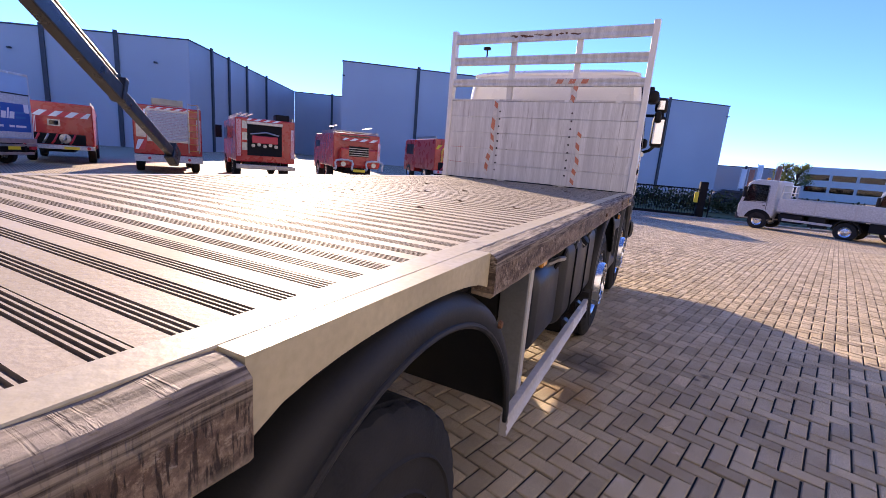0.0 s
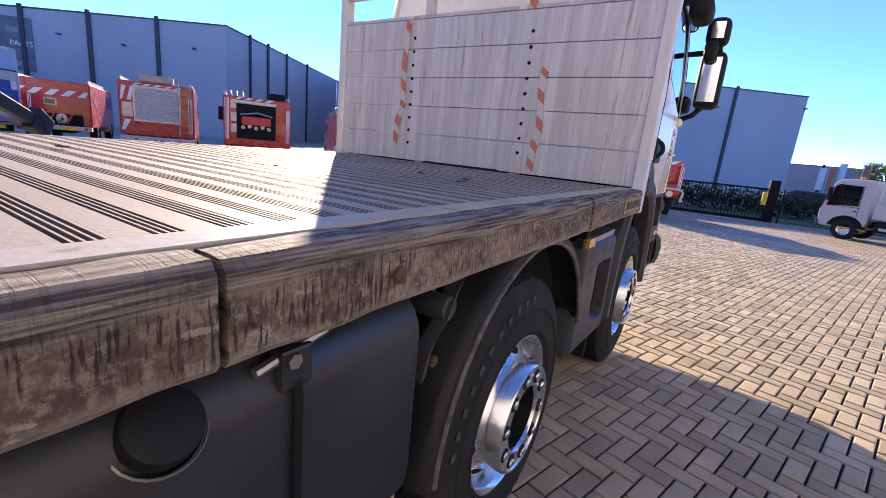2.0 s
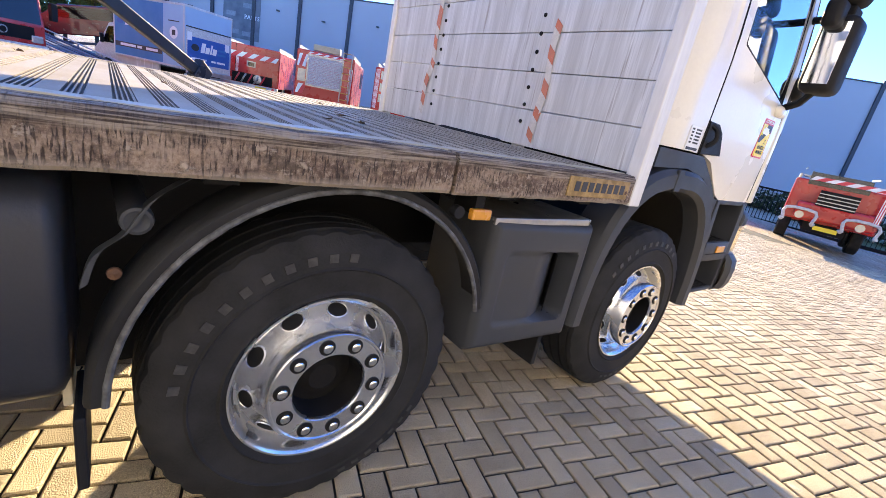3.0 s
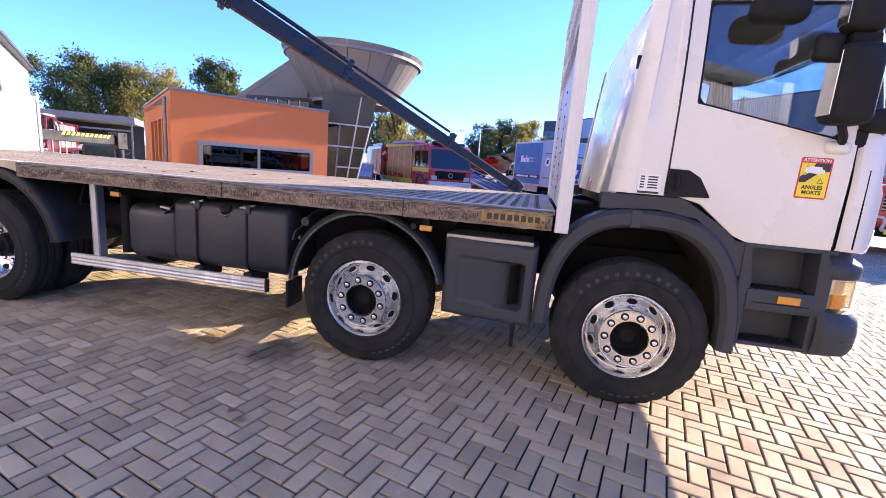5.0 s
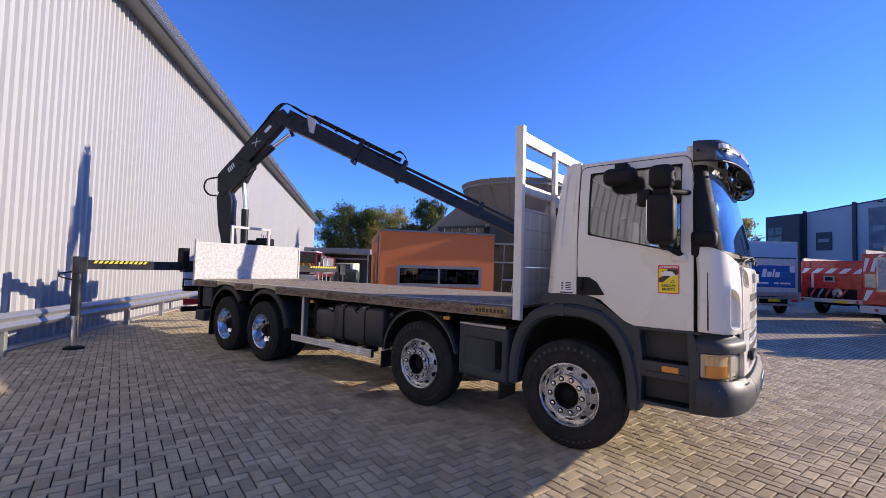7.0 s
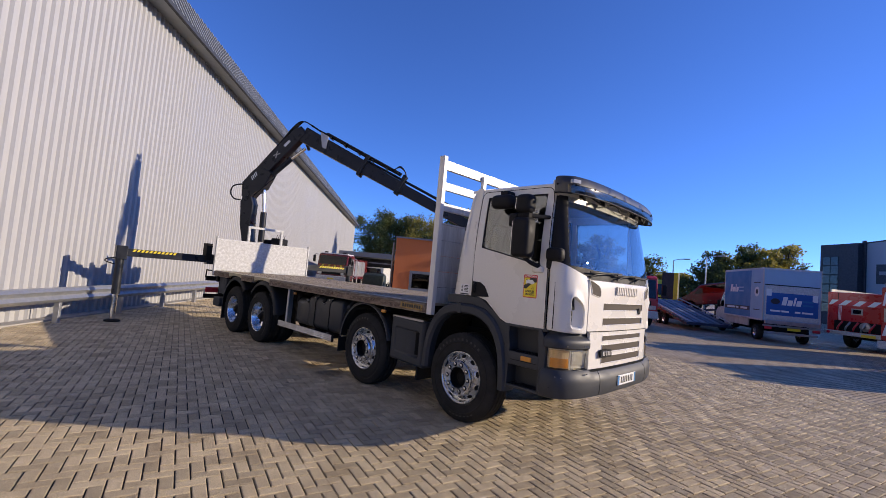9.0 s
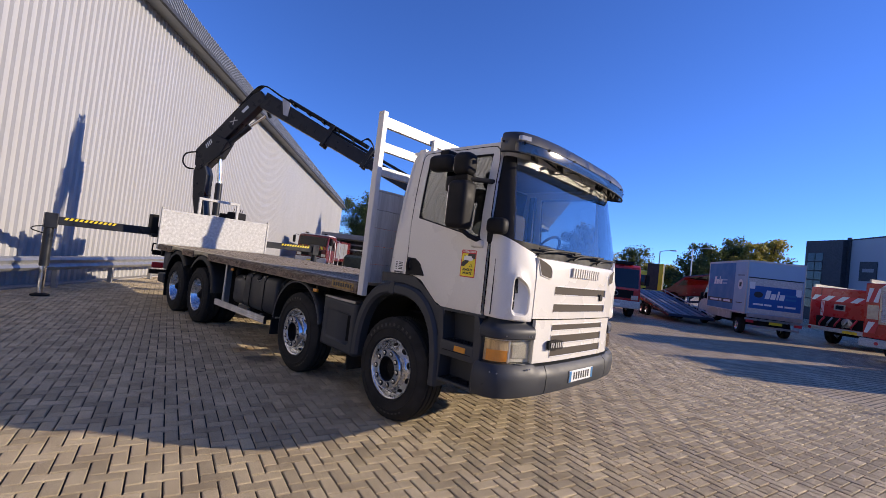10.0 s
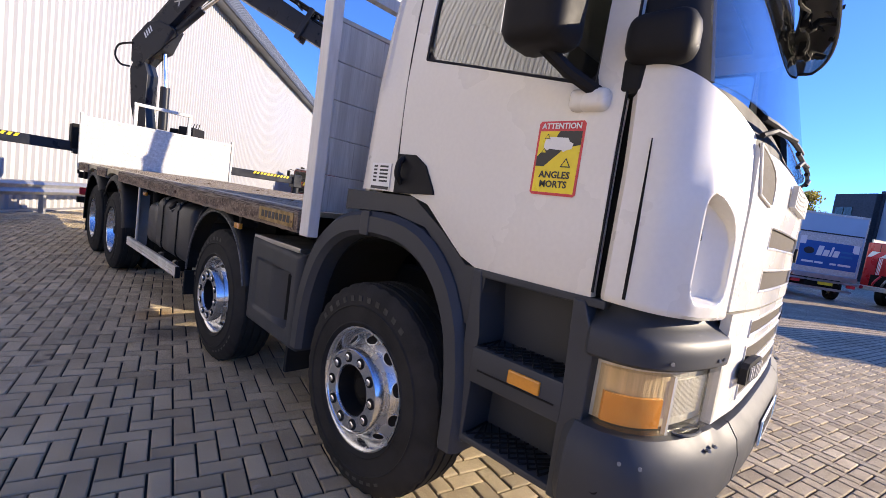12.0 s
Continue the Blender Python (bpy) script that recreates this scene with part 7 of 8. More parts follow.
        for y in (y0 + 0.15, y1 - 0.4):
            part("rack_rail", rod((-1.6, y, h + 0.2), (-0.05, y, h + 0.2), 0.025, n=6), STEEL, rack)
        part("cab_screen", box(0.0, 0.015, y0 + 0.3, y1 - 0.5, 2.22, h - 0.25), PANE, f)
    else:
        part("rear_well", box(0.0, 0.02, -0.95, 0.95, 0.82, 1.28), BLACK, f)
        part("pump_body", lathe([(0.0, 0.30), (0.12, 0.28), (0.14, 0.1), (0.2, 0.08)], Matrix.Translation((0.02, 0.25, 1.08)) @ Matrix.Scale(0.7, 4), 20), STEEL, f, smooth=True)
        for k in range(5):
            part("pump_pipe", tube(arc_points([(0.05, -0.8 + 0.3 * k, 0.86), (0.18, -0.7 + 0.3 * k, 1.0), (0.06, -0.6 + 0.3 * k, 1.25)], 3), 0.04, 6), STEEL if k % 2 else SIGN_RED, f)
        yellow = style == "yellow"
        chevrons(f, 0.002, y0 + 0.05, y1 - 0.05, h - 0.72, h - 0.48, 9, SIGN_RED, FIRE_YELLOW if yellow else PLATE_WHITE)
        part("panel_plate", box(0.0, 0.015, -0.30, 0.12, h - 1.12, h - 0.84), STEEL, f)
        part("panel_glass", box(0.015, 0.02, -0.24, 0.06, h - 1.07, h - 0.89), PANE, f)
        chevrons(f, 0.003, -0.80, -0.66, 1.30, h - 0.74, 6, SIGN_RED, FIRE_YELLOW if yellow else PLATE_WHITE)
        part("board_seam", box(0.0, 0.006, -0.83, -0.81, 0.85, h - 0.15), BLACK, f)
        part("rear_bumper", box(-0.05, 0.25, y0, y1, 0.62, 0.80, 0.02), PANEL_WHITE, f)
        part("number_plate", box(0.25, 0.26, 0.2, 0.72, 0.63, 0.75), FIRE_YELLOW, f)
        for y in (y0 + 0.2, y1 - 0.2):
            part("lamp", rod((0.25, y, 0.71), (0.27, y, 0.71), 0.07, n=12), SIGN_RED, f)
    return f


def beside(x, y, turn):
    """A pose in the row of fire engines, turned against the yard's own axes."""
    return Matrix.Translation((x, y, 0)) @ Matrix.Rotation(radians(turn - 40.2), 4, "Z")


fire_engine("red fire engine with a white roller shutter and a rear ladder", beside(-17.1, 5.0, 11), 2.42, 6.8, 2.85)
fire_engine("red fire engine with an open pump compartment and striped edges", beside(-13.45, 6.8, 8), 2.30, 6.2, 2.65, "pump")
fire_engine("red forestry fire truck with a white bull bar", beside(-11.35, 10.1, 4), 2.15, 4.8, 2.42, "grille")
fire_engine("red fire engine with yellow and red chevrons", yard(-19.0, 6.9), 2.4, 6.0, 2.75, "yellow")
fire_engine("low red pump engine with striped rear and pipework", yard(-19.3, -11.9, 0, 14), 2.5, 7.2, 2.72, "low")
fire_engine("small red fire truck parked by the gate", Matrix.Translation((-0.9, 14.3, dip(-0.9, 14.3))) @ Matrix.Rotation(radians(-75), 4, "Z"), 2.2, 4.6, 2.1, "grille")

# box van: its rear at y = 0 looks along -y, the printed side at x = 0
van = thing("box_van", "white and blue printed rental box van with a tail lift", "van", Matrix.Translation((-20.0, 0.1, 0)) @ Matrix.Rotation(radians(121), 4, "Z"))
VW, VL = 2.33, 4.4
part("box_body", box(0, VW, 0.0, VL, 0.97, 3.42, 0.02), PALE_BLUE, van)
for y in (0.0, VL - 0.06):
    part("corner_rail", box(-0.012, 0.05, y, y + 0.06, 0.97, 3.44, 0.008), ALU, van)
    part("corner_rail", box(VW - 0.05, VW + 0.012, y, y + 0.06, 0.97, 3.44, 0.008), ALU, van)
part("roof_rail", box(-0.015, 0.04, 0.061, VL - 0.061, 3.36, 3.445, 0.01), ALU, van)
part("roof_rail", box(0.051, VW - 0.051, -0.015, 0.04, 3.36, 3.445, 0.01), ALU, van)
part("sill_rail", box(-0.015, 0.04, 0.061, VL - 0.061, 0.95, 1.03, 0.01), ALU, van)
part("side_print", box(-0.006, -0.001, 1.25, VL - 0.08, 1.05, 3.34), BLUE, van, "blue printed side")
part("text_strip", box(-0.009, -0.0065, 1.30, VL - 0.10, 1.36, 1.56), PLATE_BLACK, van, "dark strip with white writing")
part("tail_door", box(0.08, VW - 0.08, -0.008, -0.001, 1.04, 2.62), PANEL_WHITE, van, "white tail lift board")
part("door_seam", box(0.06, VW - 0.06, -0.014, -0.001, 2.63, 2.68), PLATE_BLACK, van)
part("rear_print", box(0.14, VW - 0.10, -0.013, -0.0085, 1.26, 2.30), DEEP_BLUE, van, "deep blue printed board")
for x0, z0 in ((0.12, 2.14), (VW - 0.34, 1.98)):
    part("sticker", box(x0, x0 + 0.22, -0.016, -0.0135, z0, z0 + 0.32), PLATE_WHITE, van)
# the printed mark: an oval and four thick white strokes, small writing beside and below
def printed_mark(at, flip, k):
    """at(u, z) sets a point on the box; u runs to the reader's right."""
    bm = rings([[at(0.19 * k * math.cos(a) * f + 0.0, 0.14 * k * math.sin(a) * f, e) for a in span(0, 2 * math.pi, 21)[:-1]] for f, e in ((1.0, 0.0), (0.97, 0.004))])
    part("print_mark", bm, PLATE_BLACK if flip else DEEP_BLUE, van, "dark oval mark")
    for u, w, h in ((0.26, 0.19, 0.40), (0.49, 0.20, 0.26), (0.73, 0.08, 0.40), (0.85, 0.20, 0.26)):
        q = [(u, -0.16), (u + w, -0.16), (u + w + 0.18 * h, h - 0.16), (u + 0.18 * h, h - 0.16)]
        part("print_bar", rings([[at(a * k, b * k, e) for a, b in q] for e in (0.0, 0.004)]), PLATE_WHITE, van, "thick white printed stroke")
    for z in (0.08, -0.10):
        q = [(1.12, z - 0.045), (1.55, z - 0.045), (1.56, z + 0.035), (1.13, z + 0.035)]
        part("print_bar", rings([[at(a * k, b * k, e) for a, b in q] for e in (0.0, 0.004)]), BLUE if flip else PALE_BLUE, van)


printed_mark(lambda u, z, e: (0.50 + u, -0.0135 - e, 1.90 + z), True, 0.98)
printed_mark(lambda u, z, e: (-0.0065 - e, 3.95 - u * 1.25, 2.42 + z), False, 0.98)
for u0, w in ((0.30, 0.42), (0.76, 0.30), (1.30, 0.22), (1.58, 0.44)):
    part("print_bar", box(u0, u0 + w, -0.016, -0.0135, 1.42, 1.50), PLATE_WHITE, van)
for u0, w in ((1.55, 0.75), (2.55, 0.30), (2.95, 1.0)):
    part("print_bar", box(-0.013, -0.0095, u0, u0 + w, 1.41, 1.51), PLATE_WHITE, van)
part("print_mark", lathe([(0.0, 0.24), (0.003, 0.24), (0.003, 0.0)], Matrix.Translation((-0.001, 0.62, 2.3)) @ Matrix.Rotation(math.pi, 4, "Z"), 20), PLATE_WHITE, van, "white round badge")
part("print_mark", box(-0.008, -0.0045, 0.52, 0.72, 2.20, 2.40), PLATE_BLACK, van)
part("print_bar", box(-0.004, -0.001, 0.30, 0.95, 2.72, 2.76), PLATE_BLACK, van)
part("print_bar", box(-0.004, -0.001, 0.30, 0.95, 1.42, 1.46), PLATE_BLACK, van)
part("van_cab", prism([(VL, 0.45), (6.15, 0.45), (6.2, 1.05), (5.7, 1.35), (5.1, 2.25), (VL, 2.35)], "x", 0.2, 2.1, bevel=0.06), PANEL_WHITE, van)
part("cab_window", prism([(4.6, 1.40), (5.5, 1.40), (5.1, 2.08), (4.6, 2.12)], "x", 0.185, 0.195), PANE, van)
part("mirror", box(0.0, 0.16, 5.35, 5.45, 1.35, 1.75, 0.03), BLACK_PLASTIC, van)
part("tail_lift", box(0.06, VW - 0.06, -0.16, -0.02, 0.84, 1.02, 0.01), GALV, van)
part("lift_beam", rod((0.0, -0.08, 0.76), (VW, -0.08, 0.76), 0.05, n=10), GALV, van)
for x in (0.55, VW - 0.55):
    part("lift_arm", box(x - 0.05, x + 0.05, -0.12, 0.5, 0.50, 0.80, 0.01), BLACK, van)
part("bumper_beam", box(0.1, VW - 0.1, -0.06, 0.04, 0.40, 0.50, 0.01), GALV, van)
part("number_plate", box(0.95, 1.47, -0.18, -0.165, 0.60, 0.72), FIRE_YELLOW, van)
for x in (0.2, VW - 0.2):
    part("tail_lamp", box(x - 0.14, x + 0.14, -0.14, -0.05, 0.60, 0.72, 0.01), SIGN_RED, van)
part("van_chassis", box(0.5, 1.8, 0.0, 5.6, 0.45, 0.85), BLACK, van)
part("side_skirt", box(0.08, 0.14, 1.6, VL - 0.1, 0.60, 0.94), ALU, van)
for x in (0.22, VW - 0.22):
    plain_wheel(van, x, 0.95, 0.37, 0.25, "x")
    plain_wheel(van, x, 5.15, 0.37, 0.25, "x")

# red and yellow fire engine facing the yard
fk = Vector((-17.2, -6.0, 0))
eng = thing("fire_engine", "red fire engine with pale roller shutters and a yellow side band", "fire engine", Matrix.Translation(fk) @ Matrix.Rotation(radians(37), 4, "Z"))
part("cab", prism([(-2.3, 0.55), (0.0, 0.55), (0.0, 1.45), (-0.22, 2.55), (-0.45, 2.68), (-2.3, 2.68)], "y", 0.0, 2.42, bevel=0.05), FIRE_RED, eng)
part("windscreen", sheet(lambda y, z: (0.02 - 0.2 * (z - 1.45) / 1.1, y, z), [0.12, 2.30], [1.50, 2.45], (-0.01, 0, 0)), PANE, eng)
part("grille", box(0.0, 0.03, 0.35, 2.07, 0.98, 1.38), BLACK, eng)
part("badge", lathe([(0.03, 0.13), (0.05, 0.11), (0.05, 0.09)], Matrix.Translation((0, 1.21, 1.18)), 18), STEEL, eng)
part("bumper", box(-0.1, 0.14, 0.0, 2.42, 0.48, 0.86, 0.05), PANEL_WHITE, eng)
for y in (0.28, 2.14):
    part("headlight", box(0.0, 0.05, y - 0.17, y + 0.17, 0.92, 1.14, 0.03), CLEAR, eng)
part("number_plate", box(0.14, 0.15, 0.93, 1.45, 0.58, 0.70), PLATE_WHITE, eng)
part("cab_window", box(-1.05, -0.35, -0.012, 0.0, 1.55, 2.35), PANE, eng)
part("cab_window", box(-2.0, -1.25, -0.012, 0.0, 1.55, 2.35), PANE, eng)
part("yellow_band", box(-2.3, -0.05, -0.014, -0.002, 1.28, 1.48), FIRE_YELLOW, eng)
part("mirror", box(-0.05, 0.12, -0.32, -0.12, 1.7, 2.25, 0.03), BLACK_PLASTIC, eng)
part("mirror", box(-0.05, 0.12, 2.56, 2.76, 1.7, 2.25, 0.03), BLACK_PLASTIC, eng)
part("blue_light_bar", box(-0.75, -0.35, 0.35, 2.1, 2.68, 2.84, 0.03), BLACK_PLASTIC, eng)
part("body", box(-7.2, -2.34, 0.0, 2.42, 0.75, 2.80, 0.03), FIRE_RED, eng)
for k in range(4):
    x = -3.55 - 1.02 * k
    part("side_shutter", box(x, x + 0.95, -0.02, -0.002, 1.05 if k else 0.85, 2.55, 0.005), mat("pale orange shutter", (0.62, 0.27, 0.09), 0.45, 0.1) if k == 0 else bpy.data.materials["pale orange shutter"], eng)
part("edge_band", box(-7.2, -2.34, -0.012, 0.0, 2.58, 2.72), FIRE_YELLOW, eng)
for k in range(5):
    x = -2.60 - 1.02 * k
    part("shutter_post", box(x + 0.005, x + 0.065, -0.026, -0.002, 0.85, 2.57, 0.004), FIRE_YELLOW, eng)
part("wheel_arch", prism([(-1.1 + r_ * math.cos(t), 0.5 + r_ * math.sin(t)) for r_, ts in ((0.66, span(0.1, math.pi - 0.1, 12)), (0.54, span(math.pi - 0.1, 0.1, 12))) for t in ts], "y", -0.03, 0.02), GREY_PLASTIC, eng)
part("door_seam", box(-1.19, -1.17, -0.006, 0.0, 1.15, 2.5), BLACK, eng)
part("step_skirt", box(-6.9, -2.4, -0.015, 0.0, 0.55, 0.82, 0.01), FIRE_YELLOW, eng)
for k in range(4):
    x = -3.55 - 1.02 * k
    part("side_shutter", box(x, x + 0.95, 2.422, 2.44, 1.05 if k else 0.85, 2.55, 0.005), GALV, eng)
part("roof_ladder", box(-7.0, -3.0, 0.4, 0.9, 2.85, 2.98), STEEL, eng)
for x in (-1.1, -5.2):
    plain_wheel(eng, x, 0.16, 0.5, 0.3, "y")
    plain_wheel(eng, x, 2.26, 0.5, 0.3, "y")
second = fire_engine("orange-red older fire engine with pale shutters", Matrix.Translation((-23.5, -9.6, 0)) @ Matrix.Rotation(math.atan2(0.52, 0.85), 4, "Z"), 2.4, 5.5, 2.8, "low")
for k in range(3):
    part("side_shutter", box(-3.3 + 1.05 * k, -2.35 + 1.05 * k, -1.222, -1.202, 1.0, 2.45, 0.005), bpy.data.materials["pale orange shutter"], second)
    part("side_shutter", box(-3.3 + 1.05 * k, -2.35 + 1.05 * k, 1.202, 1.222, 1.0, 2.45, 0.005), bpy.data.materials["pale orange shutter"], second)

# tilted flat trailer; a red car stands on a second one behind it
DECK = mat("dark blue deck plate", (0.05, 0.07, 0.12), 0.4, 0.4)
trailer = thing("car_trailer", "dark flat recovery trailer with its slatted deck tilted down", "trailer", Matrix.Translation((-23.9, -4.3, 0)) @ Matrix.Rotation(radians(40), 4, "Z"))
TL, TZ0, TZ1 = 3.0, 1.46, 0.42
deck_z = lambda x: TZ0 + (TZ1 - TZ0) * (x + TL) / (2 * TL)
part("deck", prism([(-TL, TZ0 - 0.12), (TL, TZ1 - 0.12), (TL, TZ1), (-TL, TZ0)], "y", -1.15, 1.15), DECK, trailer)
for k in range(6):
    y = -1.04 + 0.36 * k
    part("deck_slat", prism([(-TL, TZ0 + 0.004), (TL, TZ1 + 0.004), (TL, TZ1 + 0.03), (-TL, TZ0 + 0.03)], "y", y, y + 0.20), DECK if k % 2 else FRAME_GREY, trailer)
for y in (-1.20, 1.155):
    part("deck_edge", prism([(-TL, TZ0 - 0.16), (TL, TZ1 - 0.16), (TL, TZ1 - 0.04), (-TL, TZ0 - 0.04)], "y", y, y + 0.045), DARK_RED, trailer)
    part("deck_rail", rod((-TL, y + 0.02, TZ0 + 0.14), (TL, y + 0.02, TZ1 + 0.10), 0.03, n=8), GALV, trailer)
    for k in range(5):
        x = -TL + 0.3 + 1.3 * k
        part("rail_post", box(x - 0.025, x + 0.025, y, y + 0.045, deck_z(x) - 0.04, deck_z(x) + 0.12), GALV, trailer)
part("end_frame", box(-TL - 0.10, -TL - 0.005, -1.15, 1.15, 0.75, 1.50, 0.02), FIRE_YELLOW, trailer, "yellow end frame")
part("end_frame", box(-TL, -TL + 1.0, -1.28, -1.205, 0.72, 1.10, 0.02), FIRE_YELLOW, trailer, "yellow side plate")
part("trailer_frame", box(-TL, 1.4, -0.6, 0.6, 0.36, 0.50), DARK_RED, trailer)
part("frame_riser", box(-1.6, -1.0, -0.5, 0.5, 0.50, 0.98), BLACK, trailer)
for y in (-0.95, 0.95):
    plain_wheel(trailer, -0.9, y, 0.33, 0.2, "y")
    plain_wheel(trailer, -0.15, y, 0.33, 0.2, "y")
carrier = thing("car_carrier", "dark tilted carrier deck under a red car", "trailer", Matrix.Translation((-28.2, -3.4, 0)) @ Matrix.Rotation(radians(-90), 4, "Z"))
part("deck", prism([(-2.6, 1.44), (2.6, 0.62), (2.6, 0.74), (-2.6, 1.56)], "y", -1.0, 1.0), DECK, carrier)
part("carrier_frame", box(-2.5, 2.4, -0.5, 0.5, 0.40, 0.60), BLACK, carrier)
part("frame_riser", box(-2.2, -1.8, -0.5, 0.5, 0.60, 1.40), BLACK, carrier)
for y in (-0.9, 0.9):
    plain_wheel(carrier, -0.8, y, 0.36, 0.2, "y")
    plain_wheel(carrier, 0.1, y, 0.36, 0.2, "y")
car = thing("red_car", "dark red estate car standing on a tilted carrier", "car", Matrix.Translation((-28.2, -3.4, 1.115)) @ Matrix.Rotation(radians(-90), 4, "Z") @ Matrix.Rotation(radians(9), 4, "Y") @ Matrix.Translation((0, 0, 0.02)))
part("car_body", prism([(-2.2, 0.3), (2.1, 0.3), (2.15, 0.74), (1.35, 1.0), (0.6, 1.62), (-1.9, 1.72), (-2.2, 1.0)], "y", -0.85, 0.85, bevel=0.06), mat("dark red car paint", (0.12, 0.008, 0.014), 0.2, 0.0, coat=0.6), car)
for y in (-0.855, 0.848):
    part("side_window", prism([(-1.9, 1.05), (1.05, 1.03), (0.6, 1.50), (-1.8, 1.58)], "y", y, y + 0.007), PANE, car)
part("windscreen", prism([(1.30, 1.03), (1.33, 1.05), (0.68, 1.59), (0.65, 1.57)], "y", -0.74, 0.74), PANE, car)
for y in (-0.6, 0.6):
    part("headlight", box(2.08, 2.16, y - 0.18, y + 0.18, 0.62, 0.74, 0.02), CLEAR, car)
part("bumper", box(2.05, 2.2, -0.8, 0.8, 0.28, 0.48, 0.03), BLACK_PLASTIC, car)
for x in (-1.35, 1.35):
    for y in (-0.75, 0.75):
        plain_wheel(car, x, y, 0.33, 0.2, "y")

# things between the warehouse and the pavilion
front_engine = thing("fire_engine", "dark red fire engine with a striped front, parked by the warehouse", "fire engine", Matrix.Translation((-13.75, -27.1, 0)) @ Matrix.Rotation(radians(40), 4, "Z"))
FW = 1.2
part("cab", prism([(-2.2, 0.62), (0.0, 0.62), (0.03, 1.55), (-0.20, 2.56), (-0.38, 2.68), (-2.2, 2.68)], "y", -FW, FW, bevel=0.05), DARK_RED, front_engine)
part("windscreen", sheet(lambda y, z: (0.045 - 0.23 * (z - 1.55) / 1.01, y, z), [-FW + 0.12, FW - 0.12], [1.86, 2.54], (-0.01, 0, 0)), PANE, front_engine)
part("roof_cap", box(-2.1, -0.34, -FW + 0.08, FW - 0.08, 2.68, 2.76, 0.03), PLATE_WHITE, front_engine, "white cab roof")
for k in range(9):
    y = -FW + 0.06 + k * 0.253
    part("chevron", prism([(y, 1.60), (y + 0.15, 1.60), (y + 0.26, 1.82), (y + 0.11, 1.82)] if k < 5 else [(y + 0.11, 1.60), (y + 0.26, 1.60), (y + 0.15, 1.82), (y, 1.82)], "x", 0.028, 0.045), FIRE_YELLOW if k % 2 else CHEVRON_ORANGE, front_engine)
part("grille", box(0.02, 0.04, -0.8, 0.8, 1.05, 1.48), BLACK, front_engine)
part("bumper", box(-0.1, 0.16, -FW, FW, 0.55, 0.95, 0.05), PANEL_WHITE, front_engine)
part("number_plate", box(0.16, 0.17, -0.26, 0.26, 0.66, 0.77), FIRE_YELLOW, front_engine)
for y in (-0.95, 0.95):
    part("headlight", box(0.02, 0.06, y - 0.17, y + 0.17, 1.02, 1.24, 0.03), CLEAR, front_engine)
    part("beacon", box(-0.75, -0.55, y * 0.8 - 0.12, y * 0.8 + 0.12, 2.76, 2.88, 0.03), BLACK_PLASTIC, front_engine)
for y in (-1.46, 1.46):
    part("mirror", box(0.0, 0.14, y - 0.10, y + 0.10, 1.95, 2.50, 0.03), BLACK_PLASTIC, front_engine)
    part("mirror_arm", tube([(-0.1, 1.18 if y > 0 else -1.18, 2.55), (0.06, y * 0.93, 2.6), (0.07, y, 2.5)], 0.02, 6), BLACK_PLASTIC, front_engine)
part("body", box(-7.0, -2.25, -FW, FW, 0.75, 2.45, 0.03), DARK_RED, front_engine)
for s_ in (-FW - 0.004, FW - 0.006):
    part("cab_window", prism([(-1.9, 1.6), (-0.15, 1.6), (-0.35, 2.4), (-1.9, 2.42)], "y", s_, s_ + 0.01), PANE, front_engine)
for k in range(3):
    part("side_shutter", box(-3.5 - 1.15 * k, -2.45 - 1.15 * k, FW + 0.002, FW + 0.02, 1.0, 2.3, 0.005), GALV, front_engine)
for x in (-1.1, -5.2):
    for y in (-FW + 0.16, FW - 0.16):
        plain_wheel(front_engine, x, y, 0.5, 0.3, "y")
for k in range(3):
    p = beside(-14.9 - 0.75 * k, -26.9 - 0.5 * k, 80)
    rack = thing("pipe_frame", "bent galvanised pipe frame beside the fire engine", "pipe frame", p, group="pipe frames by the fire engine")
    part("hoop", tube(arc_points([(0, -0.3, 0.0), (0, -0.3, 2.2), (0, 0.3, 2.2), (0, 0.3, 0.0)], 4), 0.04, 8), GALV, rack)
bale = thing("covered_cart", "low cart under a dark green tarpaulin", "cart", beside(-15.9, -24.2, 85))
part("tarpaulin", rings([[(x * k, y, 0.25 + (z - 0.25) * k) for x, z in ((-0.85, 0.25), (-0.88, 0.9), (-0.72, 1.28), (-0.35, 1.44), (0.35, 1.44), (0.72, 1.28), (0.88, 0.9), (0.85, 0.25))] for y, k in ((-0.82, 0.88), (-0.74, 0.98), (-0.6, 1.0), (0.6, 1.0), (0.74, 0.98), (0.82, 0.88))]), TARP, bale, smooth=True)
for k in range(5):
    x = -0.6 + 0.3 * k
    part("lashing", tube([(x, -0.83, 0.3), (x, -0.83, 1.2), (x, -0.6, 1.47), (x, 0.6, 1.47)], 0.012, 5), BLACK, bale)
for x in (-0.6, 0.6):
    plain_wheel(bale, x, 0.6, 0.25, 0.15, "x")
    plain_wheel(bale, x, -0.6, 0.25, 0.15, "x")
white_van = thing("white_van", "white delivery van parked under a canopy", "van", Matrix.Translation((-21.4, -31.2, 0)) @ Matrix.Rotation(radians(-50), 4, "Z"))
part("van_body", prism([(-2.4, 0.4), (2.3, 0.4), (2.35, 1.0), (1.6, 1.2), (1.1, 1.95), (-2.4, 2.0)], "x", -0.95, 0.95, bevel=0.08), PANEL_WHITE, white_van)
part("windscreen", prism([(-0.8, 1.25), (0.8, 1.25), (0.72, 1.85), (-0.72, 1.85)], "y", 1.62, 1.64), PANE, white_van)
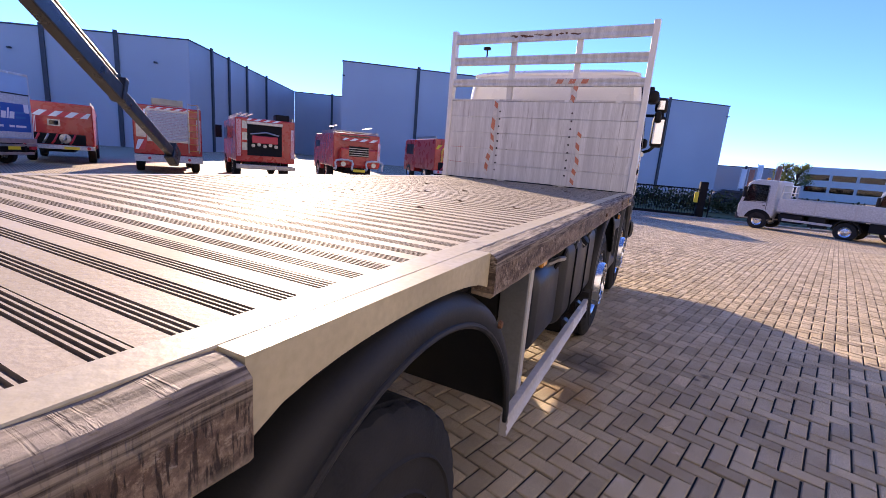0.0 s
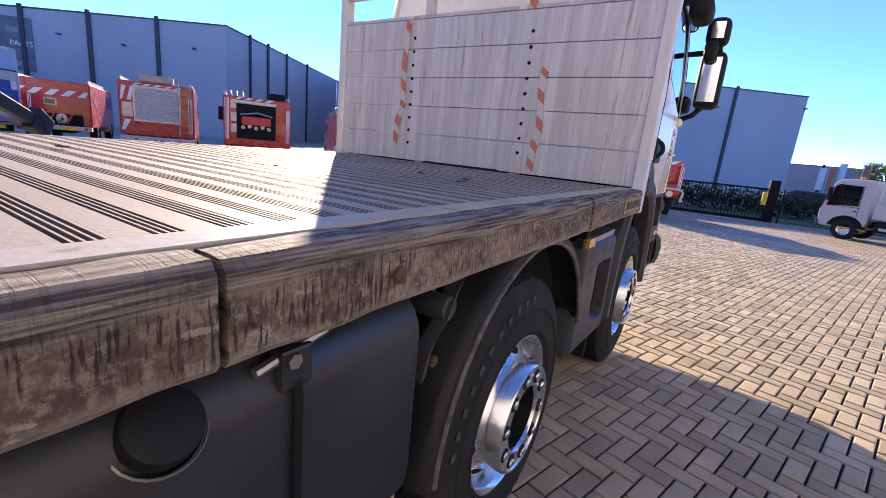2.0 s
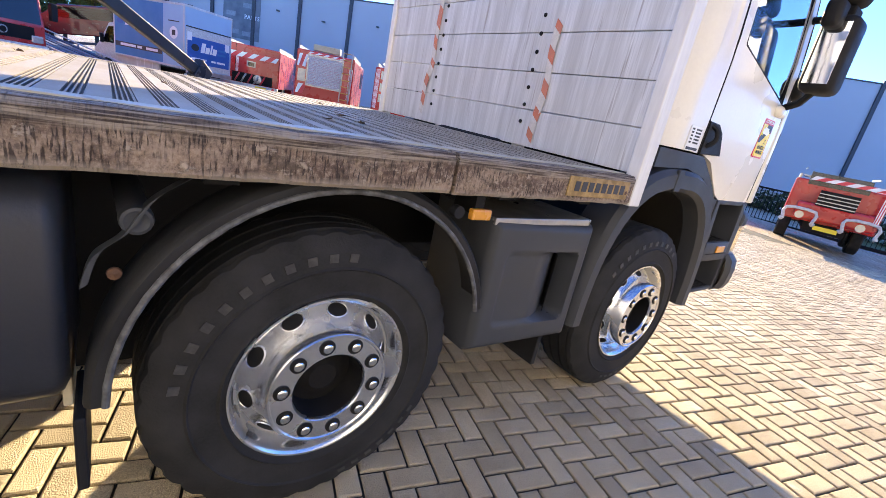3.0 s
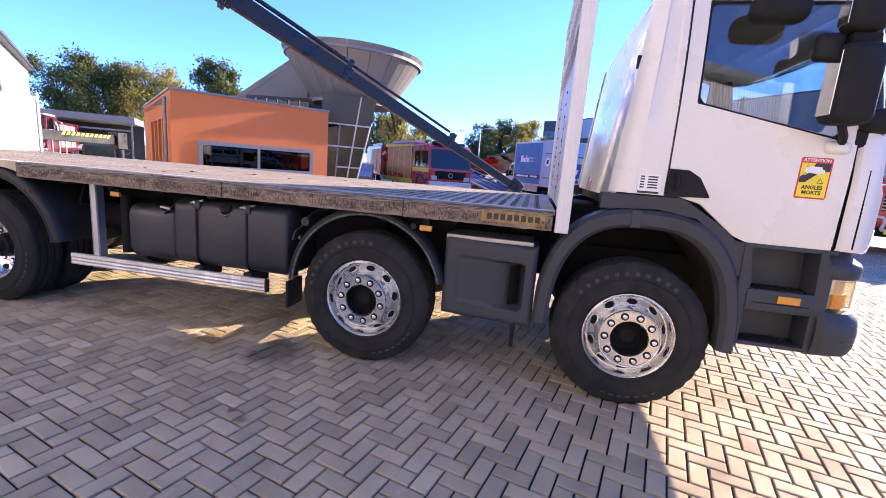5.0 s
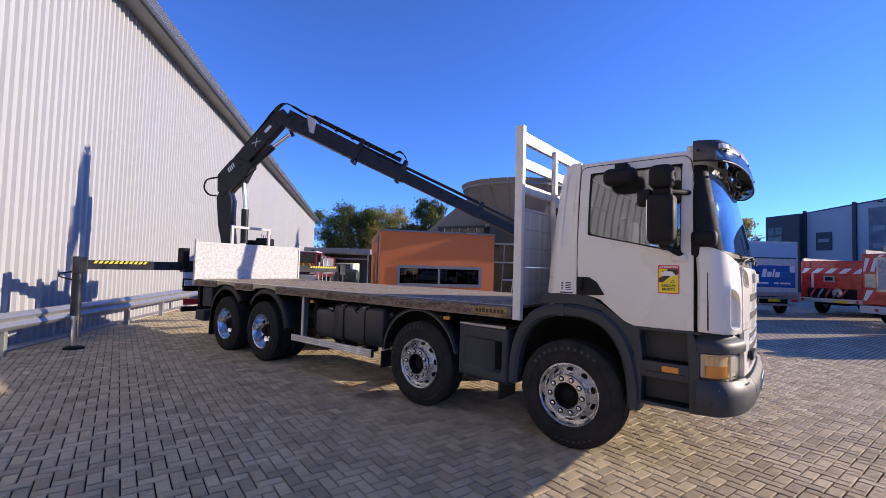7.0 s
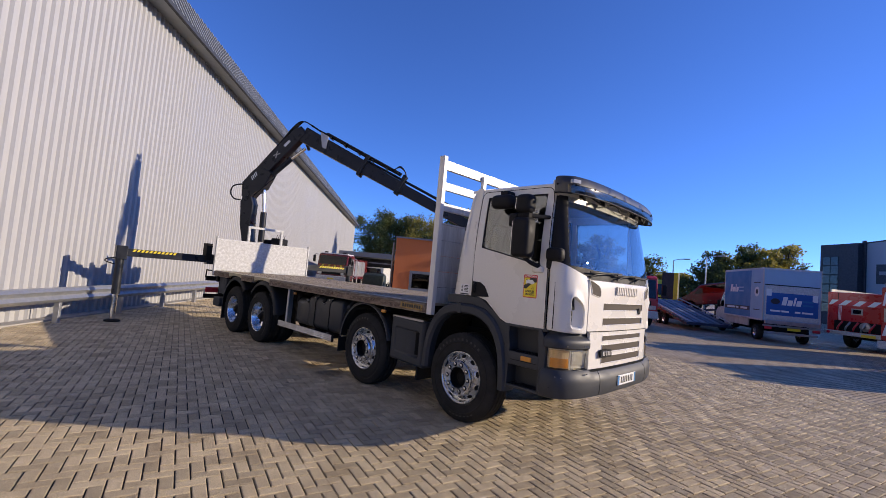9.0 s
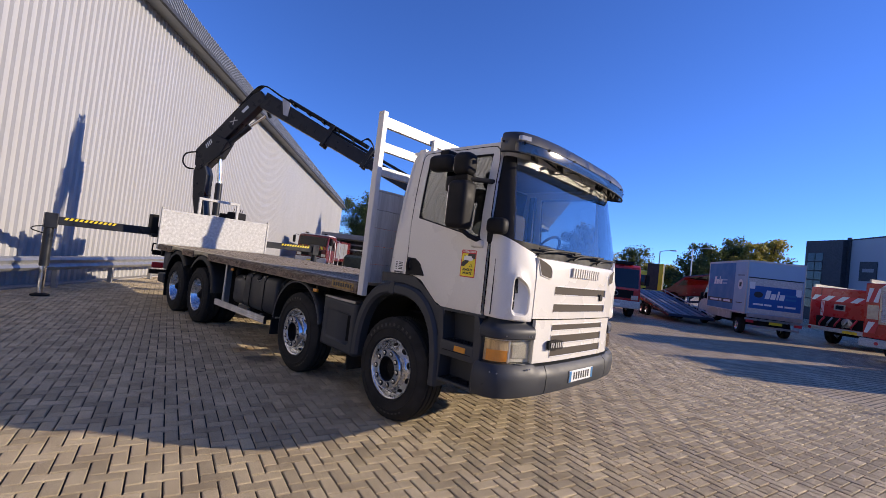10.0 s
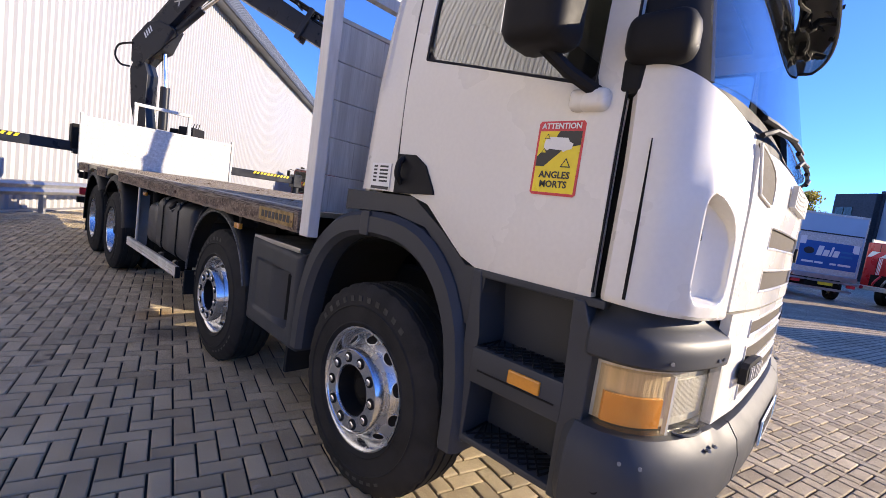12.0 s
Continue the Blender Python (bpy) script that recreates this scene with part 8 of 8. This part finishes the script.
part("grille", box(-0.5, 0.5, 2.33, 2.37, 0.55, 0.85), BLACK, white_van)
for x in (-0.85, 0.85):
    plain_wheel(white_van, x, 1.5, 0.33, 0.22, "x")
    plain_wheel(white_van, x, -1.5, 0.33, 0.22, "x")
canopy = thing("canopy", "flat grey steel canopy on slim posts", "canopy", Matrix.Translation((-21.8, -32.2, 0)) @ Matrix.Rotation(radians(-50), 4, "Z"))
part("canopy_roof", box(-3.0, 3.0, -2.5, 2.5, 2.85, 3.30, 0.02), FASCIA, canopy)
for x in (-2.8, 2.8):
    part("canopy_post", box(x - 0.05, x + 0.05, 2.3, 2.4, -0.05, 2.85), FRAME_GREY, canopy)
part("back_wall", box(-3.0, 3.0, -2.6, -2.5, -0.05, 2.85), HALL_DARK, canopy, "dark rear wall under the canopy")
part("canopy_beam", box(-2.75, 2.75, 2.32, 2.38, 2.30, 2.42), FRAME_GREY, canopy)

# ---- gate side, ahead of the truck ----
def flat_truck(label, x, y, turn):
    """A small white dropside truck: forward is -x."""
    f = thing("dropside_truck", label, "truck", Matrix.Translation((x, y, dip(x, y))) @ Matrix.Rotation(radians(turn), 4, "Z"), group="row of white dropside trucks")
    cabp = part("cab", prism([(-1.42, 0.45), (-1.46, 1.05), (-1.38, 1.22), (-1.12, 2.12), (-0.95, 2.26), (-0.6, 2.33), (0.30, 2.33), (0.36, 2.25), (0.40, 0.75), (0.25, 0.45)], "y", -1.0, 1.0, bevel=0.05), PANEL_WHITE, f)
    for s in (-1.012, 1.0):
        part("side_window", prism([(-1.22, 1.24), (-0.72, 1.30), (-0.04, 1.32), (-0.04, 2.08), (-0.90, 2.10), (-1.02, 2.02)], "y", s, s + 0.012), PANE, cabp)
    part("windscreen", sheet(lambda y_, z: (-1.38 + 0.26 * (z - 1.22) / 0.9 - 0.012, y_, z), [-0.9, 0.9], [1.26, 2.08], (0.01, 0, 0)), PANE, cabp)
    cabp.scale.x, cabp.location.x = 0.82, 0.072
    part("bumper", box(-1.16, -0.98, -1.0, 1.0, 0.38, 0.68, 0.04), GREY_PLASTIC, f)
    part("cab_inside", prism([(-1.15, 1.0), (-0.95, 2.12), (0.28, 2.15), (0.30, 1.0)], "y", -0.93, 0.93), DARK_ROOM, cabp)
    part("door_seam", box(-0.02, 0.0, -1.006, -1.0, 0.75, 2.1), BLACK, cabp)
    part("door_seam", box(-1.05, 0.0, -1.006, -1.0, 1.26, 1.275), BLACK, cabp)
    part("door_handle", box(-0.18, -0.05, -1.02, -1.0, 1.10, 1.14, 0.006), BLACK_PLASTIC, cabp)
    part("wheel_arch", prism([(-0.20 + 0.56 * math.cos(t), 0.42 + 0.52 * math.sin(t)) for t in span(0.15, math.pi - 0.15, 10)], "y", -1.012, -0.75), BLACK, f)
    part("mirror", box(-1.22, -1.08, -1.24, -1.06, 1.45, 1.95, 0.03), BLACK_PLASTIC, cabp)
    part("mirror_arm", rod((-1.12, -1.14, 1.90), (-0.98, -0.99, 2.02), 0.015, n=6), BLACK_PLASTIC, cabp)
    part("beacon", lathe([(0.0, 0.09), (0.12, 0.085), (0.15, 0.05), (0.15, 0.0)], Matrix.Translation((-0.35, -0.5, 2.29)) @ Matrix.Rotation(-math.pi / 2, 4, "Y"), n=14), AMBER, cabp, smooth=True)
    part("tool_locker", box(1.75, 2.35, -1.03, -0.45, 0.42, 0.90, 0.03), BLACK_PLASTIC, f)
    part("fuel_tank", box(0.62, 1.55, -1.02, -0.45, 0.46, 0.88, 0.08), BLACK_PLASTIC, f)
    part("rear_fender", prism([(3.05 + r_ * math.cos(t), 0.40 + r_ * math.sin(t)) for r_, ts in ((0.50, span(0.1, math.pi - 0.1, 10)), (0.46, span(math.pi - 0.1, 0.1, 10))) for t in ts], "y", -1.06, -0.72), BLACK_PLASTIC, f)
    part("rear_box", box(3.75, 4.7, -1.0, -0.45, 0.50, 0.90, 0.03), BLACK_PLASTIC, f)
    for k_ in range(3):
        part("side_stake", box(1.9 + 1.35 * k_, 1.96 + 1.35 * k_, -1.135, -1.12, 0.93, 1.54), ALU, f)
    part("chassis", box(-1.0, 4.6, -0.4, 0.4, 0.55, 0.8), BLACK, f)
    part("load_deck", box(0.55, 5.1, -1.1, 1.1, 0.90, 1.02), FRAME_GREY, f)
    for s in (-1.12, 1.08):
        part("dropside", box(0.55, 5.1, s, s + 0.04, 0.95, 1.53, 0.006), PANEL_WHITE, f)
    for s in (-1.05, 1.05):
        part("headboard_post", rod((0.6, s, 1.0), (0.6, s, 2.15), 0.03, n=6), ALU, f)
    for z in (1.5, 1.8, 2.12):
        part("headboard_bar", rod((0.6, -1.05, z), (0.6, 1.05, z), 0.025, n=6), ALU, f)
    part("tail_board", box(5.06, 5.10, -1.08, 1.08, 1.02, 1.53), PANEL_WHITE, f)
    part("side_guard", box(0.8, 2.6, -1.06, -1.02, 0.55, 0.65), ALU, f)
    for wx_ in (-0.20, 3.05):
        for s in (-0.9, 0.9):
            plain_wheel(f, wx_, s, 0.40, 0.24, "y")
    return f


for lbl, x, y, t in (("white dropside truck with an amber beacon, parked by the fence", 6.2, 20.0, -27), ("white dropside truck parked behind another", 11.2, 20.4, -27), ("white dropside truck at the end of the row", 14.6, 19.2, -27)):
    flat_truck(lbl, x, y, t)

gz_ = lambda x, y: dip(x, y) - 0.02
fence = thing("gate", "black steel sliding gate with its post and rail", "gate", Matrix.Translation((3.2, 23.0, gz_(3.2, 23))) @ Matrix.Rotation(radians(8), 4, "Z"))
part("gate_top", box(-9, 0, -0.04, 0.04, 1.62, 1.70), BLACK, fence)
part("gate_bottom", box(-9, 0, -0.05, 0.05, 0.10, 0.24), BLACK, fence)
for k in range(60):
    part("gate_bar", box(-9 + 0.15 * k, -8.975 + 0.15 * k, -0.012, 0.012, 0.2, 1.65), BLACK, fence)
part("gate_post", box(-0.05, 0.35, -0.2, 0.2, -0.1, 2.1, 0.02), BLACK, fence)
part("gate_box", box(-0.25, -0.06, -0.26, 0.0, 0.9, 1.5, 0.02), FIRE_YELLOW, fence)
for k in range(12):
    f2 = thing("fence_panel", "dark mesh fence panel between posts", "fence", Matrix.Translation((3.8 + 2.5 * k, 23.2 + 0.35 * k, gz_(5, 23) - 0.0)) @ Matrix.Rotation(radians(8), 4, "Z"), group="mesh fence along the road")
    part("fence_post", box(-0.03, 0.03, -0.03, 0.03, 0, 1.7), BLACK, f2)
    for z in (0.15, 0.6, 1.1, 1.6):
        part("fence_wire", box(0.03, 2.47, -0.006, 0.006, z, z + 0.02), BLACK, f2)
kerb2 = tagged(part("kerb", box(-14, 30, -0.12, 0.12, -0.2, 0.10, 0.02), CONCRETE, m=Matrix.Translation((3.0, 22.2, gz_(3, 22))) @ Matrix.Rotation(radians(8), 4, "Z")), "pale concrete kerb at the edge of the yard", "kerb", kind="structure")
grass = tagged(part("grass", box(-40, 60, 0.15, 26, -1.0, 0.03), GRASS, m=Matrix.Translation((3.0, 22.2, gz_(3, 22))) @ Matrix.Rotation(radians(8), 4, "Z")), "mown grass strip behind the kerb", "grass", kind="structure")


def leaves(count, spots, size, seed):
    """Many small leaf faces round the given balls (centre, radius)."""
    rng = np.random.default_rng(seed)
    c = np.array([s[0] for s in spots], float)
    r = np.array([s[1] for s in spots], float)
    pick = rng.integers(0, len(spots), count)
    d = rng.normal(size=(count, 3))
    pos = c[pick] + np.clip(d, -2.2, 2.2) * (r[pick] * 0.52)[:, None] * [1, 1, 0.85]
    a, b = rng.normal(size=(count, 3)), rng.normal(size=(count, 3))
    a /= np.linalg.norm(a, axis=1, keepdims=True)
    b -= a * (a * b).sum(1, keepdims=True)
    b /= np.linalg.norm(b, axis=1, keepdims=True)
    s = rng.uniform(0.6, 1.3, count)[:, None] * size
    v = np.stack([pos - a * s, pos - b * s * 0.6, pos + a * s, pos + b * s * 0.6], 1).reshape(-1, 3)
    me = bpy.data.meshes.new("crown")
    me.from_pydata(v.tolist(), [], np.arange(count * 4).reshape(-1, 4).tolist())
    return me


def tree(label, x, y, h, r, material, seed, count=12000, group="trees behind the yard"):
    rnd = random.Random(seed)
    t = thing("tree", label, "tree", Matrix.Translation((x, y, 0)), group=group)
    bm = tube([(0, 0, -0.3), (0.05, 0, h * 0.2), (-0.05, 0.08, h * 0.45), (0.1, 0, h * 0.75)], 0.16, 8)
    for v in bm.verts:
        k = 1 - 0.75 * max(0, v.co.z) / h
        v.co.x, v.co.y = v.co.x * k, v.co.y * k
    spots = []
    for i in range(46):
        a, z, q = rnd.uniform(0, 6.28), rnd.uniform(0.30, 0.92), rnd.uniform(0.25, 0.95)
        reach = r * q * (1.15 - abs(z - 0.5) * 1.3)
        p = (reach * math.cos(a), reach * math.sin(a), h * z)
        tube([(0, 0, h * z * 0.55), (p[0] * 0.5, p[1] * 0.5, h * z * 0.82), p], 0.045, 5, bm)
        spots.append((p, r * rnd.uniform(0.16, 0.34)))
    part("trunk", bm, BARK, t, smooth=True)
    me = leaves(count, spots, 0.085 + 0.005 * h, seed)
    me.materials.append(material)
    o = new("crown", me)
    o.parent = t
    return t


def out(x, y, yaw, d):
    return x - d * math.sin(radians(yaw)), y + d * math.cos(radians(yaw))


for k, (yaw_, d, h, r, gold) in enumerate(((143.0, 84, 12.3, 5.0, 0), (140.2, 80, 12.9, 5.0, 0), (137.6, 82, 13.2, 5.0, 0), (135.2, 78, 13.6, 4.6, 1), (132.8, 53, 7.6, 2.8, 0), (129.6, 50, 9.9, 2.6, 0), (126.0, 58, 8.5, 3.2, 0))):
    tree("leafy green tree beyond the pavilion", *out(5.1, 1.0, yaw_, d), h, r, LEAF_GOLD if gold else LEAF_GREEN, 10 + k)
for k, (yaw_, d, h, r, gold) in enumerate(((101.2, 50, 6.8, 2.0, 0), (98.7, 54, 7.8, 2.0, 0), (97.0, 50, 7.2, 1.7, 1), (95.4, 55, 8.2, 1.9, 1), (104.6, 60, 4.8, 1.8, 1), (106.4, 55, 4.2, 1.5, 1), (108.5, 58, 6.4, 2.4, 0))):
    tree("tree with thinning autumn leaves beyond the vans", *out(5.5, 3.1, yaw_, d), h, r, LEAF_GOLD if gold else LEAF_GREEN, 40 + k, 5000)
tree("small tree with yellow green leaves beside the glass wall", *out(3.8, -1.3, 107.5, 34), 6.2, 2.0, LEAF_GOLD, 71, 4000)
tree("small tree with yellow green leaves behind the parked car", *out(3.8, -1.3, 110.2, 44), 6.6, 2.6, LEAF_GREEN, 73, 6000)
tree("dark green tree behind the fire engines", *out(4.6, -0.2, 98.5, 46), 5.4, 2.2, LEAF_GREEN, 72, 4000)
hedge_me = leaves(16000, [((k * 0.8, 0.3 * math.sin(k), 0.75), 0.85) for k in range(60)], 0.12, 5)
hedge_me.materials.append(HEDGE)
hedge = tagged(new("hedge", hedge_me), "dark clipped hedge behind the gate and fence", "hedge", kind="stuff")
hedge.matrix_basis = Matrix.Translation((-8, 27, gz_(-1, 26))) @ Matrix.Rotation(radians(8), 4, "Z")

for lbl, yaw_, d, h in (("grey twin street lamp", 105.6, 48, 5.2), ("grey single street lamp", 102.3, 44, 5.3)):
    lamp = thing("street_lamp", lbl, "street lamp", Matrix.Translation((*out(5.5, 3.1, yaw_, d), 0)))
    part("pole", rod((0, 0, 0), (0, 0, h), 0.07, 0.045, 8), GALV, lamp, smooth=True)
    part("lamp_arm", tube([(0, 0, h), (0.1, 0.5, h + 0.12), (0.15, 1.1, h + 0.15)], 0.03, 6), GALV, lamp)
    part("lamp_head", box(0.05, 0.25, 0.9, 1.5, h + 0.1, h + 0.2, 0.03), GALV, lamp)
yellow_truck = thing("yellow_truck", "yellow and black lorry parked beyond the trailers", "truck", Matrix.Translation((-37.5, -10.2, 0)) @ Matrix.Rotation(radians(25), 4, "Z"))
part("cab", prism([(-1.9, 0.7), (0.0, 0.7), (0.0, 1.7), (-0.2, 3.0), (-0.4, 3.15), (-1.9, 3.15)], "y", -1.1, 1.1, bevel=0.05), FIRE_YELLOW, yellow_truck)
part("windscreen", sheet(lambda y, z: (0.02 - 0.18 * (z - 1.7) / 1.3, y, z), [-0.98, 0.98], [1.75, 2.75], (-0.01, 0, 0)), PANE, yellow_truck)
part("grille", box(0.0, 0.03, -0.85, 0.85, 0.95, 1.55), BLACK, yellow_truck)
part("bumper", box(-0.1, 0.12, -1.1, 1.1, 0.45, 0.85, 0.04), BLACK_PLASTIC, yellow_truck)
for y in (-1.108, 1.10):
    part("cab_window", prism([(-1.5, 1.75), (-0.2, 1.75), (-0.35, 2.7), (-1.5, 2.75)], "y", y, y + 0.008), PANE, yellow_truck)
part("load_body", box(-6.5, -2.1, -1.15, 1.15, 1.0, 2.3, 0.03), BLACK, yellow_truck)
for x in (-0.9, -4.8):
    for y in (-0.95, 0.95):
        plain_wheel(yellow_truck, x, y, 0.5, 0.28, "y")
pylon = thing("sign_pylon", "dark sign pylon with a yellow edge", "sign", Matrix.Translation((*out(5.5, 3.1, 105.7, 40), 0)))
part("pylon_body", box(-0.2, 0.2, -0.6, 0.6, 0, 3.6, 0.03), HALL_DARK, pylon)
part("pylon_edge", box(0.2, 0.23, 0.3, 0.6, 0, 3.6), FIRE_YELLOW, pylon)

hall("industrial_hall", "low grey hall far beyond the road", out(1.6, -5.5, -1.5, 106), out(1.6, -5.5, -9.7, 106), 4.4, 4.4, [0.3, 0.66], -1.5)
tree("dark green tree beside the far halls", *out(1.6, -5.5, -10.3, 100), 5.6, 1.9, LEAF_GREEN, 81, 3000)
tree("dark green tree beside the far halls", *out(1.6, -5.5, -11.4, 104), 5.9, 2.0, LEAF_GREEN, 82, 3000)
BANNER = mat("faded brown red banner", (0.23, 0.075, 0.05), 0.7, 0, (0.36, 0.22, 0.16), 0.5, 2.5, 0.1)
office = thing("white_office", "long white office building with dark window bands", "building", Matrix.Translation((*out(1.6, -5.5, -11.6, 118), -1.5)) @ Matrix.Rotation(radians(-14), 4, "Z"))
part("wall", box(0, 60, 0, 14, 0, 7.2), PANEL_WHITE, office)
for z in (2.2, 4.6):
    for k in range(14):
        part("window", box(1 + 4.1 * k, 4.6 + 4.1 * k, -0.06, -0.01, z, z + 1.1), PANE, office)
for k, (yaw_, d, h) in enumerate(((-6.6, 60, 4.0), (-7.3, 60, 4.0), (-8.0, 62, 4.6), (-9.6, 62, 4.6), (-18.6, 50, 4.8), (-19.4, 50, 5.0), (-20.2, 50, 5.0))):
    x, y = out(1.6, -5.5, yaw_, d)
    pole = thing("flag_pole", "white flag pole with a hanging banner flag", "flag", Matrix.Translation((x, y, -0.9)), group="banner flags along the road")
    part("pole", rod((0, 0, 0), (0, 0, h), 0.05, 0.035, 8), PANEL_WHITE, pole)
    part("flag", sheet(lambda u, v, h=h: (0.06 + 0.5 * u, 0.08 * math.sin(u * 5 + v * 3), h - 0.1 - 2.2 * v), span(0, 1, 5), span(0, 1, 5), (0, 0.01, 0)), (TAPE_RED if k % 2 else PLATE_WHITE) if k < 4 else BANNER, pole, smooth=True)
parked = thing("parked_car", "small dark car parked beyond the hedge", "car", Matrix.Translation((*out(1.6, -5.5, -6.8, 52), -0.75)))
part("car_body", prism([(-2.1, 0.3), (2.1, 0.3), (2.15, 0.75), (1.2, 0.95), (0.6, 1.42), (-1.4, 1.45), (-2.1, 0.95)], "y", -0.85, 0.85, bevel=0.06), HALL_DARK, parked)
for x in (-1.3, 1.3):
    plain_wheel(parked, x, -0.78, 0.32, 0.2, "y")
pink = thing("parked_car", "pale silver car parked beside the glass wall", "car", Matrix.Translation((*out(3.8, -1.3, 112.0, 27), 0)) @ Matrix.Rotation(radians(20), 4, "Z"))
part("car_body", prism([(-2.1, 0.3), (2.1, 0.3), (2.15, 0.75), (1.2, 0.95), (0.6, 1.42), (-1.4, 1.45), (-2.1, 0.95)], "y", -0.85, 0.85, bevel=0.06), mat("pale silver car paint", (0.55, 0.50, 0.48), 0.25, 0.3), pink)
part("side_window", prism([(-1.3, 0.98), (0.85, 0.96), (0.55, 1.34), (-1.25, 1.36)], "y", 0.852, 0.86), PANE, pink)
for x in (-1.3, 1.3):
    for y in (-0.78, 0.78):
        plain_wheel(pink, x, y, 0.32, 0.2, "y")


# ---- paving: herringbone at 15 degrees to the truck ----
PAVE = Matrix.Rotation(radians(-15), 4, "Z")
UNIT = 0.105
I0, I1, J0, J1 = -72, 136, -150, 124
cos_p, sin_p = math.cos(radians(-15)), math.sin(radians(-15))


def pave_mesh(cells, name):
    """Pavers for (column, row, wide) cells: flat tops with chamfered edges, each a little uneven."""
    k = np.array(cells, float)
    wide = k[:, 2:3]
    gap, cham = 0.0058, 0.0060
    c = (k[:, :2] + np.hstack([np.where(wide > 0, 1.0, 0.5), np.where(wide > 0, 0.5, 1.0)])) * UNIT
    half = np.hstack([np.where(wide > 0, UNIT, UNIT / 2), np.where(wide > 0, UNIT / 2, UNIT)]) - gap
    rng = np.random.default_rng(7)
    lift, lean = rng.normal(0, 0.0014, (len(k), 1)), rng.normal(0, 0.009, (len(k), 2))
    verts = []
    for inset, z in ((0.0, -0.035), (0.0, -0.0045), (cham, 0.0)):
        for sx, sy in ((-1, -1), (1, -1), (1, 1), (-1, 1)):
            off = np.array([sx, sy]) * (half - inset)
            verts.append(np.hstack([c + off, z + lift + (off * lean).sum(1, keepdims=True)]))
    v = np.stack(verts, 1).reshape(-1, 3)
    x, y = v[:, 0] * cos_p - v[:, 1] * sin_p, v[:, 0] * sin_p + v[:, 1] * cos_p
    s = np.clip((x + 8) / 8, 0, 1)
    v[:, 2] += -0.036 * np.clip(y - 4, 0, 22) * s * s * (3 - 2 * s)
    base = np.arange(len(k))[:, None, None] * 12
    quads = [(8, 9, 10, 11)] + [(a + r, (a + 1) % 4 + r, (a + 1) % 4 + r + 4, a + r + 4) for r in (0, 4) for a in range(4)]
    f = (base + np.array(quads)[None]).reshape(-1, 4)
    me = bpy.data.meshes.new(name)
    me.from_pydata(v.tolist(), [], f.tolist())
    me.materials.append(BRICK)
    return me


cells, near = [], []
for i in range(I0, I1):
    for j in range(J0, J1):
        t = (i - j) % 4
        if t in (0, 3):
            (near if 14 <= i < 34 and -8 <= j < 22 else cells).append((i, j, 1 if t == 0 else 0))
A0, A1, B0, B1 = I0 * UNIT + 0.25, I1 * UNIT - 0.25, J0 * UNIT + 0.25, J1 * UNIT - 0.25
XS = sorted({-900, -300, -120, -70, -45, -30, -20, *range(int(A0), int(A1) + 1, 3), A0, A1, 22, 30, 45, 70, 120, 300, 900})
YS = sorted({-900, -300, -120, -70, -45, -30, -20, *range(int(B0), int(B1) + 1, 3), B0, B1, 22, 30, 45, 70, 120, 300, 900})


def floor_at(x, y, z):
    wx_, wy_ = x * cos_p - y * sin_p, x * sin_p + y * cos_p
    return (x, y, z + dip(wx_, wy_))


def far_mat():
    m = mat("distant concrete pavers", (0.54, 0.435, 0.285), 0.66, 0, (0.41, 0.322, 0.215), 0.45, 1.2, 0.3, 30)
    nt = m.node_tree
    p = nt.nodes["Principled BSDF"]
    src = p.inputs["Base Color"].links[0].from_socket
    br, co = nt.nodes.new("ShaderNodeTexBrick"), nt.nodes.new("ShaderNodeTexCoord")
    nt.links.new(co.outputs["Object"], br.inputs["Vector"])
    br.inputs["Scale"].default_value = 1.0
    for key, v in (("Brick Width", 0.21), ("Row Height", 0.105), ("Mortar Size", 0.012)):
        br.inputs[key].default_value = v
    br.inputs["Color1"].default_value, br.inputs["Color2"].default_value, br.inputs["Mortar"].default_value = (1.05, 1.05, 1.05, 1), (0.85, 0.85, 0.85, 1), (0.20, 0.20, 0.20, 1)
    x = nt.nodes.new("ShaderNodeMix")
    x.data_type, x.blend_type, x.inputs[0].default_value = "RGBA", "MULTIPLY", 1.0
    nt.links.new(src, x.inputs[6])
    nt.links.new(br.outputs["Color"], x.inputs[7])
    nt.links.new(x.outputs[2], p.inputs["Base Color"])
    return speckle(m, 260, 0.62, 1.50)


inside = lambda i, j: A0 - 0.01 <= XS[i] and XS[i + 1] <= A1 + 0.01 and B0 - 0.01 <= YS[j] and YS[j + 1] <= B1 + 0.01
tagged(part("pavement", sheet(lambda x, y: floor_at(x, y, -0.004), XS, YS, (0, 0, -0.03), inside), far_mat(), m=PAVE), "wide yard of brown grey concrete pavers", "pavement", kind="structure")
bed = tagged(part("paved_yard", sheet(lambda x, y: floor_at(x, y, -0.014), [x for x in XS if A0 - 0.01 <= x <= A1 + 0.01], [y for y in YS if B0 - 0.01 <= y <= B1 + 0.01], (0, 0, -0.03)), JOINT, m=PAVE), "yard of brown grey pavers laid in herringbone", "pavement", kind="structure")
rest = new("pavers", pave_mesh(cells, "pavers"))
rest.parent = bed
tagged(rest, kind="stuff")
for cell in near:
    o = new("paver", pave_mesh([cell], "paver"))
    o.parent = bed
